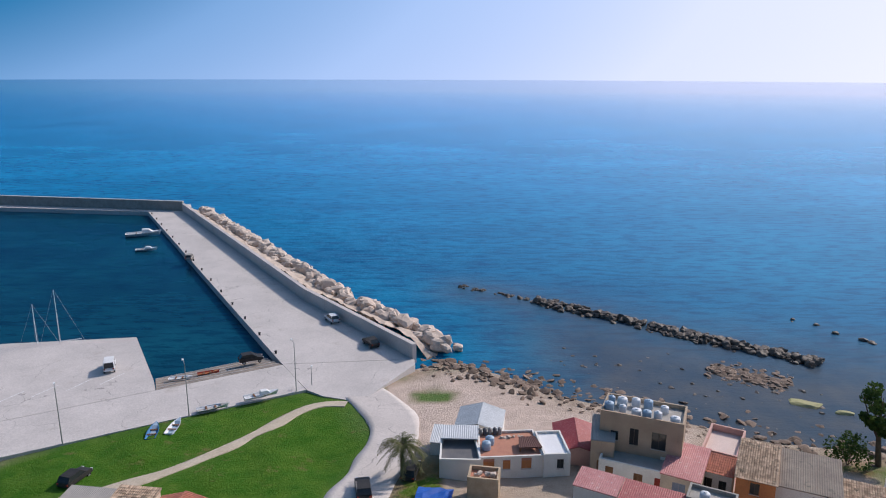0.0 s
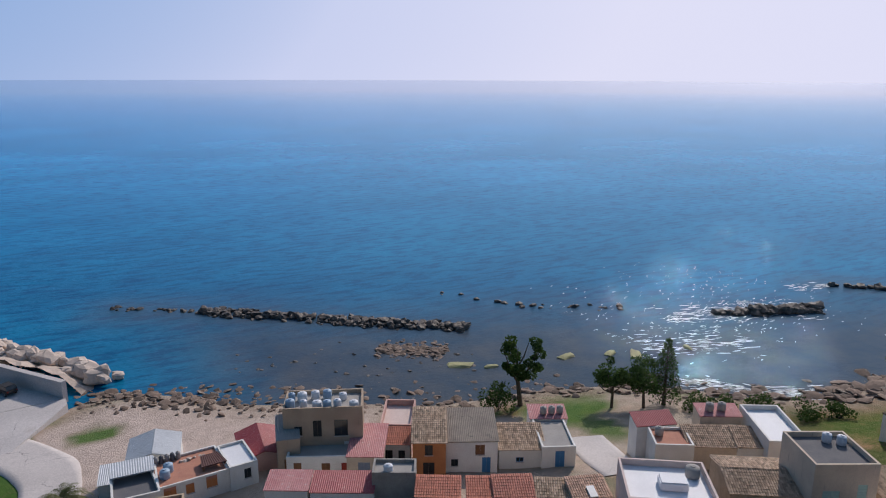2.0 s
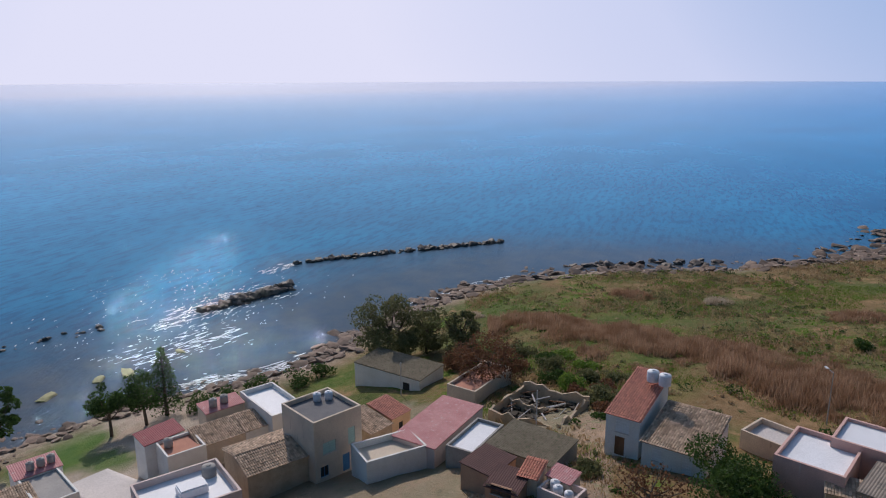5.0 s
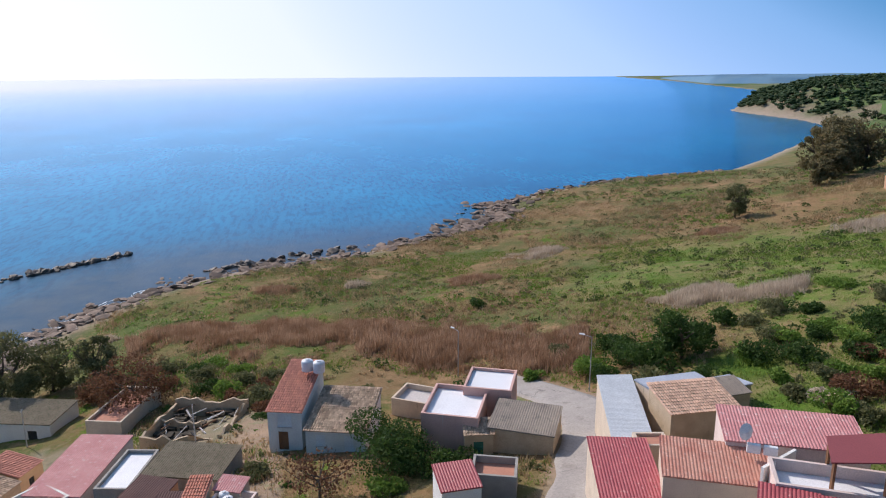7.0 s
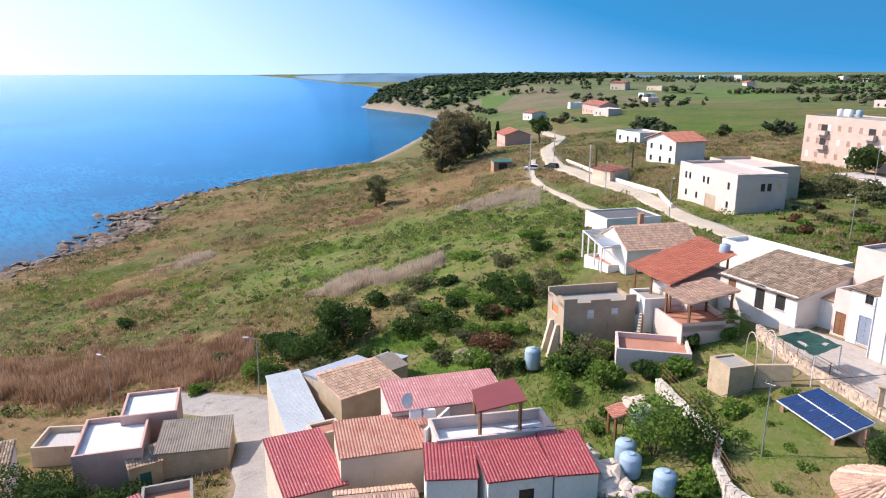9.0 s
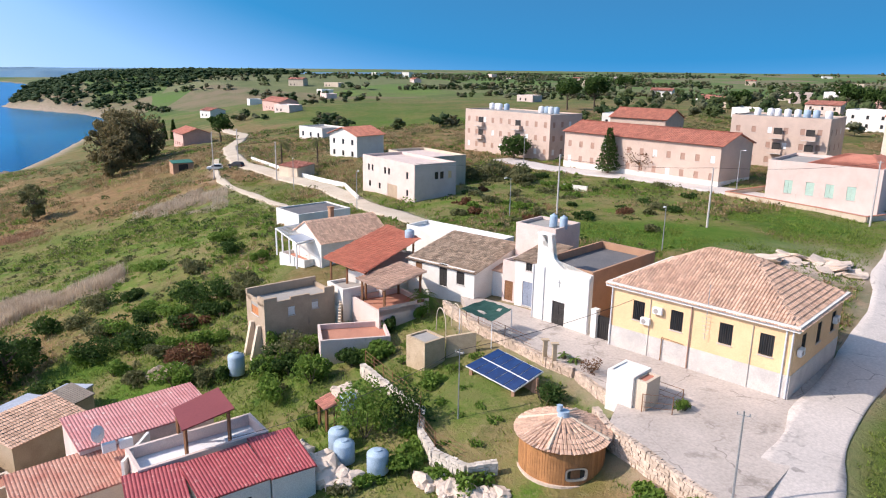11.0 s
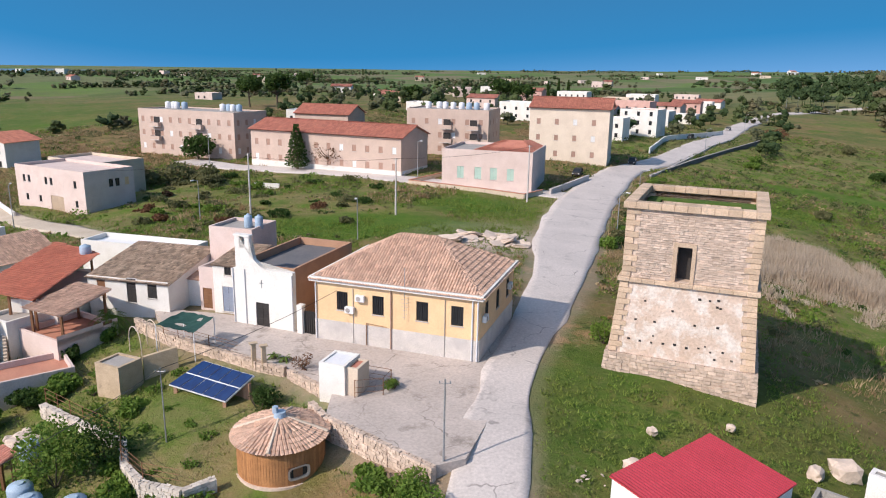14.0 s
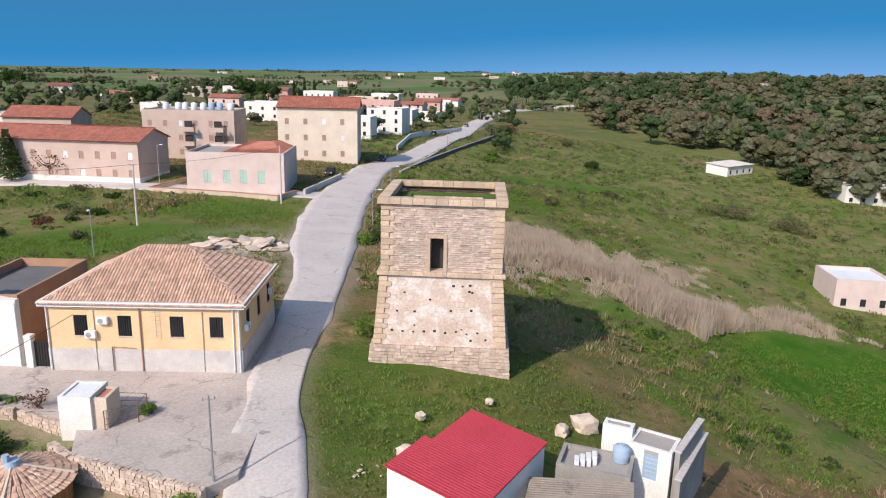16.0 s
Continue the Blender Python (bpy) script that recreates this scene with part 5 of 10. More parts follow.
    # string course and coping: dressed stones end to end
    for name, half, z0, z1, proud in (("string_stone", 4.85, 7.4, 7.74, 0.2), ("coping_stone", 4.72, 13.06, 13.55, 0.3)):
        for k in range(4):
            turn = Matrix.Rotation(k * math.pi / 2, 3, "Z")
            n = 11
            for i in range(n):
                a, b = -half - proud + (2 * half + 2 * proud) * i / n, -half - proud + (2 * half + 2 * proud) * (i + 1) / n
                bm = bmesh.new()
                jit = rnd.uniform(-0.012, 0.012)
                inner = -half + (0.6 if name == "coping_stone" else 0.1)
                if i in (0, n - 1) and k % 2 and name == "coping_stone":
                    continue
                prism(bm, [turn @ Vector(p) for p in ((a + 0.006, -half - proud + jit, z0), (b - 0.006, -half - proud + jit, z0), (b - 0.006, inner, z0), (a + 0.006, inner, z0))], (0, 0, z1 - z0 + jit))
                bmesh.ops.bevel(bm, geom=bm.edges[:], offset=0.03, segments=1, affect="EDGES")
                part(name, bm, QUOIN, ob)
    # the open top: a walk behind the parapet and the well of the broken vault
    bm = bmesh.new()
    for x0, y0, x1, y1 in ((-4.2, -4.2, 4.2, -3.1), (-4.2, 3.1, 4.2, 4.2), (-4.2, -3.1, -3.1, 3.1), (3.1, -3.1, 4.2, 3.1)):
        box(bm, x0, y0, 12.2, x1, y1, 12.6)
    part("wall_walk", bm, TURF, ob, "grass growing on the wall head")
    bm = bmesh.new()
    for k in range(4):
        turn = Matrix.Rotation(k * math.pi / 2, 3, "Z")
        for r in range(18):
            a = -3.1
            while a < 3.05:
                b = min(a + rnd.uniform(0.4, 0.9), 3.1)
                o = rnd.uniform(0, 0.05)
                bm.faces.new([bm.verts.new(turn @ Vector(p)) for p in ((b - 0.01, -3.1 + o, 7.6 + r * 0.27), (a + 0.01, -3.1 + o, 7.6 + r * 0.27), (a + 0.01, -3.1 + o, 7.85 + r * 0.27), (b - 0.01, -3.1 + o, 7.85 + r * 0.27))])
                a = b
    part("inner_wall", bm, STONEWALL, ob)
    bm = bmesh.new()
    for p0, p1 in (((wx0 - 0.28, wz0 - 0.1), (wx0, wz1)), ((wx1, wz0 - 0.1), (wx1 + 0.28, wz1)), ((wx0 - 0.28, wz1), (wx1 + 0.28, wz1 + 0.3))):
        box(bm, p0[0], -4.79, p0[1], p1[0], -4.3, p1[1])
    part("door_surround", bm, QUOIN, ob, "dressed stone frame of the doorway")
    # putlog holes: their shade as dark blocks on the wall, nothing cut
    bm = bmesh.new()
    for k in range(24):
        a, q = rnd.uniform(-4.2, 4.2), rnd.uniform(2.2, 7.0)
        if k < 9:
            a, q = -3.8 + k * 0.85, 2.9 + rnd.uniform(-0.1, 0.1)
        half = 5.28 + (4.8 - 5.28) * (q - 1.75) / 5.65
        s = rnd.uniform(0.06, 0.13)
        box(bm, a - s, -half - 0.035, q - s * 0.8, a + s, -half + 0.1, q + s * 0.8)
    part("putlog_shade_block", bm, DARKP, ob, "dark blocks painted as the shade of putlog holes in the wall")


TOWERPLASTER = surface("worn_lime_render", (0.63, 0.50, 0.415), (0.55, 0.42, 0.33), 0.45, 0.9, 0.7, 5, stain=(0.68, 0.61, 0.55), stain_at=0.47, island=0.03)
QUOIN = surface("dressed_sandstone", (0.60, 0.45, 0.325), (0.51, 0.38, 0.27), 0.9, 0.9, 0.5, 8, stain=(0.40, 0.32, 0.25), stain_at=0.56, obj=0.14)
TURF = surface("turf", (0.05, 0.12, 0.02), (0.10, 0.14, 0.03), 1.2, 0.95, 0.8, 6)
watchtower()

# ---- small builders ----
def street_lamp(x, y, h=7.0, rz=0.0, z=None, label="tall pale steel street lamp with one arm", arm=1.0):
    ob = root("street_lamp", x, y, ground(x, y) - 0.05 if z is None else z, rz, label, "street lamp", "street lamps")
    bm = bmesh.new()
    tube(bm, (0, 0, 0), (0, 0, h), 0.085, 0.05, 8)
    part("post", bm, STEEL, ob)
    bm = bmesh.new()
    tube(bm, (0, 0, h - 0.05), (arm, 0, h + 0.12), 0.04, 0.035, 6)
    part("arm", bm, STEEL, ob)
    bm = bmesh.new()
    box(bm, arm - 0.15, -0.14, h + 0.06, arm + 0.5, 0.14, h + 0.19)
    bmesh.ops.bevel(bm, geom=bm.edges[:], offset=0.04, segments=2, affect="EDGES")
    part("lamp_head", bm, WHITEP, ob)
    return ob


def pole(x, y, h, r=0.1, material=None, label="slim pale concrete utility pole", z=None):
    ob = root("utility_pole", x, y, ground(x, y) - 0.1 if z is None else z, 0, label, "utility pole")
    bm = bmesh.new()
    tube(bm, (0, 0, 0), (0, 0, h), r, r * 0.65, 8)
    part("post", bm, material or CONCRETE, ob)
    bm = bmesh.new()
    tube(bm, (-0.35, 0, h - 0.25), (0.35, 0, h - 0.25), 0.025, None, 5)
    for s in (-0.3, 0, 0.3):
        tube(bm, (s, 0, h - 0.25), (s, 0, h - 0.1), 0.035, None, 6)
    part("insulators", bm, STEEL, ob)
    return ob


def wire(a, b, sag, label="thin black overhead cable", r=0.022):
    bm = bmesh.new()
    a, b = Vector(a), Vector(b)
    pts = [a.lerp(b, k / 14) - Vector((0, 0, sag * 4 * (k / 14) * (1 - k / 14))) for k in range(15)]
    side = (b - a).cross(Vector((0, 0, 1))).normalized() * r
    rings = [[bm.verts.new(p + o) for o in (side, Vector((0, 0, r)), -side, Vector((0, 0, -r)))] for p in pts]
    for p, q in zip(rings, rings[1:]):
        for k in range(4):
            bm.faces.new((p[k], p[(k + 1) % 4], q[(k + 1) % 4], q[k]))
    tagged(part("overhead_cable", bm, DARKP, None), label, "cable")


def tank(x, y, z, r, h, material, label, group="water tanks"):
    ob = root("water_tank", x, y, z, 0, label, "water tank", group)
    bm = bmesh.new()
    rings = [(r * 0.97, 0), (r, 0.04 * h), (r, 0.36 * h), (r * 1.02, 0.4 * h), (r, 0.44 * h), (r, 0.84 * h), (r * 0.93, 0.92 * h), (r * 0.35, h)]
    loops = [[bm.verts.new((rr * math.cos(2 * math.pi * k / 18), rr * math.sin(2 * math.pi * k / 18), zz)) for k in range(18)] for rr, zz in rings]
    for a, b in zip(loops, loops[1:]):
        for k in range(18):
            bm.faces.new((a[k], a[(k + 1) % 18], b[(k + 1) % 18], b[k])).smooth = True
    bm.faces.new(loops[0][::-1])
    part("body", bm, material, ob)
    bm = bmesh.new()
    tube(bm, (0, 0, h - 0.01), (0, 0, h + 0.07), r * 0.36, r * 0.33, 14)
    part("lid", bm, material, ob)
    return ob


def slab_roof(name, label, corners, posts, cover, ribbed=True, legs=None, category="canopy", post=0.09):
    """A canopy: a covered slope over four or more posts; corners as eave left, eave right, top right, top left, in the world."""
    mid = sum((Vector(c) for c in corners), Vector()) / 4
    zb = min(p[2] for p in posts) if posts else mid.z - 2
    ob = root(name, mid.x, mid.y, zb, 0, label, category)
    off = Vector((mid.x, mid.y, zb))
    local = [Vector(c) - off for c in corners]
    bm = bmesh.new()
    slope(bm, local, 0.09)
    bmesh.ops.recalc_face_normals(bm, faces=bm.faces[:])
    deck = part("roof", bm, cover, ob)
    if ribbed:
        bm = bmesh.new()
        ribs_on(bm, local, 0.26) if ribbed is True else tiles_on(bm, local)
        tagged(part("roof_cover", bm, cover, deck), kind="stuff")
    for px_, py_, pz in posts:
        bm = bmesh.new()
        n = (local[1] - local[0]).cross(local[3] - local[0]).normalized()
        p = Vector((px_, py_, 0)) - off
        top = local[0].z - (n.x * (p.x - local[0].x) + n.y * (p.y - local[0].y)) / n.z - 0.09
        box(bm, p.x - post, p.y - post, pz - zb - 0.3, p.x + post, p.y + post, top)
        part("post", bm, legs or WOODM, ob)
    return ob


def stone_wall(name, label, line, top, thick=0.45, drop=2.4, material=None, stone=0.5, category="wall", seed=1):
    """A wall of coursed rough stones along a line; top: height above the sea, or one for each point."""
    rnd = random.Random(seed)
    tops = top if isinstance(top, (list, tuple)) else [top] * len(line)
    ob = root(name, line[0][0], line[0][1], tops[0], 0, label, category)
    o = Vector((line[0][0], line[0][1], tops[0]))
    bm, core = bmesh.new(), bmesh.new()
    for (p, tp), (q, tq) in zip(zip(line, tops), zip(line[1:], tops[1:])):
        a, b = Vector((*p, 0)), Vector((*q, 0))
        long = (b - a).length
        u = (b - a).normalized()
        n = Vector((u.y, -u.x, 0))
        def at(s, side, z):
            return a + u * s + n * side + Vector((0, 0, z)) - o
        h = thick / 2 - 0.06
        v = [core.verts.new(at(s, d, z)) for s, t in ((0, tp), (long, tq)) for d in (-h, h) for z in (t - drop, t - 0.05)]
        for f in ((0, 1, 3, 2), (4, 6, 7, 5), (0, 4, 5, 1), (2, 3, 7, 6), (1, 5, 7, 3), (0, 2, 6, 4)):
            core.faces.new([v[i] for i in f])
        rows = max(2, int(drop / (stone * 0.6)))
        for side in (-1, 1):
            for r in range(rows):
                s = 0.0
                while s < long - 0.02:
                    e = min(long, s + stone * rnd.uniform(0.6, 1.5))
                    out = thick / 2 + rnd.uniform(-0.03, 0.05)
                    zs = [(tp + (tq - tp) * w / long) for w in (s, e)]
                    z0, z1 = -drop + drop * r / rows, -drop + drop * (r + 1) / rows + rnd.uniform(-0.04, 0.03)
                    g = 0.02
                    f4 = [at(s + g, side * out, zs[0] + z0 + g), at(e - g, side * out, zs[1] + z0 + g), at(e - g, side * out * 0.97, zs[1] + z1), at(s + g, side * out * 0.97, zs[0] + z1)]
                    b4 = [at(w, side * 0.02, zz) for w, zz in ((s + g, zs[0] + z0 + g), (e - g, zs[1] + z0 + g), (e - g, zs[1] + z1), (s + g, zs[0] + z1))]
                    vv = [bm.verts.new(x_) for x_ in f4 + b4]
                    for f in ((0, 1, 2, 3), (1, 0, 4, 5), (2, 1, 5, 6), (3, 2, 6, 7), (0, 3, 7, 4)):
                        bm.faces.new([vv[i] for i in f])
                    s = e
    bmesh.ops.recalc_face_normals(bm, faces=bm.faces[:])
    part("core", core, material or STONEWALL, ob)
    tagged(part("stones", bm, material or STONEWALL, ob), kind="stuff")
    return ob


def plain_wall(name, label, line, height_, thick, material, coping=None, category="wall", base=None, lift=0.0):
    ob = root(name, line[0][0], line[0][1], 0, 0, label, category)
    o = Vector((line[0][0], line[0][1], 0))
    bm, cop = bmesh.new(), bmesh.new()
    for p, q in zip(line, line[1:]):
        a, b = Vector((*p, 0)), Vector((*q, 0))
        u = (b - a).normalized()
        n = Vector((u.y, -u.x, 0)) * thick / 2
        m = max(1, int((b - a).length / 6))
        for k in range(m):
            s, e = a.lerp(b, k / m), a.lerp(b, (k + 1) / m)
            zs, ze = [(base if base is not None else ground(w.x, w.y)) for w in (s, e)]
            for mesh_, lo0, hi0, extra in ((bm, -0.8, height_ + lift, 0), (cop, height_ + lift + 0.003, height_ + lift + 0.12, 0.06)):
                if mesh_ is cop and not coping:
                    continue
                nn = n * (1 + extra / (thick / 2))
                v = [mesh_.verts.new(w + d + Vector((0, 0, z + l)) - o) for w, z in ((s, zs), (e, ze)) for d in (-nn, nn) for l in (lo0, hi0)]
                for f in ((0, 1, 3, 2), (4, 6, 7, 5), (0, 4, 5, 1), (2, 3, 7, 6), (1, 5, 7, 3), (0, 2, 6, 4)):
                    mesh_.faces.new([v[i] for i in f])
    bmesh.ops.recalc_face_normals(bm, faces=bm.faces[:])
    part("wall", bm, material, ob)
    if coping:
        bmesh.ops.recalc_face_normals(cop, faces=cop.faces[:])
        part("coping", cop, coping, ob)
    else:
        cop.free()
    return ob


def car(label, x, y, rz, paint, z=None, long=4.1, tall=1.48, van=False):
    z = ground(x, y) + 0.16 if z is None else z
    ob = root("car", x, y, z, rz, label, "car", "parked cars")
    w, L = 0.86, long / 2
    bm = bmesh.new()
    side = [(-L, 0.32), (-L + 0.05, 0.75), (-L + 0.25, 0.92), (L - 1.15, 0.95), (L - 0.12, 0.78), (L, 0.55), (L - 0.04, 0.3)]
    prism(bm, [(a, -w, b) for a, b in side], (0, 2 * w, 0))
    bmesh.ops.recalc_face_normals(bm, faces=bm.faces[:])
    bmesh.ops.bevel(bm, geom=bm.edges[:], offset=0.06, segments=2, affect="EDGES")
    body = part("body", bm, paint, ob)
    bm = bmesh.new()
    if van:
        cab = [(-L + 0.06, 0.9), (-L + 0.12, tall + 0.25), (L - 1.5, tall + 0.25), (L - 0.85, 0.92)]
    else:
        cab = [(-L + 0.12, 0.9), (-L + 0.55, tall - 0.03), (L - 1.9, tall), (L - 1.05, 0.93)]
    inner = 0.12
    lo = [bm.verts.new((a, s * (w - 0.03), b)) for s in (-1, 1) for a, b in (cab[0], cab[3])]
    hi = [bm.verts.new((a, s * (w - 0.03 - inner), b)) for s in (-1, 1) for a, b in (cab[1], cab[2])]
    for f in ((lo[0], lo[1], hi[1], hi[0]), (lo[3], lo[2], hi[2], hi[3]), (lo[1], lo[3], hi[3], hi[1]), (lo[2], lo[0], hi[0], hi[2])):
        bm.faces.new(f)
    bmesh.ops.recalc_face_normals(bm, faces=bm.faces[:])
    part("glazing", bm, GLASS, ob, "dark car windows")
    bm = bmesh.new()
    prism(bm, [(cab[1][0] - 0.04, -w + 0.14, cab[1][1] - 0.02), (cab[2][0] + 0.06, -w + 0.14, cab[2][1] - 0.02), (cab[2][0] + 0.06, w - 0.14, cab[2][1] - 0.02), (cab[1][0] - 0.04, w - 0.14, cab[1][1] - 0.02)], (0, 0, 0.06))
    for s in (-1, 1):
        for a, b in ((cab[0], cab[1]), (cab[3], cab[2])):
            tube(bm, (a[0], s * (w - 0.04), a[1]), (b[0], s * (w - 0.15), b[1]), 0.045, None, 5)
        if van:
            box(bm, cab[0][0], s * (w - 0.1) - 0.03, 0.9, cab[3][0] - 1.2, s * (w - 0.1) + 0.03, tall + 0.2)
    part("roof", bm, paint, ob)
    for a in (-L + 0.72, L - 0.75):
        for s in (-1, 1):
            bm = bmesh.new()
            tube(bm, (a, s * (w - 0.17), 0.15), (a, s * (w + 0.01), 0.15), 0.31, None, 14)
            wheel = part("wheel", bm, RUBBER, ob)
            bm = bmesh.new()
            tube(bm, (a, s * (w - 0.02), 0.15), (a, s * (w + 0.025), 0.15), 0.18, None, 10)
            part("rim", bm, STEEL, wheel)
    for s in (-1, 1):
        bm = bmesh.new()
        box(bm, L - 0.1, s * 0.62 - 0.16, 0.58, L + 0.015, s * 0.62 + 0.16, 0.72)
        part("headlight", bm, WHITEP, ob)
        bm = bmesh.new()
        box(bm, -L - 0.015, s * 0.68 - 0.12, 0.6, -L + 0.1, s * 0.68 + 0.12, 0.8)
        part("tail_light", bm, REDP, ob)
    return ob


def boat(label, x, y, z, rz, long, hull, inside, cabin=False, mast=0.0, awning=None):
    ob = root("boat", x, y, z, rz, label, "boat", "small boats")
    n, wide = 9, long * 0.17
    bm = bmesh.new()
    rail, keel, inner = [[], []], [], [[], []]
    for k in range(n + 1):
        s = k / n
        b = wide * (1 - max(0, (s - 0.35) / 0.65) ** 2.2) * (0.86 + 0.14 * min(1, s / 0.35))
        zz = long * (0.105 + 0.06 * s * s)
        for i, sg in enumerate((-1, 1)):
            rail[i].append(bm.verts.new(((s - 0.5) * long, sg * b, zz)))
            inner[i].append(bm.verts.new(((s - 0.5) * long * 0.95, sg * b * 0.84, zz - 0.02)))
        keel.append(bm.verts.new(((s - 0.5) * long * (1 - 0.1 * s), 0, 0.02 * long * s)))
    for k in range(n):
        bm.faces.new((rail[0][k], rail[0][k + 1], keel[k + 1], keel[k])), bm.faces.new((keel[k], keel[k + 1], rail[1][k + 1], rail[1][k]))
        for i in (0, 1):
            bm.faces.new((rail[i][k], inner[i][k], inner[i][k + 1], rail[i][k + 1]))
    bm.faces.new((rail[0][0], keel[0], rail[1][0]))
    bmesh.ops.recalc_face_normals(bm, faces=bm.faces[:])
    part("hull", bm, hull, ob)
    bm = bmesh.new()
    prev = None
    for k in range(n + 1):
        s = k / n
        b = wide * 0.8 * (1 - max(0, (s - 0.35) / 0.65) ** 2.2)
        zz = long * (0.105 + 0.06 * s * s) * (0.98 if s > 0.68 else 0.5)
        cur = [bm.verts.new(((s - 0.5) * long * 0.95, sg * (b + 0.01), zz)) for sg in (-1, 1)]
        if prev:
            bm.faces.new((prev[0], cur[0], cur[1], prev[1]))
        prev = cur
    part("deck", bm, inside, ob)
    for s in (-0.2, 0.08):
        bm = bmesh.new()
        box(bm, s * long - 0.12, -wide * 0.84, long * 0.085, s * long + 0.12, wide * 0.84, long * 0.1)
        part("thwart", bm, WOODM, ob)
    if cabin:
        bm = bmesh.new()
        prism(bm, [(-0.05 * long, -wide * 0.55, 0.1 * long), (0.28 * long, -wide * 0.5, 0.12 * long), (0.16 * long, -wide * 0.45, 0.21 * long), (-0.02 * long, -wide * 0.5, 0.22 * long)], (0, wide * 1.0, 0))
        bmesh.ops.recalc_face_normals(bm, faces=bm.faces[:])
        part("cabin", bm, WHITEP, ob)
    if mast:
        bm = bmesh.new()
        tube(bm, (0.05 * long, 0, 0.1 * long), (0.05 * long, 0, mast), 0.07, 0.05, 6)
        tube(bm, (0.05 * long, 0, 0.2 * long), (-0.42 * long, 0, 0.2 * long), 0.09, 0.07, 6)
        part("mast", bm, WHITEP, ob)
        bm = bmesh.new()
        for end in ((0.49 * long, 0), (-0.49 * long, 0), (0.05 * long, wide), (0.05 * long, -wide)):
            tube(bm, (0.05 * long, 0, mast), (end[0], end[1], 0.14 * long), 0.018, None, 4)
        part("stays", bm, STEEL, ob)
    if awning:
        bm = bmesh.new()
        box(bm, -0.4 * long, -wide * 0.8, 0.24 * long, 0.05 * long, wide * 0.8, 0.255 * long)
        for a in (-0.38, 0.03):
            for b in (-0.75, 0.75):
                tube(bm, (a * long, b * wide, 0.09 * long), (a * long, b * wide, 0.24 * long), 0.02, None, 5)
        part("awning", bm, awning, ob)
    return ob


def rock_meshes(name, material, count, seed, blocky=0.0, lumpy=0.45):
    out = []
    for k in range(count):
        g = random.Random(seed + k)
        bm = bmesh.new()
        bmesh.ops.create_icosphere(bm, subdivisions=2, radius=1)
        for v in bm.verts:
            d = v.co.copy()
            if blocky:
                m = max(abs(d.x), abs(d.y), abs(d.z))
                d = d.lerp(d / m, blocky)
            d *= 1 + lumpy * (noise.noise(v.co * 1.3 + Vector((seed + k * 7, k, 0))))
            v.co = Vector((d.x * g.uniform(0.95, 1.05), d.y * g.uniform(0.95, 1.05), d.z))
        me = bpy.data.meshes.new(name)
        bm.to_mesh(me)
        bm.free()
        me.materials.append(material)
        out.append(me)
    return out


def rocks_along(name, label, meshes, line, width, count, small, big, seed, lift=0.0, piece="rock", flat=0.7, keep=300, skew=0.0):
    """A bank of boulders strewn along a line."""
    g = random.Random(seed)
    x0, y0 = line[0]
    ob = root(name, x0, y0, 0, 0, label, "rocks")
    lens = [math.dist(a, b) for a, b in zip(line, line[1:])]
    for k in range(count):
        s = g.random() * sum(lens)
        i = 0
        while s > lens[i] and i < len(lens) - 1:
            s -= lens[i]
            i += 1
        a, b = Vector(line[i]), Vector(line[i + 1])
        d = (b - a).normalized()
        off = g.gauss(0, 0.42) if width > 0 else 0
        off = max(-1, min(1, off))
        p = a + d * s + Vector((d.y, -d.x)) * (off * abs(width) / 2 + skew)
        r = g.uniform(small, big) * (1 - 0.35 * abs(off))
        o = new(piece, g.choice(meshes))
        o.parent = ob
        zz = max(ground(p.x, p.y), -0.25) + lift * (1 - abs(off)) + r * 0.18
        o.matrix_basis = Matrix.Translation((p.x - x0, p.y - y0, zz)) @ Euler((g.uniform(-0.4, 0.4), g.uniform(-0.4, 0.4), g.uniform(0, 6.28))).to_matrix().to_4x4() @ Matrix.Diagonal((r * g.uniform(0.8, 1.4), r * g.uniform(0.7, 1.1), r * flat * g.uniform(0.7, 1.2), 1))
    return ob


# ---- harbour ----
PIER_OUT = [(-4.4, 114.8), (-29.4, 147.2), (-91.8, 248.6)]
plain_wall("pier_wall", "high pale concrete wave wall along the pier", PIER_OUT, 2.6, 0.8, CONCRETE, CONCRETE, base=1.5)
plain_wall("outer_pier_wall", "concrete wave wall with a blue band", [(-92, 249), (-160, 259.5), (-320, 283)], 3.4, 0.9, GREYWALL, CONCRETE, base=1.5)
for edge, count in ((((-27, 112.2), (-104, 247)), 15),):
    for k in range(count):
        f = (k + 0.5) / count
        bx, by = edge[0][0] + (edge[1][0] - edge[0][0]) * f, edge[0][1] + (edge[1][1] - edge[0][1]) * f
        b = root("bollard", bx + 0.5, by + 0.25, 1.5, 0, "small dark iron mooring bollard", "bollard", "bollards")
        bm = bmesh.new()
        tube(bm, (0, 0, 0), (0, 0, 0.4), 0.2, 0.15, 10), tube(bm, (0, 0, 0.4), (0, 0, 0.52), 0.27, 0.24, 10)
        part("post", bm, DARKP, b)
BOULDER = rock_meshes("boulder", ROCK, 8, 40, 0.95, 0.2)
rocks_along("breakwater_mound", "bank of big pale limestone boulders outside the pier wall", BOULDER, [(1.5, 119), (-24, 152), (-88, 252)], 7.0, 300, 0.8, 1.7, 3, 1.9, "boulder", 0.8, skew=1.3)
rocks_along("breakwater_mound", "pale boulders outside the outer pier", BOULDER, [(-92, 256), (-160, 266), (-320, 290)], 6.0, 120, 0.8, 1.6, 4, 2.0, "boulder", 0.8)
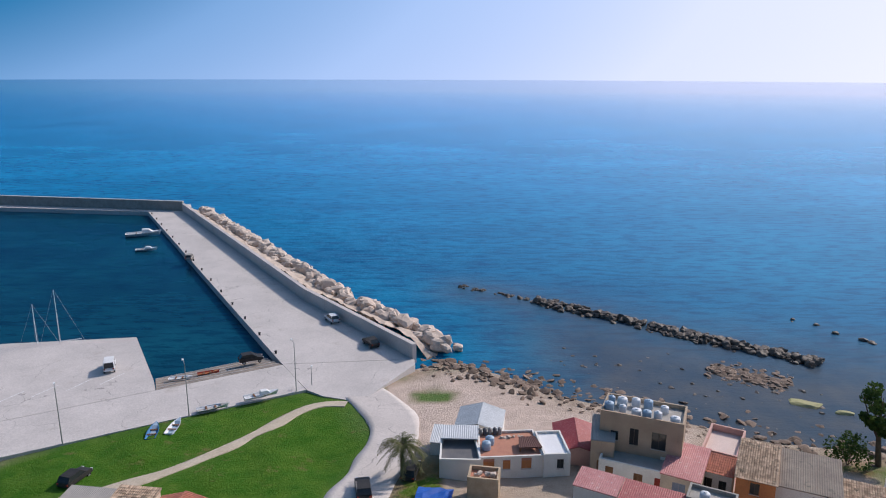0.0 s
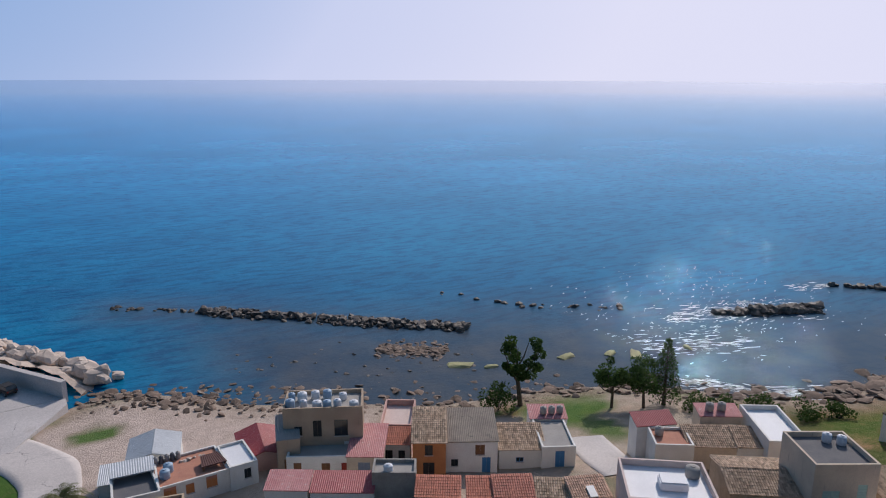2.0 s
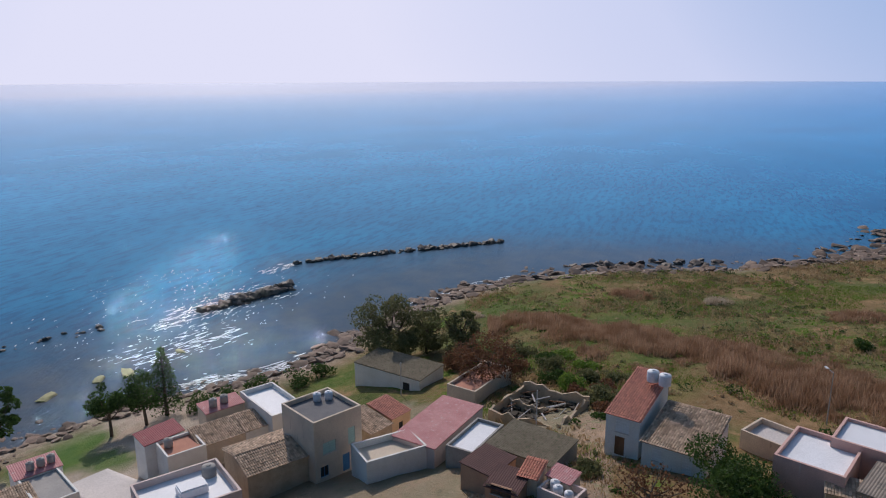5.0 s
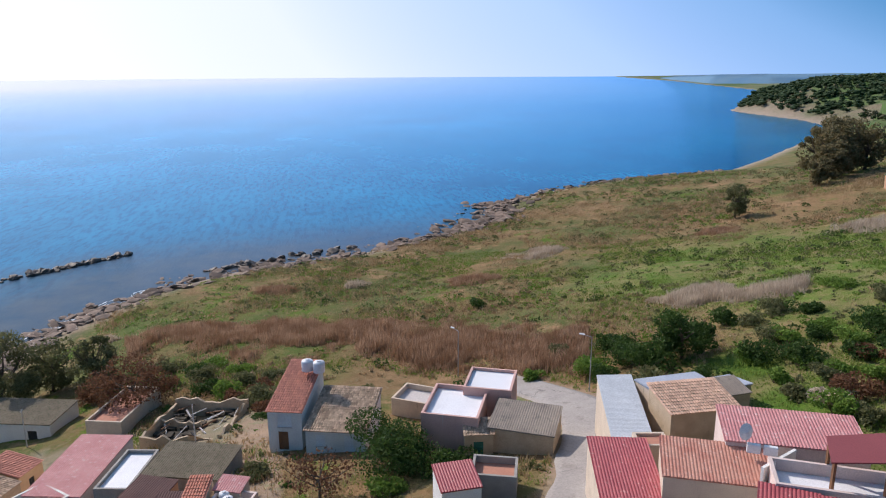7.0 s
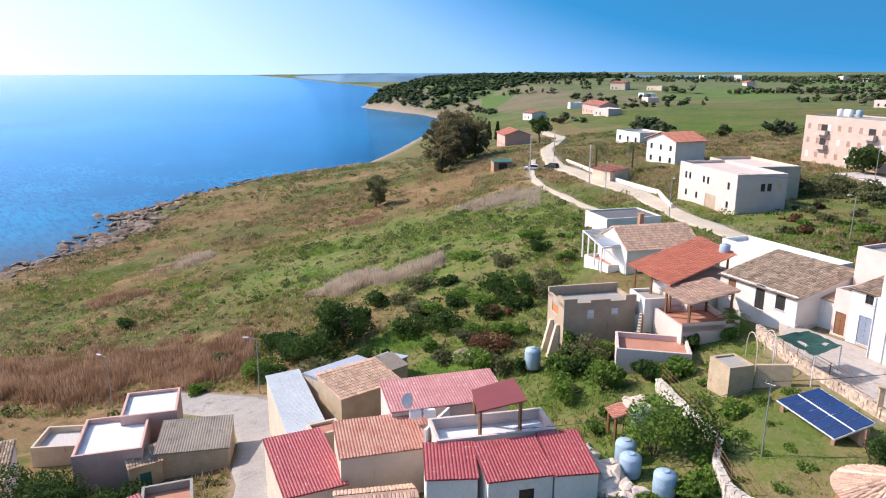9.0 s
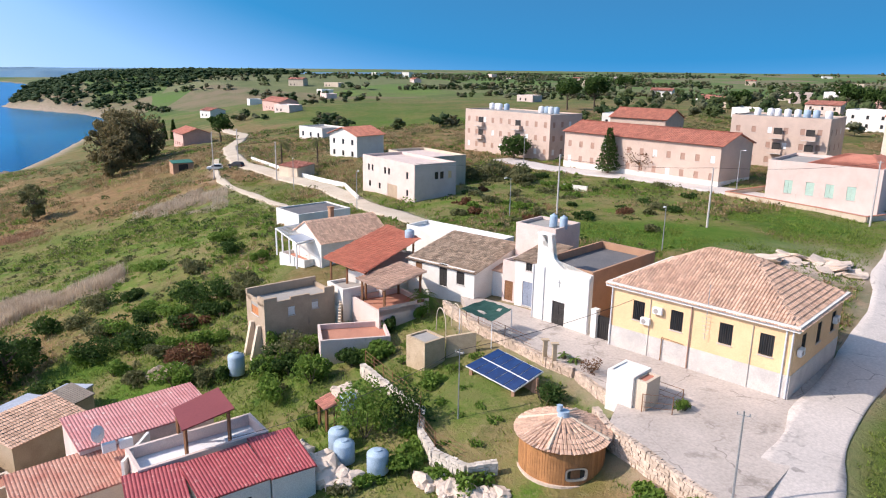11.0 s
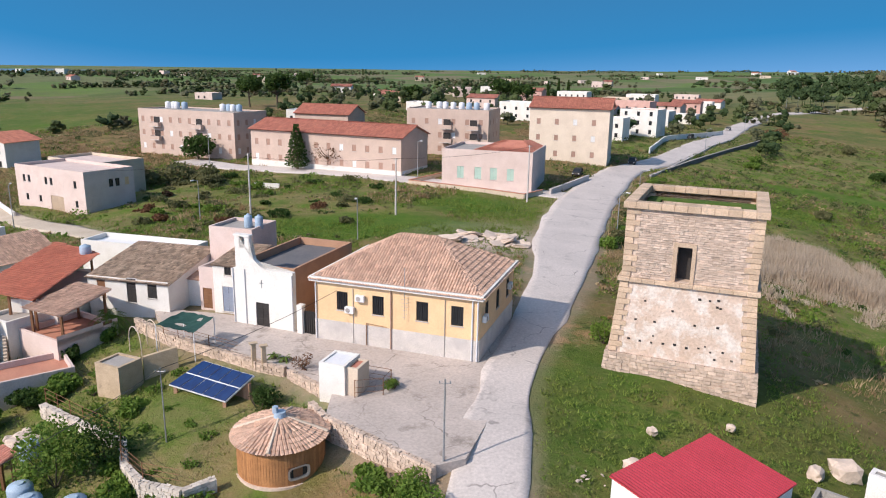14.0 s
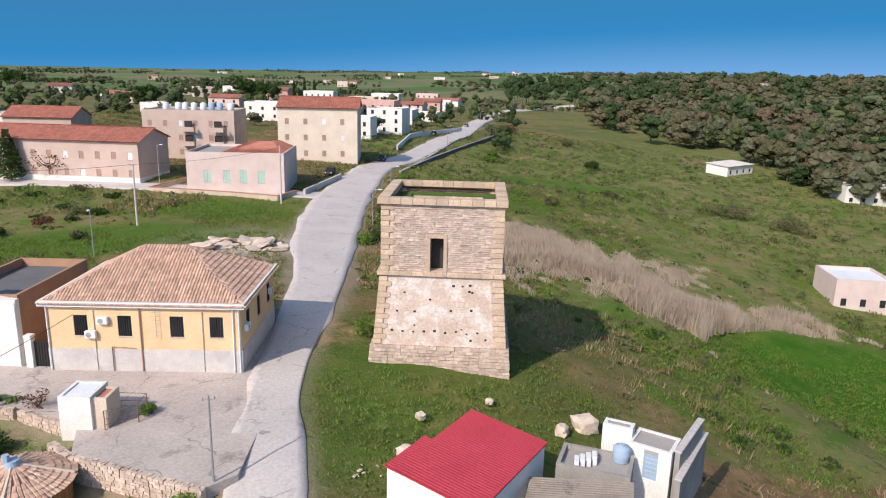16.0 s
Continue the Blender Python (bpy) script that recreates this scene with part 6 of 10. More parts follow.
# the bank that the boulders lie on, from the wall down into the sea
bank_line = [(0.6, 117.2), (-26.6, 150.0), (-90.0, 250.6)]
rows_ = []
for (ax, ay), (bx, by) in zip(bank_line, bank_line[1:]):
    n_ = int(math.dist((ax, ay), (bx, by)) / 1.2)
    ox, oy = (by - ay), -(bx - ax)
    m_ = math.hypot(ox, oy)
    for k in range(n_):
        px_, py_ = ax + (bx - ax) * k / n_, ay + (by - ay) * k / n_
        rows_.append([(px_ + ox / m_ * q, py_ + oy / m_ * q, min(1.0, 0.1 + len(rows_) / 7) * (3.4 - 0.42 * q) - 1.2 + 1.1 * (float(vnoise(px_ + q * 3, py_, 1.7)) - 0.5)) for q in (-1.6, -0.5, 0.8, 2.2, 3.6, 5.0, 6.4)])
bank = new("breakwater_bank", mesh_of("breakwater_bank", [p for r in rows_ for p in r], [(7 * k + j, 7 * k + j + 1, 7 * k + j + 8, 7 * k + j + 7) for k in range(len(rows_) - 1) for j in range(6)], ROCK))
tagged(bank, "bank of small pale rubble below the breakwater boulders", "rocks", kind="structure")
# slipway
bm = bmesh.new()
prism(bm, [(-44.5, 102.0, 1.49), (-26.9, 112.05, 1.49), (-33.2, 120.6, -0.4), (-48.4, 111.4, -0.4)], (0, 0, -1.2))
bmesh.ops.recalc_face_normals(bm, faces=bm.faces[:])
tagged(part("slipway", bm, surface("wet_slipway", (0.36, 0.30, 0.25), (0.24, 0.20, 0.17), 0.5, 0.7, 0.3, 4, stain=(0.15, 0.13, 0.1), stain_at=0.55), None), "sloping concrete slipway, dark with weed at the water", "slipway", kind="structure")
for k in range(5):
    bm = bmesh.new()
    u = Vector((19, 6.7, 0)).normalized()
    f = 0.12 + k * 0.16
    a = Vector((-44.5, 102.0, 1.52)).lerp(Vector((-48.4, 111.4, -0.36)), f)
    b = Vector((-26.9, 112.05, 1.52)).lerp(Vector((-33.2, 120.6, -0.36)), f)
    tube(bm, a, b, 0.07, None, 5)
    tagged(part("slip_rail", bm, CONCRETE, None), "pale timber rail across the slipway", "rail", "slipway rails")
for k, (lx, ly) in enumerate(((-22.4, 101.6), (-36.4, 93.6), (-50.6, 85.6))):
    street_lamp(lx, ly, 8.2, 120, 1.45, "tall slim harbour street lamp")
street_lamp(-20.4, 104.0, 3.0, 90, 1.45, "short sign post on the quay", 0.2)
for k in range(5):
    bm = bmesh.new()
    box(bm, -0.06, -2.4, 1.504, 0.06, 2.4, 1.512)
    bmesh.ops.rotate(bm, verts=bm.verts, cent=(0, 0, 0), matrix=Matrix.Rotation(radians(-24), 3, "Z"))
    bmesh.ops.translate(bm, verts=bm.verts, vec=(-70 + k * 4.2, 97 + k * 2.3, 0))
    tagged(part("parking_line", bm, WHITEP, None), "worn white parking line on the quay", "line", "parking lines")
car("white van parked on the quay", -55.3, 110.0, 112, WHITEP, 1.66, 4.4, 1.55, True)
car("pale silver car parked below the pier wall", -21.6, 133.6, 122, TANKWHITE, 1.66)
car("black car parked in the pier wall's shade", -12.6, 120.8, 122, DARKP, 1.66)
car("dark grey car parked on the pier's edge", -66.5, 181.0, 100, GREYWALL, 1.66)
car("black car parked on the lawn", -43.8, 75.7, 75, DARKP)
car("black car parked beside the palm", -3.4, 75.0, 80, DARKP)
car("black car standing on the harbour road", -8.6, 70.6, 100, DARKP)
boat("blue and white wooden rowing boat on the grass", -39.4, 88.2, ground(-39.4, 88.2) + 0.05, 100, 4.6, BLUEP, TANKBLUE)
boat("pale blue wooden rowing boat on the grass", -37.0, 89.6, ground(-37.0, 89.6) + 0.05, 88, 4.4, WHITEP, TANKBLUE)
boat("long grey rowing boat on the quay edge", -33.4, 95.2, 1.6, 24, 4.6, TANKWHITE, DECK)
boat("white motor boat on a trailer by the lawn", -27.1, 98.7, 1.9, 26, 5.2, WHITEP, TANKWHITE, True)
boat("white motor yacht moored in the basin", -92.6, 215.0, 0.0, 18, 10.5, WHITEP, TANKWHITE, True)
boat("small white boat moored in the basin", -84.2, 196.4, 0.0, 14, 6.0, WHITEP, TANKBLUE, True)
boat("sailing boat with a tall white mast", -73.5, 121.6, 0.0, 200, 6.8, WHITEP, TANKWHITE, False, 9.0)
boat("sailing boat with a tall white mast", -69.8, 122.6, 0.0, 205, 7.6, WHITEP, TANKWHITE, False, 11.5)
boat("small white motor boat with a blue awning", -79.0, 120.0, 0.0, 210, 5.4, WHITEP, TANKWHITE, True, 0, BLUEP)
boat("white dinghy on the slipway", -42.4, 107.0, 1.0, 10, 3.8, WHITEP, TANKWHITE)
boat("orange dinghy on the slipway", -38.6, 109.4, 0.9, 20, 3.6, REDP, ORANGE)
car("dark car at the head of the slipway", -32.6, 113.6, 25, DARKP, 1.45)

# ---- reefs and shore rocks ----
REEFROCK = rock_meshes("reef_rock", WETROCK, 6, 70, 0.4, 0.5)
SHOREROCK = rock_meshes("shore_rock", surface("brown_shore_rock", (0.25, 0.175, 0.13), (0.13, 0.095, 0.075), 0.5, 0.85, 0.6, 4, stain=(0.48, 0.40, 0.31), stain_at=0.56, obj=0.35), 6, 90, 0.55, 0.35)
GREENROCK = rock_meshes("weedy_rock", surface("weed_covered_rock", (0.42, 0.40, 0.19), (0.30, 0.27, 0.15), 0.7, 0.8, 0.5, 4, stain=(0.16, 0.13, 0.08), stain_at=0.58), 4, 110, 0.8, 0.4)
rocks_along("rock_reef", "long low reef of dark boulders off the shore", REEFROCK, [(22, 151), (40, 137), (67, 116)], 6.5, 300, 0.4, 1.1, 5, 0.5)
rocks_along("rock_reef", "scattered dark rocks at the reef's tip", REEFROCK, [(5, 162), (22, 151)], 4.0, 34, 0.4, 0.8, 6, 0.1)
rocks_along("rock_reef", "dark rocks of a short reef", REEFROCK, [(119, 99), (139, 91)], 3.4, 50, 0.5, 1.3, 7, 0.3)
rocks_along("rock_reef", "dark low reef in the bay", REEFROCK, [(126, 96), (141, 90.5)], 4.4, 60, 0.8, 1.5, 17, 0.8)
rocks_along("rock_reef", "thin line of dark reef rocks", REEFROCK, [(161, 101), (180, 82), (204.5, 54.5)], 3.0, 120, 0.5, 1.2, 8, 0.3)
rocks_along("rock_reef", "scattered rocks in a line off the shore", REEFROCK, [(74, 140), (86, 122), (104, 112)], 5.0, 22, 0.4, 0.9, 9, 0.1)
rocks_along("shallow_rocks", "scattered dark rocks in the shallow lagoon", REEFROCK, [(20, 118), (44, 108), (62, 101)], 22.0, 70, 0.2, 0.55, 10)
rocks_along("shallow_rocks", "patch of brown pebbles and weed in the lagoon", SHOREROCK, [(47, 114), (58, 107.5)], 11.0, 290, 0.35, 0.8, 11, 0.08, flat=0.35)
for k, (wx, wy, r) in enumerate(((57, 100.5, 2.3), (61.5, 97.5, 1.3), (76, 95, 1.8), (84, 92.5, 1.5), (88, 90, 2.0), (99, 88, 1.2))):
    o = root("flat_rock", wx, wy, 0, -30 + k * 20, "flat weed-covered yellow-green rock in the water", "rock", "flat rocks")
    q = new("rock", GREENROCK[k % 4])
    q.parent = o
    q.matrix_basis = Matrix.Diagonal((r, r * 0.5, 0.34, 1))
for line, w, n, s, b, seed, mm in (([(-3, 116), (2, 116), (12, 109.5), (20, 102)], 7.0, 200, 0.3, 0.75, 12, SHOREROCK), ([(20, 102), (36, 94), (45, 89)], 6.0, 170, 0.2, 0.6, 13, SHOREROCK),
                                   ([(45, 89), (62, 86), (77, 81), (86, 74)], 6.0, 190, 0.3, 0.8, 14, SHOREROCK), ([(86, 74), (103, 61.5), (120, 59)], 5.0, 120, 0.4, 1.0, 15, SHOREROCK),
                                   ([(103, 61.5), (112, 61), (138, 55), (152, 48.5), (166, 40)], 6.0, 220, 0.5, 1.4, 16, SHOREROCK), ([(166, 40), (180, 23), (191, -7), (212, -38)], 8.0, 280, 0.5, 1.5, 18, SHOREROCK),
                                   ([(212, -38), (232, -58), (258, -66)], 13.0, 280, 0.7, 2.0, 19, SHOREROCK), ([(258, -66), (283, -95), (308, -140), (322, -200)], 6.0, 200, 0.7, 1.6, 20, SHOREROCK)):
    rocks_along("shore_rocks", "jumbled flat brown and pale rocks along the shore", mm, line, w * 2.2, n, s * 0.6, b * 1.15, seed, 0.02, flat=0.3)

rocks_along("shallow_rocks", "flat pale slabs awash off the shore", SHOREROCK, [(128, 61), (146, 55), (160, 48)], 9.0, 70, 0.4, 1.5, 61, 0.0, flat=0.22)
rocks_along("shallow_rocks", "dark squared rocks awash off the shore", REEFROCK, [(183, 30), (192, 10), (200, -8)], 6.0, 34, 0.7, 1.9, 62, 0.15, flat=0.45)
rocks_along("shallow_rocks", "scattered stones and slabs in the shallows", SHOREROCK, [(14, 112), (30, 103), (46, 94)], 9.0, 110, 0.25, 0.9, 63, 0.0, flat=0.25)
# ---- foam where the swell breaks, and white specks painted as sun glints ----
FOAM_AND_GLINT = surface("sea_foam_and_glints", (0.86, 0.88, 0.9), (0.72, 0.78, 0.82), 1.5, 0.6, 0.2, 8)


def foam_and_glints(line, width, count, seed, size=1.0):
    g = np.random.default_rng(seed)
    bm = bmesh.new()
    for k in range(count):
        i = g.integers(0, len(line) - 1)
        a, b = Vector((*line[i], 0)), Vector((*line[i + 1], 0))
        d = (b - a).normalized()
        c = a.lerp(b, g.random()) + Vector((d.y, -d.x, 0)) * g.normal(0, width / 2)
        l, w = g.uniform(0.3, 1.8) * size, g.uniform(0.05, 0.2) * (1 + size) / 2
        n = 7
        d2 = (d + Vector((g.normal(0, 0.2), g.normal(0, 0.2), 0))).normalized()
        bm.faces.new([bm.verts.new(c + d2 * l * math.cos(2 * math.pi * j / n) + Vector((d2.y, -d2.x, 0)) * w * math.sin(2 * math.pi * j / n) * g.uniform(0.6, 1.3) + Vector((0, 0, 0.03))) for j in range(n)])
    tagged(part("surf", bm, FOAM_AND_GLINT, None), "streaks of white surf and painted sun glints on the water", "surf", kind="stuff")


foam_and_glints([(86, 77.5), (95, 69), (104, 64)], 2.5, 160, 1)
foam_and_glints([(108, 103), (122, 100), (140, 94)], 6.0, 170, 2)
foam_and_glints([(92, 92), (112, 84)], 5.0, 90, 3)
foam_and_glints([(150, 104), (161, 102)], 3.0, 40, 4)
# two fields of small white specks that imitate the sun's glitter
foam_and_glints([(96, 98), (124, 108), (150, 118)], 26.0, 260, 6, 0.3)
foam_and_glints([(88, 96), (112, 92), (138, 97)], 12.0, 200, 7, 0.4)
foam_and_glints([(140, 57), (154, 50), (168, 41)], 2.0, 90, 5)

# ---- chapel front ----
def chapel_front():
    ob = root("chapel_facade", 20.09, -58.55, 27.95, 160.7, "white chapel front with a curved gable and bell turret", "facade")
    bm = bmesh.new()
    curve = [(1.75 + 1.75 * (k / 8), 6.4 - 1.2 * math.sin(math.pi / 2 * k / 8)) for k in range(9)]
    pts = [(-0.05, 0), (2.2, 0), (2.2, 2.15), (3.55, 2.15), (3.55, 0), (6.05, 0), (6.05, 5.2)] + curve[::-1] + [(1.75, 7.9), (1.35, 7.9), (1.35, 6.9), (0.75, 6.9), (0.75, 7.9), (0.3, 7.9), (0.3, 5.1), (-0.05, 5.0)]
    prism(bm, [(a, -0.1, z) for a, z in pts], (0, 0.45, 0))
    bmesh.ops.triangulate(bm, faces=[f for f in bm.faces if len(f.verts) > 4])
    bmesh.ops.recalc_face_normals(bm, faces=bm.faces[:])
    part("front_wall", bm, WHITE, ob)
    bm = bmesh.new()
    box(bm, 0.2, -0.16, 7.903, 1.85, 0.42, 8.05), box(bm, 0.72, -0.02, 6.6, 1.38, 0.3, 6.9)
    part("turret_cap", bm, WHITE, ob)
    bm = bmesh.new()
    side = [(0.07, 0.0), (0.0, 0.0)]
    for r in range(4):
        side += [(0.0, 0.15 + r * 0.5), (-0.03, 0.17 + r * 0.5), (-0.03, 0.53 + r * 0.5), (0.0, 0.55 + r * 0.5)]
    side += [(0.0, 2.13), (0.07, 2.13)]
    for k in range(2):
        bm = bmesh.new()
        prism(bm, [(2.22 + k * 0.67, b, z) for b, z in side], (0.64, 0, 0))
        bmesh.ops.recalc_face_normals(bm, faces=bm.faces[:])
        part("door_leaf", bm, DARKP, ob, "dark panelled door leaf")
    bm = bmesh.new()
    box(bm, 2.86, -0.135, 3.5, 2.92, -0.1, 4.2), box(bm, 2.68, -0.135, 3.9, 3.1, -0.1, 3.96)
    part("cross", bm, STEEL, ob, "thin iron cross on the wall")
    for a in (-0.02, 1.2, 5.98):
        bm = bmesh.new()
        tube(bm, (a, -0.17, 0), (a, -0.17, 5.0), 0.05, None, 6)
        part("downpipe", bm, WHITEP, ob)


chapel_front()
plain_wall("gate_wall", "white gate pillars beside the chapel", [(14.0, -56.4), (13.5, -56.2)], 2.4, 0.5, WHITE, WHITE, base=27.95)
gate = root("yard_gate", 12.75, -56.05, 27.95, 162, "dark iron yard gate between chapel and house", "gate")
bm = bmesh.new()
box(bm, -0.85, -0.03, 0, 0.85, 0.03, 2.0)
part("gate_panel", bm, DARKP, gate)
for k in range(9):
    bm = bmesh.new()
    tube(bm, (-0.8 + k * 0.2, -0.06, 0), (-0.8 + k * 0.2, -0.06, 2.15), 0.025, None, 5)
    part("gate_bar", bm, DARKP, gate)
house("beige roof room with a water heater behind the chapel", 22.3, -68.5, 165, 4.8, 4.6, 34.4, PALEPINK, ("flat", 0.3, DECK), base=27.9)
house("long low white house with a patched flat roof", 36.0, -75.8, 167, 13.6, 4.0, 30.3, WHITE, ("flat", 0.5, WHITEDECK), base=27.6)
for k, (tx, ty, tz) in enumerate(((21.6, -68.0, 34.4), (20.4, -67.6, 34.4))):
    tank(tx, ty, tz, 0.4, 1.3, TANKBLUE, "pale blue plastic water tank on a roof")

# ---- details of the ochre building ----
def ochre_details():
    ob = root("wall_fittings", 3.9, -58.4, 28.0, 163, "pipes, cables and air conditioners on the ochre wall", "fittings")
    D = 10.9 / 2
    W = 14.2 / 2
    bm = bmesh.new()
    box(bm, -W - 0.36, -D - 0.36, 5.02, W + 0.36, -D - 0.1, 5.42), box(bm, W + 0.1, -D - 0.1, 5.02, W + 0.36, D + 0.3, 5.42), box(bm, -W - 0.36, -D - 0.1, 5.02, -W - 0.1, D + 0.3, 5.42)
    part("cornice", bm, WHITE, ob, "white cornice under the eaves")
    for a in (-W + 0.12, -0.25, W - 0.12, W - 0.55):
        bm = bmesh.new()
        tube(bm, (a, -D - 0.1, 0), (a, -D - 0.1, 5.1), 0.06, None, 7)
        part("downpipe", bm, SHUTTER if abs(a) < 1 else TANKWHITE, ob)
    for a in (-3.6, 4.3):
        bm = bmesh.new()
        tube(bm, (a, -D - 0.05, 0), (a, -D - 0.05, 4.7), 0.03, None, 5)
        part("cable_duct", bm, DECK, ob)
    for x0, y0, z0, face in ((-4.25, -D - 0.35, 2.6, 0), (-3.3, -D - 0.35, 3.7, 0), (W + 0.05, -D + 0.6, 3.0, 1), (W + 0.05, D - 2.4, 3.4, 1)):
        bm = bmesh.new()
        if face:
            box(bm, x0, y0, z0, x0 + 0.32, y0 + 0.8, z0 + 0.55)
        else:
            box(bm, x0, y0, z0, x0 + 0.8, y0 + 0.32, z0 + 0.55)
        bmesh.ops.bevel(bm, geom=bm.edges[:], offset=0.03, segments=1, affect="EDGES")
        ac = part("air_conditioner", bm, WHITEP, ob)
        bm = bmesh.new()
        if face:
            tube(bm, (x0 + 0.3, y0 + 0.3, z0 + 0.27), (x0 + 0.335, y0 + 0.3, z0 + 0.27), 0.2, None, 14)
        else:
            tube(bm, (x0 + 0.3, y0 + 0.02, z0 + 0.27), (x0 + 0.3, y0 - 0.015, z0 + 0.27), 0.2, None, 14)
        part("fan_grille", bm, DECK, ac)
    bm = bmesh.new()
    tube(bm, (1.0, -D - 0.3, 4.6), (1.0, -D - 0.3, 7.0), 0.03, None, 5)
    for k in range(7):
        tube(bm, (0.8 - 0.03 * k, -D - 0.3, 2.9 + k * 0.3), (1.2 + 0.03 * k, -D - 0.3, 2.9 + k * 0.3), 0.015, None, 4)
    tube(bm, (1.0, -D - 0.3, 2.7), (1.0, -D - 0.3, 4.8), 0.02, None, 4)
    part("aerial", bm, STEEL, ob, "old television aerial")
    bm = bmesh.new()
    tube(bm, (-2.4, -D - 0.12, 0), (-2.4, -D - 0.12, 1.9), 0.04, None, 6), tube(bm, (-2.4, -D - 0.12, 1.9), (-0.6, -D - 0.12, 1.8), 0.02, None, 5)
    part("conduit", bm, WOODM, ob)


ochre_details()

# ---- square, garden and round hut ----
stone_wall("square_wall", "pale rubble retaining wall along the square's edge", [(29, -58.2), (24.5, -54.6), (15.6, -49.6), (13.2, -48.6)], 28.15, 0.4, 2.6, None, 0.34, seed=2)
stone_wall("square_wall", "pale rubble parapet along the lower edge of the square", [(10.2, -43.6), (8.8, -41.6), (6.7, -40.1), (4.2, -38.1), (1.4, -35.9)], 28.0, 0.42, 4.0, None, 0.32, seed=3)
stone_wall("garden_wall", "whitewashed rubble garden retaining wall", [(30.5, -46.0), (26, -43.2), (22.1, -41.0), (20.8, -38.4), (18.8, -36.6), (16.2, -36.0), (14.6, -37.2)], [25.9, 26.0, 26.1, 26.0, 25.9, 25.9, 26.0], 0.45, 3.2,
           surface("whitewashed_rubble", (0.66, 0.60, 0.53), (0.54, 0.47, 0.40), 0.8, 0.9, 0.6, 4, stain=(0.4, 0.34, 0.28), island=0.15), 0.36, seed=4)
stone_wall("flower_bed_wall", "low stone kerb round a planted bed", [(12.9, -48.3), (9.6, -45.4)], 28.2, 0.3, 1.2, None, 0.4, seed=5)


def fence(label, line, tops, h=1.1):
    ob = root("fence", line[0][0], line[0][1], tops[0], 0, label, "fence")
    o = Vector((line[0][0], line[0][1], tops[0]))
    for (p, tp), (q, tq) in zip(zip(line, tops), zip(line[1:], tops[1:])):
        a, b = Vector((*p, tp)) - o, Vector((*q, tq)) - o
        n = max(1, int((b - a).length / 1.6))
        for k in range(n):
            s = a.lerp(b, k / n)
            bm = bmesh.new()
            tube(bm, s, s + Vector((0, 0, h)), 0.035, None, 5)
            part("post", bm, WOODM, ob)
        bm = bmesh.new()
        for z in (0.35, 0.72, h - 0.03):
            tube(bm, a + Vector((0, 0, z)), b + Vector((0, 0, z)), 0.02, None, 4)
        part("rail", bm, WOODM, ob)
    return ob


fence("rusty iron fence along the garden wall", [(30.3, -46.2), (26, -43.4), (22.3, -41.2), (21.0, -38.6), (18.9, -36.9), (16.4, -36.3)], [25.9, 26.0, 26.1, 26.0, 25.9, 25.9])
# solar roof over a small shelter
def solar():
    bl, br, fr, fl = Vector((19.15, -48.09, 28.7)), Vector((14.69, -45.78, 28.7)), Vector((16.38, -44.35, 27.3)), Vector((21.37, -46.75, 27.3))
    o = Vector((18.0, -46.2, 26.3))
    ob = root("solar_shelter", *o, 0, "brick shelter roofed with blue solar panels", "solar panels")
    bm = bmesh.new()
    slope(bm, [p - o for p in (fl, fr, br, bl)], 0.12)
    bmesh.ops.recalc_face_normals(bm, faces=bm.faces[:])
    part("roof", bm, TANKWHITE, ob)
    panel = surface("solar_cell", (0.008, 0.02, 0.085), (0.012, 0.035, 0.12), 1.2, 0.15, 0, 9, spec=0.6)
    n = (fr - fl).cross(bl - fl).normalized()
    for r in range(2):
        for k in range(5):
            def at(u, v):
                return fl.lerp(fr, u).lerp(bl.lerp(br, u), v) - o + n * 0.02
            u0, u1, v0, v1 = k / 5 + 0.008, (k + 1) / 5 - 0.008, r / 2 + 0.02, (r + 1) / 2 - 0.02
            bm = bmesh.new()
            prism(bm, [at(u0, v0), at(u1, v0), at(u1, v1), at(u0, v1)], n * 0.05)
            bmesh.ops.recalc_face_normals(bm, faces=bm.faces[:])
            part("solar_panel", bm, panel, ob)
    bm = bmesh.new()
    for a, b in ((bl.lerp(br, 0.06), fl.lerp(fr, 0.06)), (bl.lerp(br, 0.94), fl.lerp(fr, 0.94))):
        for f in (0.2, 0.9):
            p = a.lerp(b, f) - o
            box(bm, p.x - 0.12, p.y - 0.12, -0.8, p.x + 0.12, p.y + 0.12, p.z - 0.12)
    part("pillar", bm, BRICKWALL, ob)
    bm = bmesh.new()
    w0, w1 = bl.lerp(fl, 0.12) - o, br.lerp(fr, 0.12) - o
    prism(bm, [(w0.x, w0.y, -0.8), (w1.x, w1.y, -0.8), (w1.x, w1.y, 1.9), (w0.x, w0.y, 1.9)], Vector((0.1, 0.18, 0)))
    bmesh.ops.recalc_face_normals(bm, faces=bm.faces[:])
    part("back_wall", bm, BRICKWALL, ob)


solar()


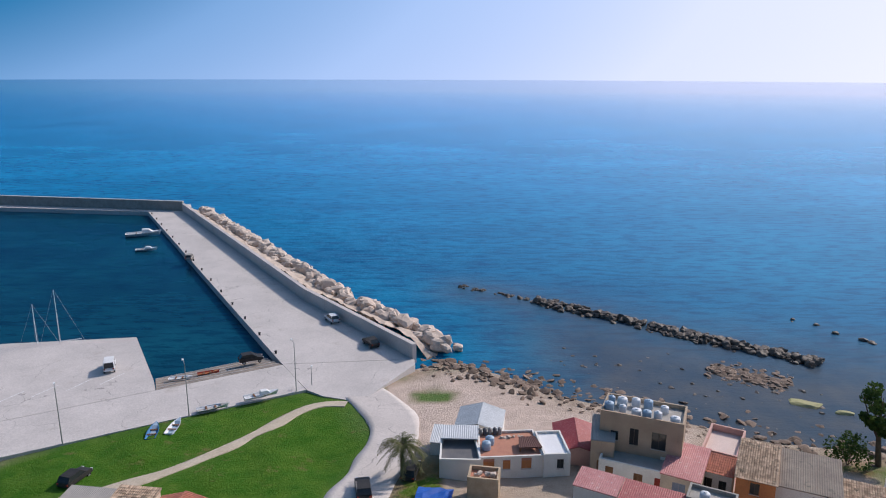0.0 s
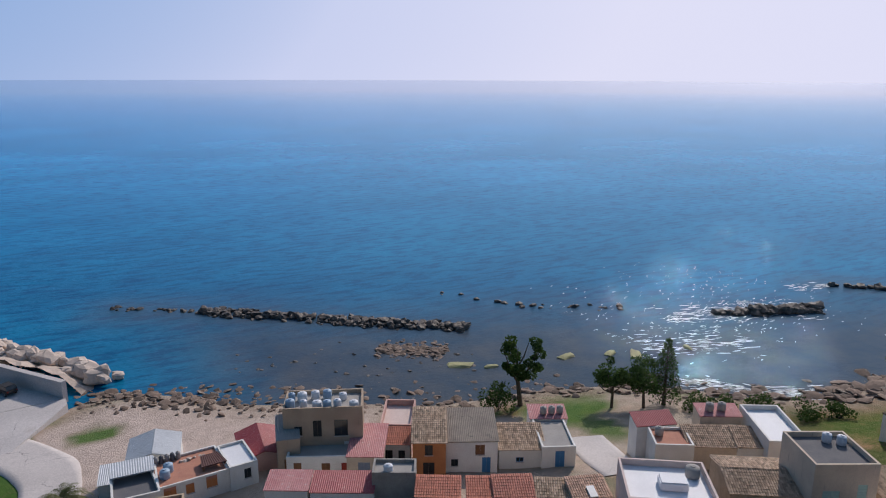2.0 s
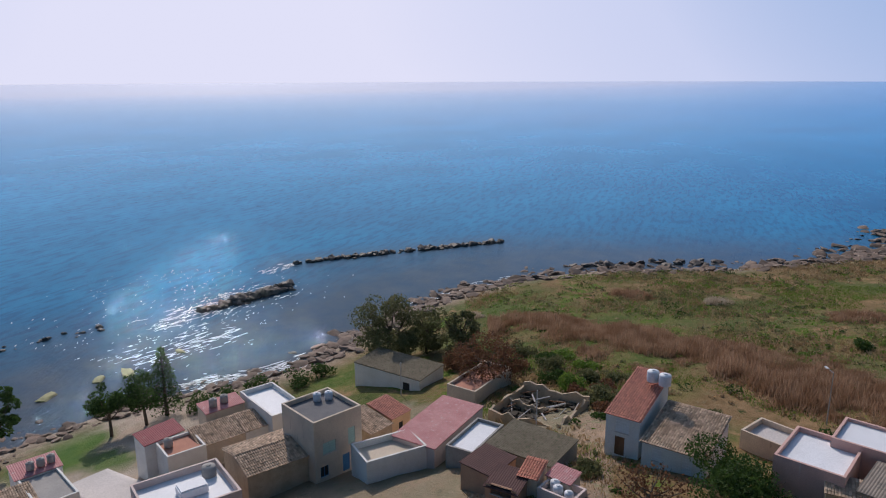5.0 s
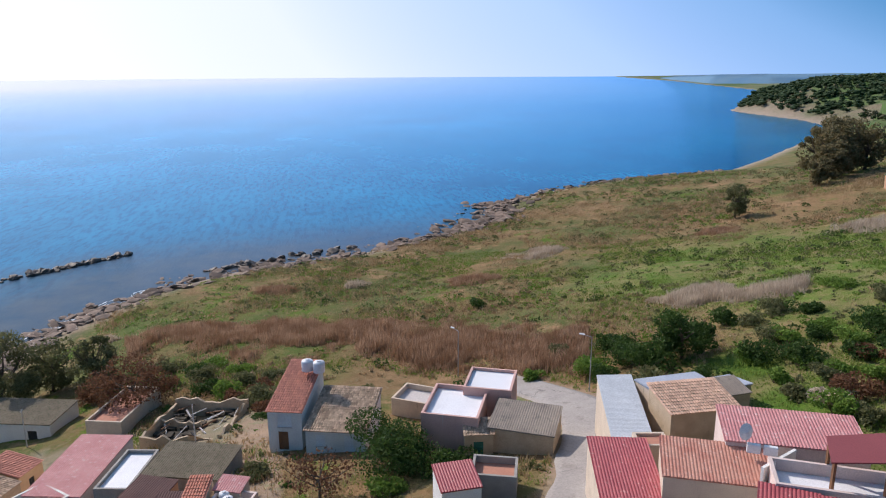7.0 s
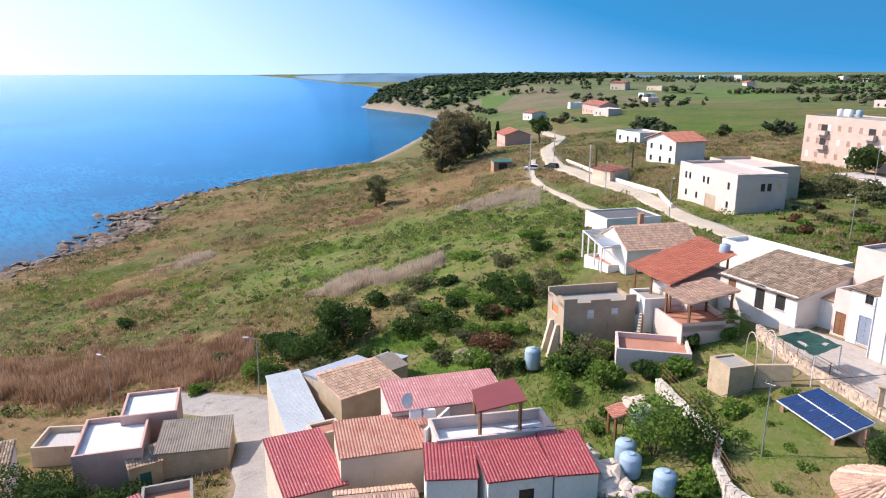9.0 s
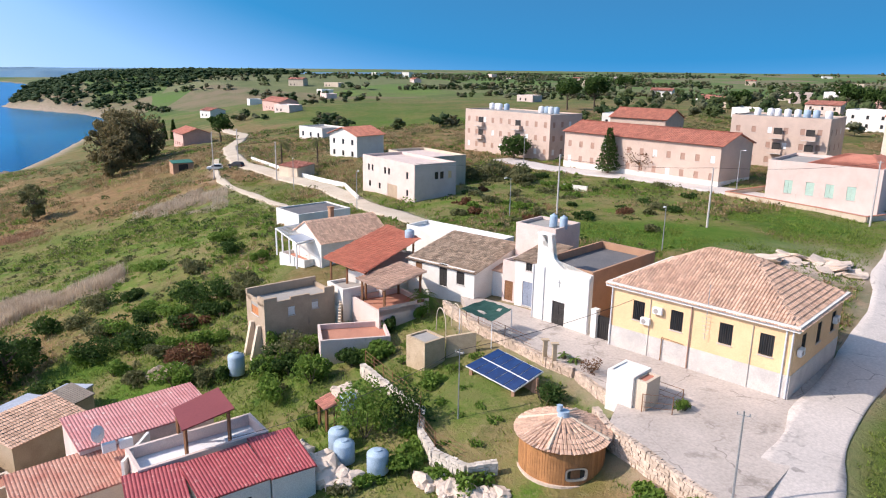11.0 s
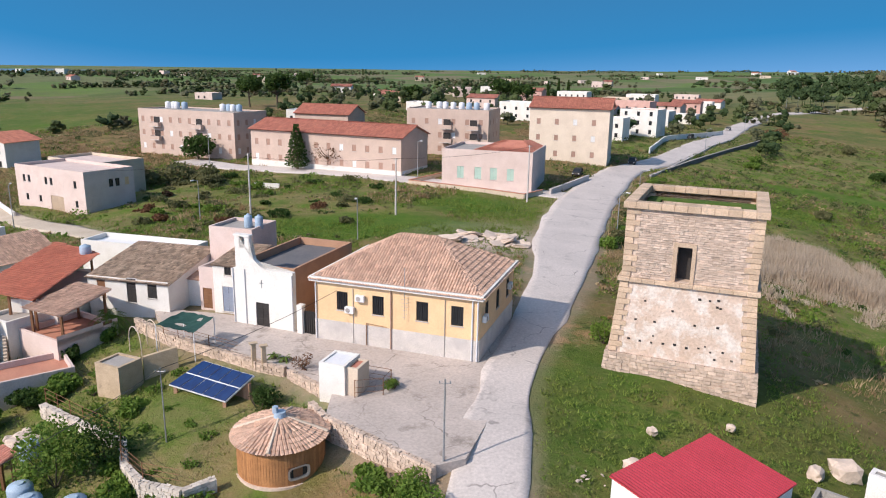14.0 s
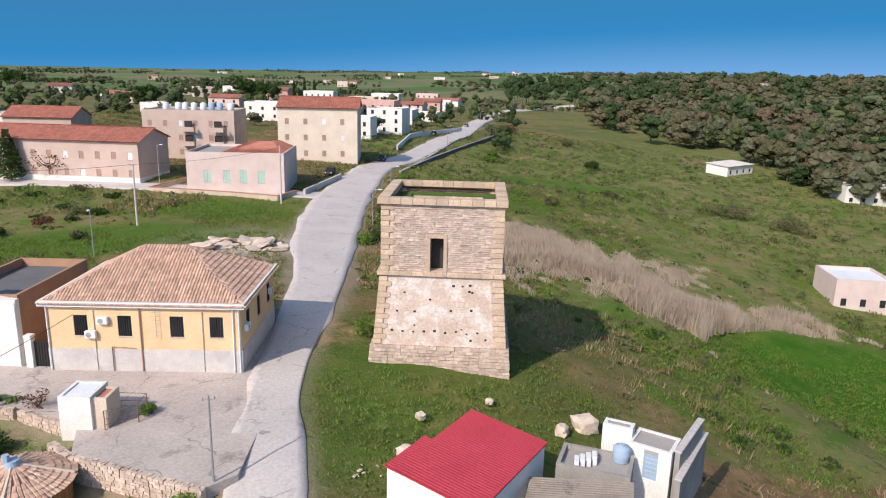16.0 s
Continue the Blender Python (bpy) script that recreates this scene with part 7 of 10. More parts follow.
def round_hut():
    x, y, z = 11.3, -39.9, 25.1
    FOOT.append((x, y, 0, 6.4, 6.4))
    ob = root("round_hut", x, y, z, 0, "round timber-clad hut with a conical tiled roof", "hut")
    r, h, n = 2.75, 2.75, 96
    front = math.atan2(36.0 - 39.3 + 39.3 * 0 + 3, -1.2)
    bm = bmesh.new()
    tube(bm, (0, 0, -1.2), (0, 0, 0.35), r + 0.18, r + 0.12, 40)
    part("stone_base", bm, STONEWALL, ob)
    slat = surface("weathered_orange_wood", (0.46, 0.22, 0.09), (0.36, 0.17, 0.07), 1.5, 0.75, 0.3, 14, stain=(0.24, 0.13, 0.07), obj=0.18)
    for k in range(n):
        a0, a1 = 2 * math.pi * k / n, 2 * math.pi * (k + 0.9) / n
        am = math.degrees((a0 + a1) / 2)
        bm = bmesh.new()
        lo = 0.3
        if 114 < am < 139:
            spans = ((0.3, 0.7), (1.55, h))
        else:
            spans = ((lo, h),)
        for z0, z1 in spans:
            v = [bm.verts.new((rr * math.cos(a), rr * math.sin(a), zz)) for rr in (r - 0.05, r) for a in (a0, a1) for zz in (z0, z1)]
            for f in ((4, 5, 7, 6), (0, 4, 6, 2), (1, 3, 7, 5), (0, 1, 5, 4), (2, 6, 7, 3)):
                bm.faces.new([v[i] for i in f])
        bmesh.ops.recalc_face_normals(bm, faces=bm.faces[:])
        part("slat", bm, slat, ob)
    bm = bmesh.new()
    tube(bm, (0, 0, 0.2), (0, 0, h), r - 0.07, None, 48)
    part("inner_wall", bm, WOODM, ob)
    bm = bmesh.new()
    am = radians(126.5)
    c = Vector((math.cos(am), math.sin(am), 0))
    sd = Vector((-c.y, c.x, 0))
    pts = []
    for k in range(20):
        a = 2 * math.pi * k / 20
        ca, sa = math.cos(a), math.sin(a)
        pts.append((0.72 * math.copysign(abs(ca) ** 0.5, ca), 0.45 * math.copysign(abs(sa) ** 0.5, sa)))
    ring = [c * (r + 0.06) + sd * a + Vector((0, 0, 1.12 + b)) for a, b in pts]
    ring2 = [c * (r + 0.06) + sd * a * 0.82 + Vector((0, 0, 1.12 + b * 0.76)) for a, b in pts]
    va, vb = [bm.verts.new(p) for p in ring], [bm.verts.new(p) for p in ring2]
    vc = [bm.verts.new(p - c * 0.2) for p in ring2]
    for k in range(20):
        j = (k + 1) % 20
        bm.faces.new((va[k], va[j], vb[j], vb[k])), bm.faces.new((vb[k], vb[j], vc[j], vc[k]))
    bmesh.ops.recalc_face_normals(bm, faces=bm.faces[:])
    win = part("window", bm, CREAM, ob, "rounded window frame")
    bm = bmesh.new()
    bm.faces.new([bm.verts.new(p - c * 0.15) for p in ring2])
    part("pane", bm, GLASS, win)
    # conical roof: eight tiled fields between pale hips
    top, R = 3.72, 2.98
    bm, bh = bmesh.new(), bmesh.new()
    under = bmesh.new()
    m = 24
    for k in range(m):
        a0, a1 = 2 * math.pi * k / m, 2 * math.pi * (k + 1) / m
        e0, e1, tp = Vector((R * math.cos(a0), R * math.sin(a0), h - 0.12)), Vector((R * math.cos(a1), R * math.sin(a1), h - 0.12)), Vector((0, 0, top))
        under.faces.new([under.verts.new(p - Vector((0, 0, 0.03))) for p in (e0, e1, tp)])
        tiles_on(bm, [e0, e1, tp + (e1 - e0) * 0.02, tp - (e1 - e0) * 0.02], 0.23, 0.4)
        if k % 6 == 0:
            tube(bh, e0 + Vector((0, 0, 0.1)), tp + Vector((0, 0, 0.06)), 0.12, 0.08, 6)
    roof = part("roof", under, PALETILE, ob)
    tagged(part("roof_tiles", bm, PALETILE, roof), kind="stuff")
    part("hip_ridge", bh, CREAM, roof)
    bm = bmesh.new()
    tube(bm, (0, 0, top - 0.25), (0, 0, top + 0.25), 0.42, 0.36, 16), tube(bm, (0.25, 0.1, top + 0.2), (0.25, 0.1, top + 0.62), 0.2, 0.2, 6)
    part("vent", bm, TANKBLUE, ob, "pale metal vent at the roof's top")


round_hut()
# white cabin on the square
house("small white utility cabin on the square", 8.6, -46.0, 162, 2.0, 2.4, 30.1, WHITE, ("flat", 0.06, WHITEDECK), base=27.9)
house("small cabin annex with a red lid", 7.3, -45.5, 162, 1.0, 1.8, 29.9, CREAM, ("flat", 0.1, REDTILE), base=27.9)
fence("thin wire fence round the cabin", [(7.3, -44.4), (5.4, -44.9), (5.0, -46.4), (6.8, -47.0)], [27.95] * 4, 1.3)
for k, (qx, qy) in enumerate(((15.9, -49.7), (15.0, -49.3))):
    b = root("gate_pillar", qx, qy, 27.6, 30, "slim stone gate pillar with a slab on top", "pillar", "gate pillars")
    bm = bmesh.new()
    box(bm, -0.16, -0.16, 0, 0.16, 0.16, 1.9), box(bm, -0.3, -0.22, 1.903, 0.3, 0.22, 2.0)
    part("pillar", bm, TUFA, b)
# green netting over steel hoops
def net_shelter():
    ob = root("net_shelter", 22.2, -52.4, 27.6, 0, "torn green shade net over white steel hoops", "shelter")
    g = random.Random(8)
    cs = [Vector(p) - Vector((22.2, -52.4, 27.6)) for p in ((24.1, -51.3, 30.2), (20.7, -50.3, 30.0), (20.2, -53.4, 30.2), (23.0, -54.0, 30.4))]
    bm = bmesh.new()
    n = 8
    grid = [[bm.verts.new(cs[0].lerp(cs[1], i / n).lerp(cs[3].lerp(cs[2], i / n), j / n) + Vector((0, 0, -0.35 * math.sin(math.pi * i / n) * math.sin(math.pi * j / n) + g.uniform(-0.06, 0.06)))) for i in range(n + 1)] for j in range(n + 1)]
    for j in range(n):
        for i in range(n):
            if (i, j) not in ((2, 3), (3, 3), (5, 6)):
                bm.faces.new((grid[j][i], grid[j][i + 1], grid[j + 1][i + 1], grid[j + 1][i]))
    part("net", bm, surface("dark_shade_net", (0.018, 0.06, 0.05), (0.03, 0.085, 0.07), 1, 0.8, 0.2), ob)
    for c in cs:
        bm = bmesh.new()
        tube(bm, (c.x, c.y, 0), c, 0.04, None, 6)
        part("post", bm, WHITEP, ob)
    for o in (Vector((3.6, 1.2, 0)), Vector((2.9, -0.4, 0))):
        bm = bmesh.new()
        for k in range(10):
            a, b = math.pi * k / 10, math.pi * (k + 1) / 10
            d = Vector((0.75, -0.65, 0))
            tube(bm, o + d * (1.1 * math.cos(a)) + Vector((0, 0, 2.4 * math.sin(a) ** 0.5 if a > 0 else 0)), o + d * (1.1 * math.cos(b)) + Vector((0, 0, 2.4 * abs(math.sin(b)) ** 0.5)), 0.04, None, 5)
        part("hoop", bm, CREAM, ob)


net_shelter()
fence("white steel railing at the square's edge", [(25.0, -54.6), (20.2, -52.0), (17.4, -50.6)], [28.2] * 3, 1.0)
house("small beige garden store", 25.8, -48.4, 158, 2.4, 2.2, 28.3, TUFA, ("flat", 0.1, DECK))
plain_wall("garden_party_wall", "beige garden wall with an arched gap", [(24.4, -49.4), (22.2, -50.6)], 1.8, 0.3, TUFA)

# ---- terraces, canopies and patios ----
slab_roof("terrace_canopy", "tan tiled canopy on dark posts over a terrace", [(37.0, -54.9, 30.0), (32.7, -53.0, 30.0), (31.2, -58.6, 30.6), (35.2, -60.3, 30.6)], [(36.5, -55.2, 27.0), (33.0, -53.6, 27.0), (31.7, -58.2, 27.0), (35.0, -59.6, 27.0)], PALETILE, "tile")
slab_roof("large_canopy", "large terracotta canopy on wooden posts", [(43.3, -58.1, 30.5), (36.4, -55.4, 30.5), (36.9, -67.7, 31.4), (43.6, -71.7, 31.4)], [(42.8, -58.8, 27.0), (39.8, -57.4, 27.0), (36.9, -56.4, 27.0), (37.3, -66.8, 27.0)], surface("orange_clay_tile", (0.70, 0.26, 0.16), (0.62, 0.21, 0.13), 0.6, 0.8, 0.2, 9, island=0.12), "tile")
def pergola():
    """White posts and beams carrying spaced slats, the nearer half glazed."""
    fl, fr, br, bl = Vector((53.0, -66.0, 29.0)), Vector((51.4, -70.6, 29.0)), Vector((58.2, -74.6, 29.4)), Vector((59.6, -70.0, 29.4))
    o = Vector((55.2, -70.2, 26.3))
    ob = root("pergola", *o, 0, "white timber pergola with spaced slats over a veranda", "pergola")
    for a, b in ((fl, fr), (fr, br), (br, bl), (bl, fl)):
        bm = bmesh.new()
        tube(bm, a - o, b - o, 0.09, None, 4)
        part("beam", bm, WHITEP, ob)
    for k in range(1, 14):
        bm = bmesh.new()
        tube(bm, fl.lerp(bl, k / 14) - o + Vector((0, 0, 0.1)), fr.lerp(br, k / 14) - o + Vector((0, 0, 0.1)), 0.07, None, 4)
        part("slat", bm, WHITEP, ob)
    for a, b in ((fl, bl), (fr, br)):
        for f in (0.03, 0.35, 0.68, 0.98):
            p = a.lerp(b, f) - o
            bm = bmesh.new()
            box(bm, p.x - 0.08, p.y - 0.08, -0.4, p.x + 0.08, p.y + 0.08, p.z)
            part("post", bm, WHITEP, ob)
    bm = bmesh.new()
    prism(bm, [fl - o + Vector((0, 0, 0.2)), fr - o + Vector((0, 0, 0.2)), fr.lerp(br, 0.4) - o + Vector((0, 0, 0.2)), fl.lerp(bl, 0.4) - o + Vector((0, 0, 0.2))], (0, 0, 0.03))
    bmesh.ops.recalc_face_normals(bm, faces=bm.faces[:])
    part("glazing", bm, BLUESHEET, ob, "dull blue-grey glazing sheet")


pergola()
for tx, ty, w_, d_ in ((54.8, -70.8, 1.6, 0.8), (56.2, -72.2, 0.6, 0.6), (53.9, -69.4, 0.5, 0.5), (53.5, -71.2, 0.5, 0.5)):
    t_ = root("garden_table" if w_ > 1 else "garden_chair", tx, ty, 26.28, -108, "dark wooden garden table on the veranda" if w_ > 1 else "dark wooden garden chair on the veranda", "table" if w_ > 1 else "chair")
    h_ = 0.74 if w_ > 1 else 0.45
    bm = bmesh.new()
    box(bm, -w_ / 2, -d_ / 2, h_ - 0.05, w_ / 2, d_ / 2, h_)
    part("tabletop" if w_ > 1 else "seat", bm, WOODM, t_)
    for sx in (-1, 1):
        for sy in (-1, 1):
            bm = bmesh.new()
            box(bm, sx * (w_ / 2 - 0.06) - 0.03, sy * (d_ / 2 - 0.06) - 0.03, 0, sx * (w_ / 2 - 0.06) + 0.03, sy * (d_ / 2 - 0.06) + 0.03, h_ - 0.053)
            part("leg", bm, WOODM, t_)
tank(38.3, -67.7, 31.2, 0.55, 1.0, TANKBLUE, "pale blue water tank beside the large canopy")
bm = bmesh.new()
box(bm, -0.3, -0.3, -1.2, 0.3, 0.3, 0.7), box(bm, -0.4, -0.4, 0.703, 0.4, 0.4, 0.82)
ch = part("chimney", bm, BRICKWALL, None)
ch.matrix_basis = pose(57.0, -78.6, 30.3, 0, 0, -108)
tagged(ch, "brown brick chimney with a slab cap", "chimney")
house("terracotta-floored veranda with low white walls", 54.6, -70.6, -108, 5.6, 5.6, 26.3, WHITE, ("flat", 0.4, TERRACOTTA))
house("pink-washed terrace block below the canopy", 34.2, -56.6, -118, 5.6, 5.4, 27.4, PALEPINK, ("flat", 0.5, TERRACOTTA), [("f", 4.2, 0.2, 0.9, 1.8, "door", WOODM)])
house("sunken patio with low pink walls and terracotta floor", 34.3, -50.3, -140, 6.2, 4.2, 26.2, PALEPINK, ("flat", 0.5, TERRACOTTA))
house("white roof room on the upper terrace", 39.0, -57.2, -118, 4.0, 3.4, 28.4, WHITE, ("flat", 0.3, DECK))
house("white wall block under the large canopy", 38.0, -63.0, -92, 10.0, 4.4, 29.4, WHITE, ("flat", 0.2, DECK))
plain_wall("stair_wall", "plain stepped white garden wall", [(40.5, -54.8), (37.6, -55.8), (36.4, -58.0)], 1.6, 0.25, WHITE)
for k in range(9):
    bm = bmesh.new()
    box(bm, -0.45, -0.14, -2.5, 0.45, 0.14, 0)
    st = part("stair_step", bm, CREAM, None)
    st.matrix_basis = pose(37.7 + k * 0.16, -52.9 - k * 0.26, 25.9 + k * 0.19, 0, 0, -58)
    tagged(st, "pale stone step of an outdoor stair", "step", "outdoor stair steps")


def buttress(x, y, rz):
    bm = bmesh.new()
    prism(bm, [(-0.22, -1.5, -1.5), (-0.22, 0, -1.5), (-0.22, 0, 3.4), (-0.22, -0.3, 3.4)], (0.44, 0, 0))
    bmesh.ops.recalc_face_normals(bm, faces=bm.faces[:])
    o = part("buttress", bm, CREAM, None)
    o.matrix_basis = pose(x, y, 22.6, 0, 0, rz)
    tagged(o, "sloping pale concrete buttress", "buttress", "buttresses")


for bx, by in ((43.7, -48.5), (45.1, -49.15)):
    buttress(bx, by, 154.5)
tank(43.4, -44.8, 22.6, 0.75, 2.0, TANKBLUE, "large grey-blue cistern beside the propped house")
for tx, ty, tz in ((26.2, -36.4, 24.1), (24.9, -35.2, 24.1), (22.0, -34.8, 24.4)):
    tank(tx, ty, tz, 0.72, 1.5, TANKBLUE, "round pale blue cistern on the slope", "cisterns")
tank(28.6, -41.2, 24.4, 0.7, 1.2, TANKBLUE, "old blue cistern among garden junk")
rocks_along("rock_outcrop", "pale rocky outcrop on the slope", BOULDER, [(29.0, -34.4), (25.5, -33.6), (23.0, -33.4)], 3.0, 46, 0.4, 0.9, 21, 0.4)
rocks_along("rock_outcrop", "pale rocks and rubble below the garden wall", BOULDER, [(19.0, -35.0), (15.5, -34.8), (13.5, -36.0)], 2.0, 44, 0.3, 0.6, 22, 0.1)
rocks_along("garden_junk", "heap of pale stones and scrap in the garden", BOULDER, [(31.4, -43.0), (28.6, -42.0)], 2.4, 36, 0.2, 0.5, 23, 0.1)
rocks_along("bare_rock", "flat bare pale rock beside the road", BOULDER, [(2, -90), (-5, -94), (-7, -88)], 5.0, 40, 0.5, 1.6, 24, -0.25, flat=0.22)
rocks_along("roadside_stones", "small pale stones at the road verge", BOULDER, [(-6.6, -36.5), (-10.5, -36.8), (-13.0, -38.5)], 1.6, 26, 0.06, 0.16, 25, 0.0, flat=0.4)
for k, (sx, sy, r) in enumerate(((-25.0, -41.6, 0.9), (-22.6, -40.6, 0.55), (-12.5, -42.0, 0.35), (-18.2, -43.6, 0.3), (-10.4, -38.2, 0.5), (-22.2, -37.0, 0.8))):
    o = root("boulder", sx, sy, ground(sx, sy) + r * 0.25, k * 50, "pale angular boulder in the grass", "boulder", "boulders")
    q = new("rock", BOULDER[k])
    q.parent = o
    q.matrix_basis = Matrix.Diagonal((r, r * 0.8, r * 0.8, 1))

slab_roof("roof_panel", "white sheet canopy over a sunken roof terrace", [(0.2, 77.4, 6.9), (4.7, 77.2, 6.9), (4.9, 80.2, 7.1), (0.3, 80.4, 7.1)], [(0.4, 77.6, 6.0), (4.5, 77.4, 6.0), (4.7, 80.0, 6.0), (0.5, 80.2, 6.0)], WHITESHEET, True, STEEL)
slab_roof("roof_mat", "brown reed matting shade on a roof", [(9.4, 75.2, 6.9), (12.2, 75.4, 6.9), (11.6, 77.6, 7.1), (9.6, 77.4, 7.1)], [(9.6, 75.4, 6.3), (12.0, 75.6, 6.3), (11.4, 77.4, 6.3), (9.8, 77.2, 6.3)], BROWNFELT, True)
for k in range(5):
    tank(5.0 + k * 0.62, 79.4 + 0.05 * k, 6.28, 0.26, 0.9, DARKDECK if k % 2 else DECK, "dark gas bottle standing on a roof", "gas bottles")
for tx, ty in ((5.6, 76.0), (6.1, 77.2)):
    tank(tx, ty, 6.28, 0.55, 1.0, TANKBLUE, "grey-blue water tank on the terracotta roof")
rocks_along("roof_junk", "heap of dark junk and timber on a roof", BOULDER, [(7.6, 78.6), (11.0, 79.2)], 1.2, 24, 0.15, 0.35, 27, 3.3)
rocks_along("rubble_heap", "brown rubble in the ruined block", BOULDER, [(3.8, 69.0), (6.2, 68.8)], 1.4, 26, 0.15, 0.4, 28, 3.0)
bm = bmesh.new()
rr_ = random.Random(7)
grid = [[bm.verts.new((i * 0.8, j * 0.7, rr_.uniform(0, 0.25) + 0.5)) for i in range(6)] for j in range(5)]
for j in range(4):
    for i_ in range(5):
        bm.faces.new((grid[j][i_], grid[j][i_ + 1], grid[j + 1][i_ + 1], grid[j + 1][i_]))
tp = part("tarpaulin", bm, surface("blue_tarpaulin", (0.02, 0.10, 0.42), (0.03, 0.13, 0.5), 1.0, 0.5, 0.1), None)
tp.matrix_basis = pose(-2.8, 67.2, ground(-1, 68) + 0.2, 0, 0, -10)
tagged(tp, "crumpled bright blue tarpaulin over a heap", "tarpaulin")
house("low house with a grey ribbed roof near the lawn", -36.5, 64.0, -8, 6.0, 5.0, 6.6, CREAM, ("sf", 0.5, DECK, 0.1, SH))
house("low house with an old tiled roof near the lawn", -31.4, 62.6, -8, 4.4, 5.0, 7.4, CREAM, ("sf", 0.6, OLDTILE, 0.1))
house("low house with a red tiled roof near the lawn", -26.4, 62.0, -8, 5.0, 5.0, 7.2, WHITE, ("gy", 0.7, REDTILE, 0.1))

# ---- roof clutter of the lower village ----
for tx, ty, tz, r, h, mat in ((69.9, 1.4, 19.3, 0.62, 1.2, TANKWHITE), (70.5, 2.6, 19.3, 0.62, 1.2, TANKWHITE), (55.4, 9.6, 14.4, 0.45, 0.9, TANKWHITE), (54.6, 9.2, 14.4, 0.45, 0.9, TANKWHITE), (54.2, 8.2, 14.4, 0.4, 0.8, TANKWHITE),
                              (66.2, 54.6, 9.9, 0.5, 1.0, DECK), (67.6, 54.0, 9.9, 0.5, 1.0, DECK), (58.0, 54.6, 8.7, 0.5, 1.0, DECK), (50.0, 66.6, 7.9, 0.42, 0.9, DECK), (51.0, 66.2, 7.9, 0.42, 0.9, DECK), (52.0, 65.8, 7.9, 0.42, 0.9, DECK),
                              (50.2, 42.6, 12.0, 0.7, 1.1, DECK), (26.2, 61.4, 9.0, 0.5, 1.0, TANKWHITE), (62.4, 37.4, 15.2, 0.45, 0.9, TANKWHITE), (63.2, 36.4, 15.2, 0.45, 0.9, TANKWHITE)):
    tank(tx, ty, tz - 0.02, r, h, mat, "pale plastic water tank on a roof" if mat is TANKWHITE else "grey fibre-cement water tank on a roof")
rnd = random.Random(5)
for k in range(11):
    a, b = -4.0 + (k % 6) * 1.5 + rnd.uniform(-0.3, 0.3), -1.4 + (k // 6) * 2.2 + rnd.uniform(-0.3, 0.3)
    c, s_ = math.cos(radians(-23)), math.sin(radians(-23))
    tank(24.3 + a * c - b * s_, 76.4 + a * s_ + b * c, 10.98, rnd.uniform(0.42, 0.6), rnd.uniform(0.8, 1.15), TANKWHITE if k % 3 else TANKBLUE, "white plastic water tank on the unfinished house")
bm = bmesh.new()
box(bm, -1.3, -0.9, 0, 1.3, 0.9, 0.9)
bmesh.ops.bevel(bm, geom=bm.edges[:], offset=0.12, segments=2, affect="EDGES")
ob = part("roof_box", bm, WHITEDECK, None)
ob.matrix_basis = pose(47.2, 42.2, 11.97, 0, 0, -34)
tagged(ob, "white-painted roof light box on a flat roof", "roof box")
bm = bmesh.new()
box(bm, -0.4, -0.8, 0, 0.4, 0.8, 0.12)
ob = part("skylight", bm, WHITEP, None)
ob.matrix_basis = pose(42.8, 48.4, 9.18, 9, 0, -20)
tagged(ob, "white framed skylight in a tiled roof", "skylight")


DARKRUBBLE = surface("dark_brown_rubble", (0.05, 0.042, 0.034), (0.10, 0.082, 0.06), 0.9, 0.95, 0.3)


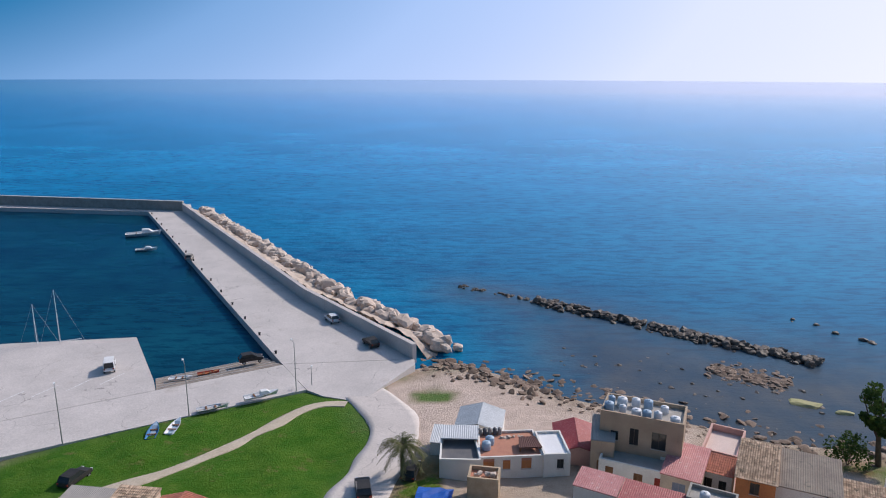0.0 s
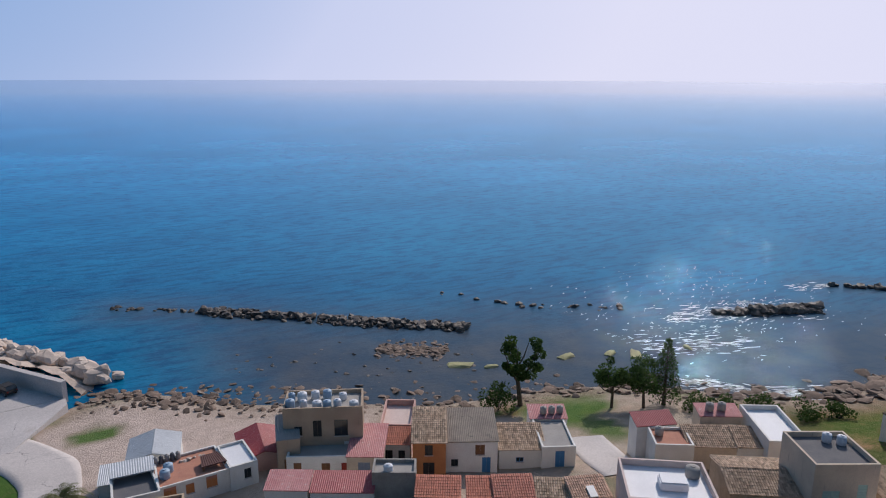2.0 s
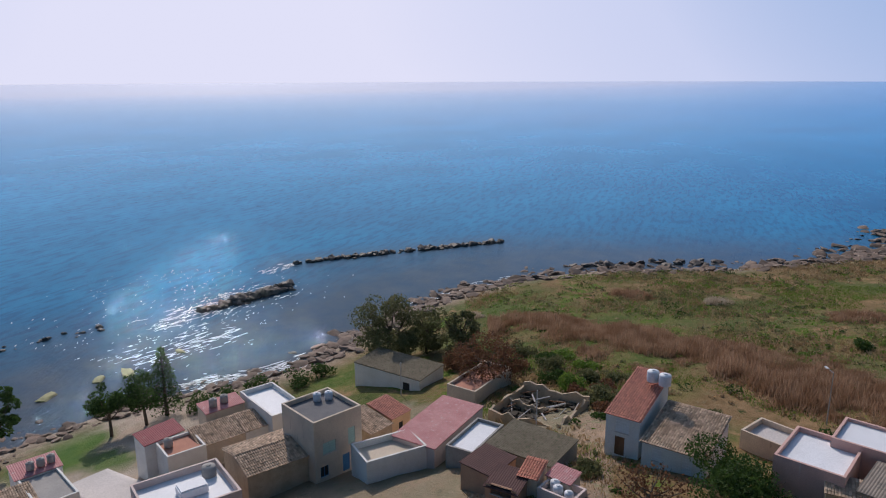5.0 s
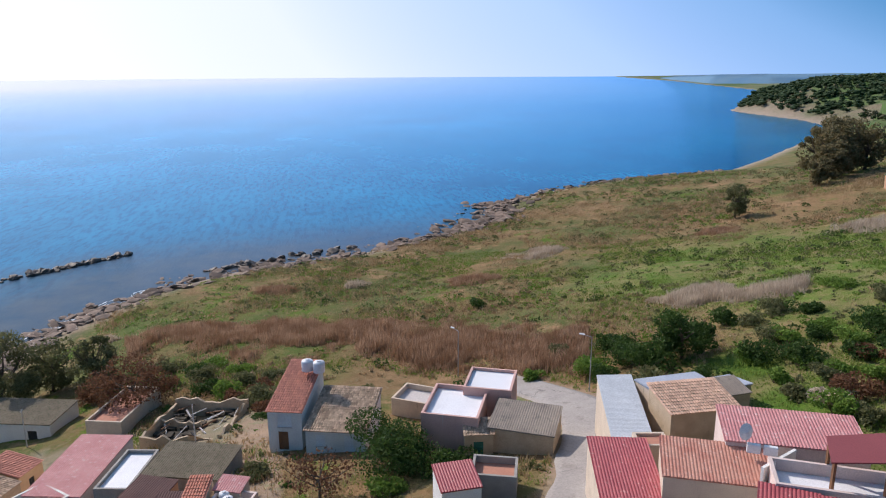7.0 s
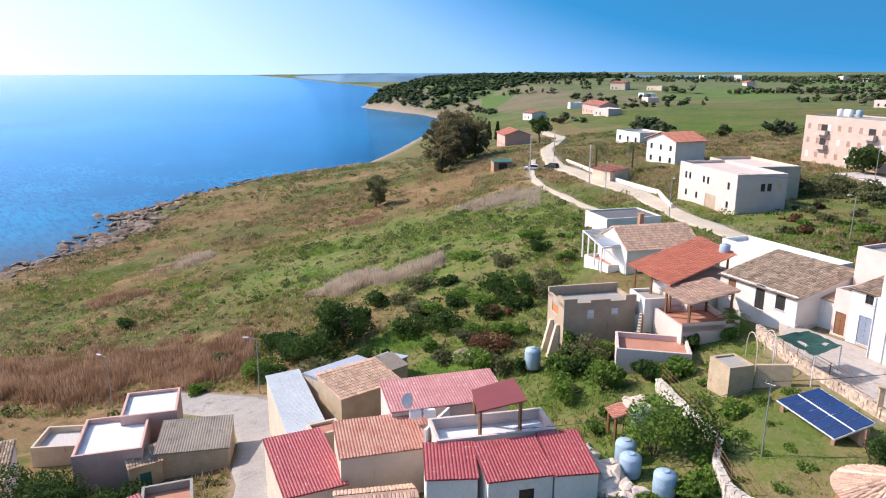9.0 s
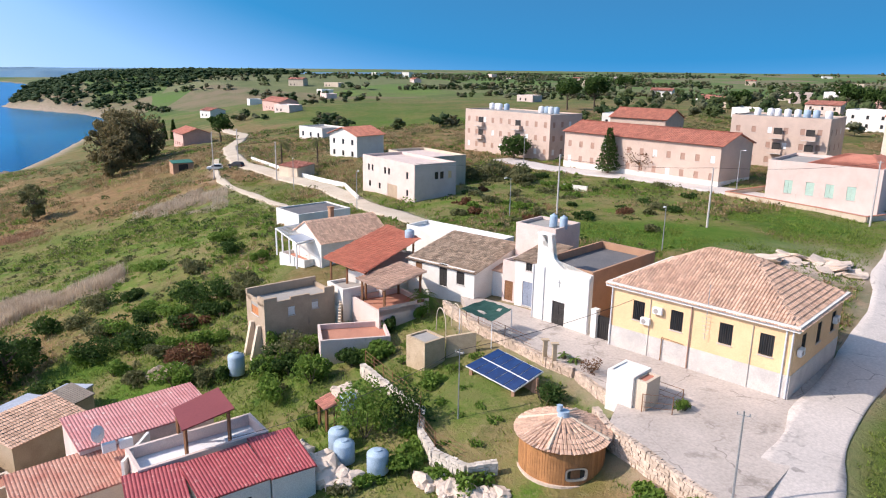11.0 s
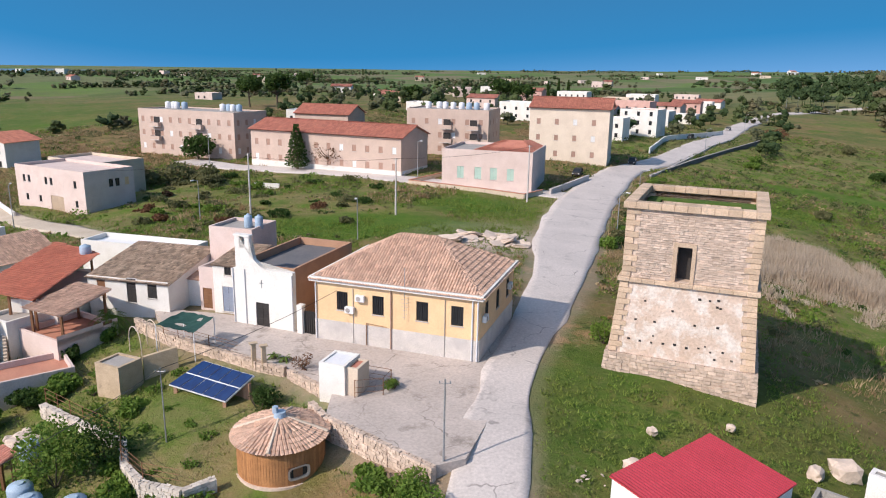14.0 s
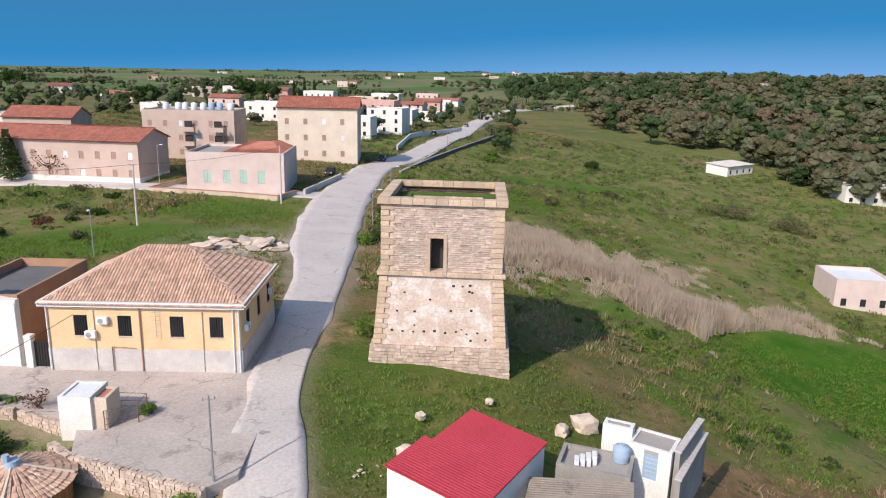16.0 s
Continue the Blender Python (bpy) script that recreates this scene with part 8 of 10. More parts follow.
def ruin():
    """A roofless house: broken walls round fallen pale beams and dark rubble."""
    x, y, rot = 77.0, 15.6, -105
    z = ground(x, y)
    FOOT.append((x, y, rot, 9, 9))
    ob = root("ruined_house", x, y, z, rot, "roofless ruined house full of fallen beams", "ruin")
    g = random.Random(9)
    for a0, b0, a1, b1, h in ((-4.5, -4.5, 4.5, -4.2, 1.3), (-4.5, 4.2, 4.5, 4.5, 1.6), (-4.5, -4.1, -4.2, 4.1, 1.2), (4.2, -4.1, 4.5, 4.1, 1.5), (-4.1, -0.2, 0.5, 0.1, 1.0)):
        bm = bmesh.new()
        n = 10
        lo = [Vector((a0 + (a1 - a0) * k / n if a1 - a0 > 1 else a0, b0 + (b1 - b0) * k / n if b1 - b0 > 1 else b0, -1.5)) for k in range(n + 1)]
        across = Vector((0, b1 - b0, 0)) if a1 - a0 > 1 else Vector((a1 - a0, 0, 0))
        tops = [h * g.uniform(0.55, 1.15) for _ in lo]
        prism(bm, lo[:1] + lo[-1:] + [Vector((p.x, p.y, t)) for p, t in list(zip(lo, tops))[::-1]], across)
        bmesh.ops.triangulate(bm, faces=[f for f in bm.faces if len(f.verts) > 4])
        bmesh.ops.recalc_face_normals(bm, faces=bm.faces[:])
        part("broken_wall", bm, TUFA, ob)
    for k in range(22):
        bm = bmesh.new()
        a, b, q, l = g.uniform(-3.6, 3.6), g.uniform(-3.6, 3.6), g.uniform(0, 3.14), g.uniform(1.2, 2.8)
        d = Vector((math.cos(q) * l, math.sin(q) * l, g.uniform(-0.3, 0.5)))
        zz = g.uniform(0.25, 0.7)
        tube(bm, Vector((a, b, zz)) - d / 2, Vector((a, b, zz)) + d / 2, g.uniform(0.06, 0.13), None, 5)
        part("fallen_beam", bm, (BASEGREY, WOODM, DARKP, CONCRETE)[k % 4], ob)
    bm = bmesh.new()
    for k in range(70):
        a, b, s_ = g.uniform(-4, 4), g.uniform(-4, 4), g.uniform(0.2, 0.6)
        box(bm, a - s_, b - s_ * 0.7, -0.4, a + s_, b + s_ * 0.7, g.uniform(0.02, 0.4))
    tagged(part("rubble", bm, DARKRUBBLE, ob, "dark heap of rubble"), kind="stuff")


ruin()

# ---- red-roofed cluster: terrace, canopy, dish ----
slab_roof("roof_terrace_canopy", "dark red flat canopy over a roof terrace", [(35.2, -30.2, 27.7), (32.4, -28.4, 27.7), (31.2, -31.8, 28.0), (34.4, -33.6, 28.0)], [(34.8, -30.2, 25.0), (32.7, -28.9, 25.0), (31.6, -31.6, 25.0)], surface("plain_dark_red_panel", (0.26, 0.07, 0.07), (0.23, 0.06, 0.06), 0.3, 0.5, 0.05), False)
house("low house with a pink parapet round its roof terrace", 33.0, -30.2, -116, 8.4, 3.2, 25.2, PALEPINK, ("flat", 0.8, WHITEDECK), group=MID)


def dish(x, y, z, rz, r=0.55):
    ob = root("satellite_dish", x, y, z, rz, "white satellite dish on a short mast", "satellite dish")
    bm = bmesh.new()
    tube(bm, (0, 0, -0.6), (0, 0, 0.1), 0.03, None, 6)
    part("mast", bm, STEEL, ob)
    bm = bmesh.new()
    loops = [[bm.verts.new((r * s * math.cos(2 * math.pi * k / 20), -0.12 - 0.16 * (1 - s * s) * -1 - 0.25 * r * s * math.sin(2 * math.pi * k / 20), r * s * math.sin(2 * math.pi * k / 20) + 0.15)) for k in range(20)] for s in (0.05, 0.5, 0.8, 1.0)]
    for a, b in zip(loops, loops[1:]):
        for k in range(20):
            bm.faces.new((a[k], a[(k + 1) % 20], b[(k + 1) % 20], b[k])).smooth = True
    bm.faces.new(loops[0])
    part("reflector", bm, WHITEP, ob)


dish(38.0, -26.7, 26.6, 100)
for k in range(2):
    a = root("air_conditioner", 37.6 - 0.5 * k, -27.0 - 0.9 * k, 25.5, 62, "white air conditioner outdoor unit on a roof", "air conditioner")
    bm = bmesh.new()
    box(bm, -0.42, -0.16, 0, 0.42, 0.16, 0.62)
    bmesh.ops.bevel(bm, geom=bm.edges[:], offset=0.03, segments=1, affect="EDGES")
    part("case", bm, WHITEP, a)
    bm = bmesh.new()
    tube(bm, (-0.1, -0.15, 0.31), (-0.1, -0.18, 0.31), 0.24, None, 16)
    part("fan_grille", bm, DARKP, a)
slab_roof("garden_lean_to", "small striped orange tiled lean-to", [(29.6, -38.4, 26.0), (28.2, -37.6, 26.0), (27.7, -38.4, 26.3), (29.1, -39.2, 26.3)], [(29.4, -38.5, 24.4), (28.3, -37.9, 24.4), (27.9, -38.4, 24.4)], ROSETILE, "tile")
plain_wall("roof_end_wall", "white stepped end wall between roofs", [(35.4, -26.2), (37.0, -29.6)], 6.4, 0.2, WHITE, base=19.4)
house("small shed with a brown tiled roof", 44.6, -23.4, -100, 2.4, 2.0, 22.8, CREAM, ("flat", 0.2, TERRACOTTA), group=MID)
house("grey-roofed shed at the cluster's edge", 56.2, -36.6, -80, 3.4, 3.0, 21.0, TUFA, ("sb", 0.4, BLUESHEET, 0.1, SH), group=MID)
house("small shed with a striped brown roof", 52.6, -34.6, -84, 2.8, 2.4, 22.4, TUFA, ("sf", 0.5, ASBESTOS, 0.1, SH), group=MID)
house("cottage with a stone-tiled roof at the foot of the cluster", 33.6, -21.0, -118, 5.0, 3.0, 23.2, CREAM, ("gx", 0.7, PALETILE, 0.1), group=MID)

# ---- house with the bright red roof below the tower, and its neighbour ----
house("white house with a bright red panel roof", -12.9, -32.7, 40, 8.0, 4.9, 29.3, WHITE, ("sb", 0.6, BRIGHTRED, 0.12, SH))
house("wider part of the white house under the red panel roof", -9.45, -33.39, 40, 3.6, 0.6, 29.86, WHITE, ("sb", 0.07, BRIGHTRED, 0.1, SH))
house("grey terrace house with an old ribbed roof", -17.2, -28.6, 148, 5.4, 4.4, 28.1, GREYWALL, ("sl", 0.6, ASBESTOS, 0.1, SH))
house("grey roof terrace with air conditioners on it", -20.4, -32.4, 142, 4.2, 2.6, 28.0, GREYWALL, ("flat", 0.35, DECK))
house("white stair head beside the roof terrace", -22.9, -34.1, 137, 1.8, 0.9, 29.4, WHITE, ("flat", 0.05, DECK))
house("white roof room with a pale blue door", -24.5, -32.6, 130, 2.6, 2.2, 28.8, WHITE, ("flat", 0.08, DECK), [("f", 1.0, 1.4, 0.85, 1.9, "door", TANKBLUE)], base=25.4)
tank(-22.1, -32.4, 28.0, 0.5, 1.0, TANKBLUE, "round pale blue water tank on a terrace")
for k in range(4):
    a = root("air_conditioner", -19.2 - 0.42 * k, -32.5 - 0.05 * k, 28.0, 60, "white air conditioner outdoor unit on a terrace", "air conditioner")
    bm = bmesh.new()
    box(bm, -0.4, -0.15, 0, 0.4, 0.15, 0.55)
    bmesh.ops.bevel(bm, geom=bm.edges[:], offset=0.03, segments=1, affect="EDGES")
    part("case", bm, WHITEP, a)
    bm = bmesh.new()
    tube(bm, (-0.1, -0.14, 0.28), (-0.1, -0.17, 0.28), 0.2, None, 14)
    part("fan_grille", bm, DARKP, a)
plain_wall("side_wall", "grey stepped concrete side wall", [(-24.9, -30.9), (-28.9, -34.0)], 3.9, 0.3, GREYWALL, CONCRETE, base=25.0)
plain_wall("side_wall", "lower grey concrete side wall", [(-24.4, -30.0), (-29.6, -34.3)], 2.7, 0.3, GREYWALL, CONCRETE, base=25.0)

# ---- estate: balconies, roof tanks, walls, broken roof ----
def balconies(x, y, rot, w, d, base, cols, floors):
    ob = root("balconies", x, y, base, rot, "stacked loggia balconies with rose parapets", "balconies")
    for a in cols:
        for f in floors:
            bm = bmesh.new()
            z = f * 3.3
            box(bm, a - 1.5, -d / 2 - 1.2, z, a + 1.5, -d / 2 - 0.005, z + 0.16)
            slab_ = part("balcony", bm, CONCRETE, ob)
            bm = bmesh.new()
            box(bm, a - 1.5, -d / 2 - 1.2, z + 0.163, a + 1.5, -d / 2 - 1.1, z + 1.05)
            for s in (-1.5, 1.4):
                box(bm, a + s, -d / 2 - 1.1, z + 0.163, a + s + 0.1, -d / 2 - 0.01, z + 1.05)
            part("parapet", bm, ROSE, slab_)
            bm = bmesh.new()
            box(bm, a - 0.9, -d / 2 - 0.06, z + 0.2, a + 0.9, -d / 2 - 0.012, z + 2.4)
            part("balcony_door", bm, DARKP, slab_)


balconies(66.7, -177.5, 158, 30.2, 12.2, 28.4, (-9, 4.5), (1, 2))
balconies(3.2, -181.4, 163, 20.6, 13, 29.2, (0, 6.8), (1, 2))
for bx, by, rot, base, spots in ((66.7, -177.5, 158, 39.0, ((-13, 2), (-11.6, 2.6), (-10, 2), (-8.4, 3), (5, 2), (6.6, 2.4), (8.2, 2), (9.6, 2.6))), (3.2, -181.4, 163, 40.3, ((-7.6, 1), (-5, 2), (-3.4, 2.2), (-1, 1.4), (1, 2), (3, 2), (4.8, 2.6), (7.6, 2)))):
    for a, b in spots:
        c, s = math.cos(radians(rot)), math.sin(radians(rot))
        tank(bx + a * c - b * s, by + a * s + b * c, base, 0.75, 1.7, TANKWHITE if (a * 10) % 3 else TANKBLUE, "pale plastic water tank on a flat roof")
plain_wall("ruin_garden_wall", "low brick-edged garden wall before the derelict house", [(3.1, -146.0), (11, -134), (-10.3, -124.0), (-14, -129)], 0.8, 0.3, CREAM, TERRACOTTA)
plain_wall("road_wall", "low pale wall along the road", [(-15.5, -129), (-25.3, -146.5)], 1.0, 0.35, CONCRETE, CONCRETE)
plain_wall("road_parapet", "low dark stone parapet along the road", [(-41, -158), (-56, -188), (-79, -232), (-97, -263)], 0.6, 0.35, CONCRETE)
plain_wall("retaining_wall", "tall dark grey concrete retaining wall below the road", [(-41, -160), (-60, -191), (-82, -224), (-104, -256)], 3.3, 0.5, surface("dark_stained_concrete", (0.16, 0.15, 0.145), (0.11, 0.105, 0.10), 0.5, stain=(0.24, 0.23, 0.21), streak=True), GREYWALL, base=24.2)
plain_wall("garden_wall", "white garden wall along the road", [(-52, -204), (-64.8, -236), (-82, -258), (-99, -280)], 1.6, 0.3, WHITE, WHITE)
def on_derelict(a, b, z):
    c, d = math.cos(radians(165)), math.sin(radians(165))
    return (-5.6 + a * c - b * d, -138.6 + a * d + b * c, z)


for label, corners in (("front slope of a red tiled roof, its edge ragged", ((-2.6, -6.9, 35.5), (8.3, -6.9, 35.5), (5.4, -0.6, 37.1), (1.6, 0.2, 37.0))),
                       ("sagging end slope of a red tiled roof", ((8.3, -6.6, 35.5), (8.3, 6.8, 35.4), (6.0, 4.4, 36.6), (5.5, -0.5, 37.1))),
                       ("fallen part of a red tiled roof", ((-2.7, 5.0, 35.2), (-2.6, -6.8, 35.5), (1.5, 0.1, 37.0), (0.8, 3.4, 36.0)))):
    slab_roof("broken_roof", label, [on_derelict(*p) for p in corners], [], REDTILE, "tile")
for k, (cx, cy, rz, paint, van, lb) in enumerate(((-23.7, -150.8, 70, DARKP, False, "black car parked by the road"), (-35.4, -181, 250, WHITEP, True, "white van parked before the tall house"), (-41.5, -178.5, 70, DARKP, False, "dark van parked at the kerb"),
                                            (-78, -252, 60, DARKP, False, "dark car parked along the road"), (-108, -300, 60, GREYWALL, False, "grey car parked along the road"),
                                            (24.0, -148.6, 157, DARKP, False, "black car parked before the long building"), (18.6, -146.4, 157, WHITEP, False, "white car parked before the long building"), (14.2, -144.4, 157, TANKWHITE, False, "silver car parked before the long building"),
                                            (139.5, -140.6, 40, WHITEP, False, "white car parked by the coast road"), (133.1, -141.8, 10, DARKP, False, "dark car parked by the coast road"))):
    car(lb, cx, cy, rz, paint, None, 4.2, 1.5, van)

# ---- farther houses ----
FAR = "houses along the road"
WINDOWS = dict(kind="window", paint=DARKP)
house("white three-storey villa with balconies", -61, -252, 150, 13, 11, 37.6, WHITE, ("flat", 0.4, TERRACOTTA), storeys("fl", 13, 11, 3, 3.4, 0.9, 1.0, 1.4, floor=3.0, **WINDOWS), group=FAR)
house("long pink house with a flat roof", -72, -330, 152, 24, 12, 37.4, PINK, ("flat", 0.4, DECK), storeys("f", 24, 12, 2, 4, 1, 1.1, 1.4, floor=3.4, **WINDOWS), group=FAR)
house("white two-storey flat-roofed house", -77, -300, 150, 15, 11, 34.8, WHITE, ("flat", 0.4, WHITEDECK), storeys("f", 15, 11, 2, 4, 0.8, 1.0, 1.3, floor=3.0, **WINDOWS), group=FAR)
house("low white house by the road", -96, -322, 150, 12, 9, 32.6, WHITE, ("flat", 0.3, WHITEDECK), storeys("f", 12, 9, 1, 4, 0.8, 1.0, 1.3, **WINDOWS), group=FAR)
house("pink house with a low red roof", -98, -362, 150, 18, 11, 34.5, PALEPINK, ("gx", 1.6, ROSETILE, 0.3, "coarse"), storeys("f", 18, 11, 2, 4, 0.8, 1.0, 1.3, floor=3.0, **WINDOWS), group=FAR)
house("pink villa with a shallow roof", -38, -440, 160, 16, 12, 38.5, PINK, ("gx", 1.8, ROSETILE, 0.3, "coarse"), storeys("f", 16, 12, 2, 4, 1, 1.1, 1.3, floor=3.0, **WINDOWS), group=FAR)
house("white flat-roofed house behind the apartments", 58, -262, 175, 15, 10, 34.6, WHITE, ("flat", 0.4, WHITEDECK), storeys("f", 15, 10, 1, 3.5, 0.8, 1.0, 1.4, **WINDOWS), group=FAR)
house("flat-roofed annex of the beige house", 68.8, -128.5, 153, 15, 9, 32.6, CREAM, ("flat", 0.5, PALEPINK), storeys("f", 15, 9, 2, 3.6, 0.9, 0.8, 1.2, floor=3.0, **WINDOWS), group=FAR)
house("low house with a red tiled roof behind a wall", 225, -215, 150, 16, 11, 22.6, PINK, ("gx", 2.0, REDTILE, 0.4, "coarse"), storeys("f", 16, 11, 1, 4, 0.8, 1, 1.4, **WINDOWS), group=FAR)
house("long pink farmhouse in the fields", 290, -350, 150, 30, 12, 28.5, PINK, ("gx", 2.2, ROSETILE, 0.4, "coarse"), storeys("f", 30, 12, 1, 5, 0.8, 1, 1.4, **WINDOWS), group=FAR)
house("white cubic house with a terrace", 146, -198, 160, 14, 10, 29.5, WHITE, ("flat", 0.5, DECK), storeys("f", 14, 10, 1, 4, 0.8, 1.2, 1.5, **WINDOWS), group=FAR)
house("small dark shed with a green roof", 154, -142.6, -118, 5.6, 3.6, ground(154, -142.6) + 2.3, BRICKWALL, ("sf", 0.4, GREENP, 0.1, SH), [("f", 1.5, 0.0, 2.6, 1.9, "door", DARKP)], group=FAR)
house("low walled outbuilding with a tiled roof", 106, -133, 165, 7, 5, 27.0, CREAM, ("sf", 0.6, ROSETILE, 0.2), group=FAR)
house("low white house in the wooded valley with solar panels", -190, -225, 200, 18, 9, 19.0, WHITE, ("sf", 0.6, CONCRETE, 0.5, SH), storeys("f", 18, 9, 1, 4, 0.8, 1.2, 1.4, **WINDOWS), group=FAR)
house("pale pink house at the foot of the slope", -112, -96, 155, 10, 10, 15.6, PALEPINK, ("flat", 0.5, WHITEDECK), storeys("f", 10, 10, 1, 3, 0.8, 1.0, 1.4, **WINDOWS), group=FAR)
house("white flat-roofed house among the valley trees", -205, -178, 160, 16, 10, 17.5, WHITE, ("flat", 0.4, DECK), storeys("f", 16, 10, 1, 4, 0.8, 1.2, 1.4, **WINDOWS), group=FAR)
for hx, hy, w, d, h, wall, roof in ((-46, -236, 12, 10, 6.4, WHITE, 0), (-52, -286, 14, 10, 6.2, PALEPINK, 1), (-34, -262, 13, 10, 6.0, CREAM, 0), (-22, -300, 15, 11, 6.6, WHITE, 0), (-60, -372, 16, 11, 6.6, WHITE, 0), (-118, -392, 15, 10, 6.2, PINK, 1), (-134, -420, 14, 10, 5.8, WHITE, 0),
                                    (-84, -408, 15, 11, 6.4, CREAM, 0), (-8, -352, 15, 10, 6.0, PALEPINK, 1), (-110, -460, 18, 12, 7.0, WHITE, 0), (-150, -500, 16, 10, 6.0, PALEPINK, 0), (20, -330, 14, 10, 4.0, WHITE, 0), (-70, -480, 20, 12, 6.6, WHITE, 0), (40, -420, 16, 10, 4.0, CREAM, 1)):
    house(("pink" if wall in (PINK, PALEPINK) else "pale") + " two-storey house with dark windows along the road", hx, hy, 155, w, d, ground(hx, hy) + h, wall, ("gx", 1.6, ROSETILE, 0.3, "coarse") if roof else ("flat", 0.4, WHITEDECK), storeys("fl", w, d, 2 if h > 5 else 1, 4, 0.8, 1.0, 1.3, floor=3.0, **WINDOWS), group=FAR)
g = random.Random(12)
for k in range(46):
    a, r = radians(g.uniform(134, 205)), g.uniform(420, 1700)
    hx, hy = r * math.sin(a), r * math.cos(a)
    if float(inland(hx, hy)[0]) < 60:
        continue
    flat = g.random() < 0.6
    house("small distant house on the plain", hx, hy, g.uniform(140, 200), g.uniform(10, 20), g.uniform(8, 12), ground(hx, hy) + g.choice((3.6, 3.8, 6.5)), g.choice((WHITE, WHITE, CREAM, PALEPINK)),
          ("flat", 0.4, WHITEDECK) if flat else ("gx", 1.6, ROSETILE, 0.3, "coarse"), [("f", 2.0, 0.9, 1.2, 1.4, "window", DARKP), ("f", 6.0, 0.9, 1.2, 1.4, "window", DARKP)], group="distant houses")
for hx, hy, w in ((-330, -560, 14), (-420, -470, 16), (-360, -700, 12), (-520, -560, 18)):
    house("white house among the trees on the hill", hx, hy, 200, w, 9, ground(hx, hy) + 9, WHITE, ("flat", 0.4, WHITEDECK), [("f", 2.0, 4, 1.4, 1.6, "window", DARKP), ("f", 6.0, 4, 1.4, 1.6, "window", DARKP)], group="distant houses")
plain_wall("coast_road_wall", "low white wall along the coast road", [(136, -151), (118, -139.5), (101, -130), (84, -121), (72, -108)], 0.9, 0.3, WHITE)
plain_wall("field_wall", "broken white wall in the rough field", [(40, -131), (35, -129.8)], 0.7, 0.3, WHITE)
for k, (lx, ly, h) in enumerate(((85.0, -16.4, 6.6), (70.2, -28.8, 6.6), (39.6, -101.9, 6.0), (13.9, -88.6, 5.6), (58, -157, 8.0), (9.5, -136.5, 8.0), (-21.7, -99, 6.6), (-30, -122, 7), (-71, -214, 7.5), (-111, -290, 8), (-204, -453, 9), (-230, -475, 9), (-188, -432, 9), (66, -98.5, 6.4), (95, -118, 6.6))):
    street_lamp(lx, ly, h, 30 + k * 20)
for lx, ly, h in ((32.3, -103.1, 10.0), (10.6, -105.0, 9.0), (-10.6, -120.7, 10.0), (130.5, -131, 12), (140, -150, 9), (108, -128, 9)):
    pole(lx, ly, h, 0.16)
pole(83.6, 36.6, 5.2, 0.08, None, "slim pale utility pole by the shore houses")
pole(72.0, 14.9, 4.6, 0.08, None, "slim pale utility pole beside the ruin")
pole(0.9, -36.6, 6.0, 0.07, STEEL, "slim grey steel pole with a small camera")
pole(19.2, -41.0, 5.6, 0.055, STEEL, "grey lattice pole with cables in the garden")
wire((19.2, -41.0, 31.2), (8.2, -58.0, 33.0), 0.5)
wire((32.3, -103.1, 37.0), (62, -112, 33), 0.6)
wire((32.3, -103.1, 37.0), (10.6, -105, 37), 0.5)
wire((10.6, -105, 37), (-10.6, -120.7, 37.5), 0.5)
wire((130.5, -131, 33.5), (108, -128, 32.5), 0.5)
wire((19.2, -41.0, 31.2), (31.0, -31.0, 26.2), 0.6)

# ---- far hills ----
def hills():
    az = np.arange(116.4, 262, 0.4)
    far = np.interp(az, [116.4, 117.3, 119.9, 124, 135, 262], [3700, 3250, 2500, 2350, 2400, 2400])
    rise = np.interp(az, [116.4, 118, 125, 135, 150, 180, 200, 230, 262], [-0.66, -0.56, -0.42, -0.48, -0.5, -0.45, -0.2, 0.25, 0.2])
    rise = rise + 0.09 * (vnoise(az, 0 * az, 5) - 0.5) + 0.07 * (vnoise(az, 0 * az + 3, 1.3) - 0.5)
    verts, faces = [], []
    for a, r, up in zip(np.radians(az), far, np.radians(rise)):
        top = 50 + r * math.tan(up)
        for q, z in ((r, -2), (r + 60, top * 0.6), (r + 140, top), (r + 160, -5)):
            verts.append((q * math.sin(a), q * math.cos(a), z))
    for k in range(len(az) - 1):
        for j in range(3):
            faces.append((4 * k + j, 4 * k + j + 1, 4 * k + j + 5, 4 * k + j + 4))
    # the blue of distant haze is painted as the hills' base colour
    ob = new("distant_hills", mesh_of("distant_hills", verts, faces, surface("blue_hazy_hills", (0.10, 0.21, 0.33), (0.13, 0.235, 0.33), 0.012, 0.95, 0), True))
    tagged(ob, "long low hills on the horizon, haze blue put into their colour", "hills", kind="structure")


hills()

# ---- plants ----
def leaf_material(name, a, b, c=None, trans=0.4, broad=0.35):
    m, t, p = nodes_of(name)
    g = t.nodes.new("ShaderNodeNewGeometry")
    col = mixed(t, g.outputs["Random Per Island"], a, b)
    col = mixed(t, noise_of(t, broad, 3, 0.5, 0.4, 0.6), col, c or b)
    t.links.new(col, p.inputs["Base Color"])
    p.inputs["Roughness"].default_value, p.inputs["Specular IOR Level"].default_value = 0.7, 0.2
    glow, both = t.nodes.new("ShaderNodeBsdfTranslucent"), t.nodes.new("ShaderNodeMixShader")
    both.inputs[0].default_value = trans
    t.links.new(col, glow.inputs[0]), t.links.new(p.outputs[0], both.inputs[1]), t.links.new(glow.outputs[0], both.inputs[2])
    t.links.new(both.outputs[0], t.nodes["Material Output"].inputs[0])
    return m


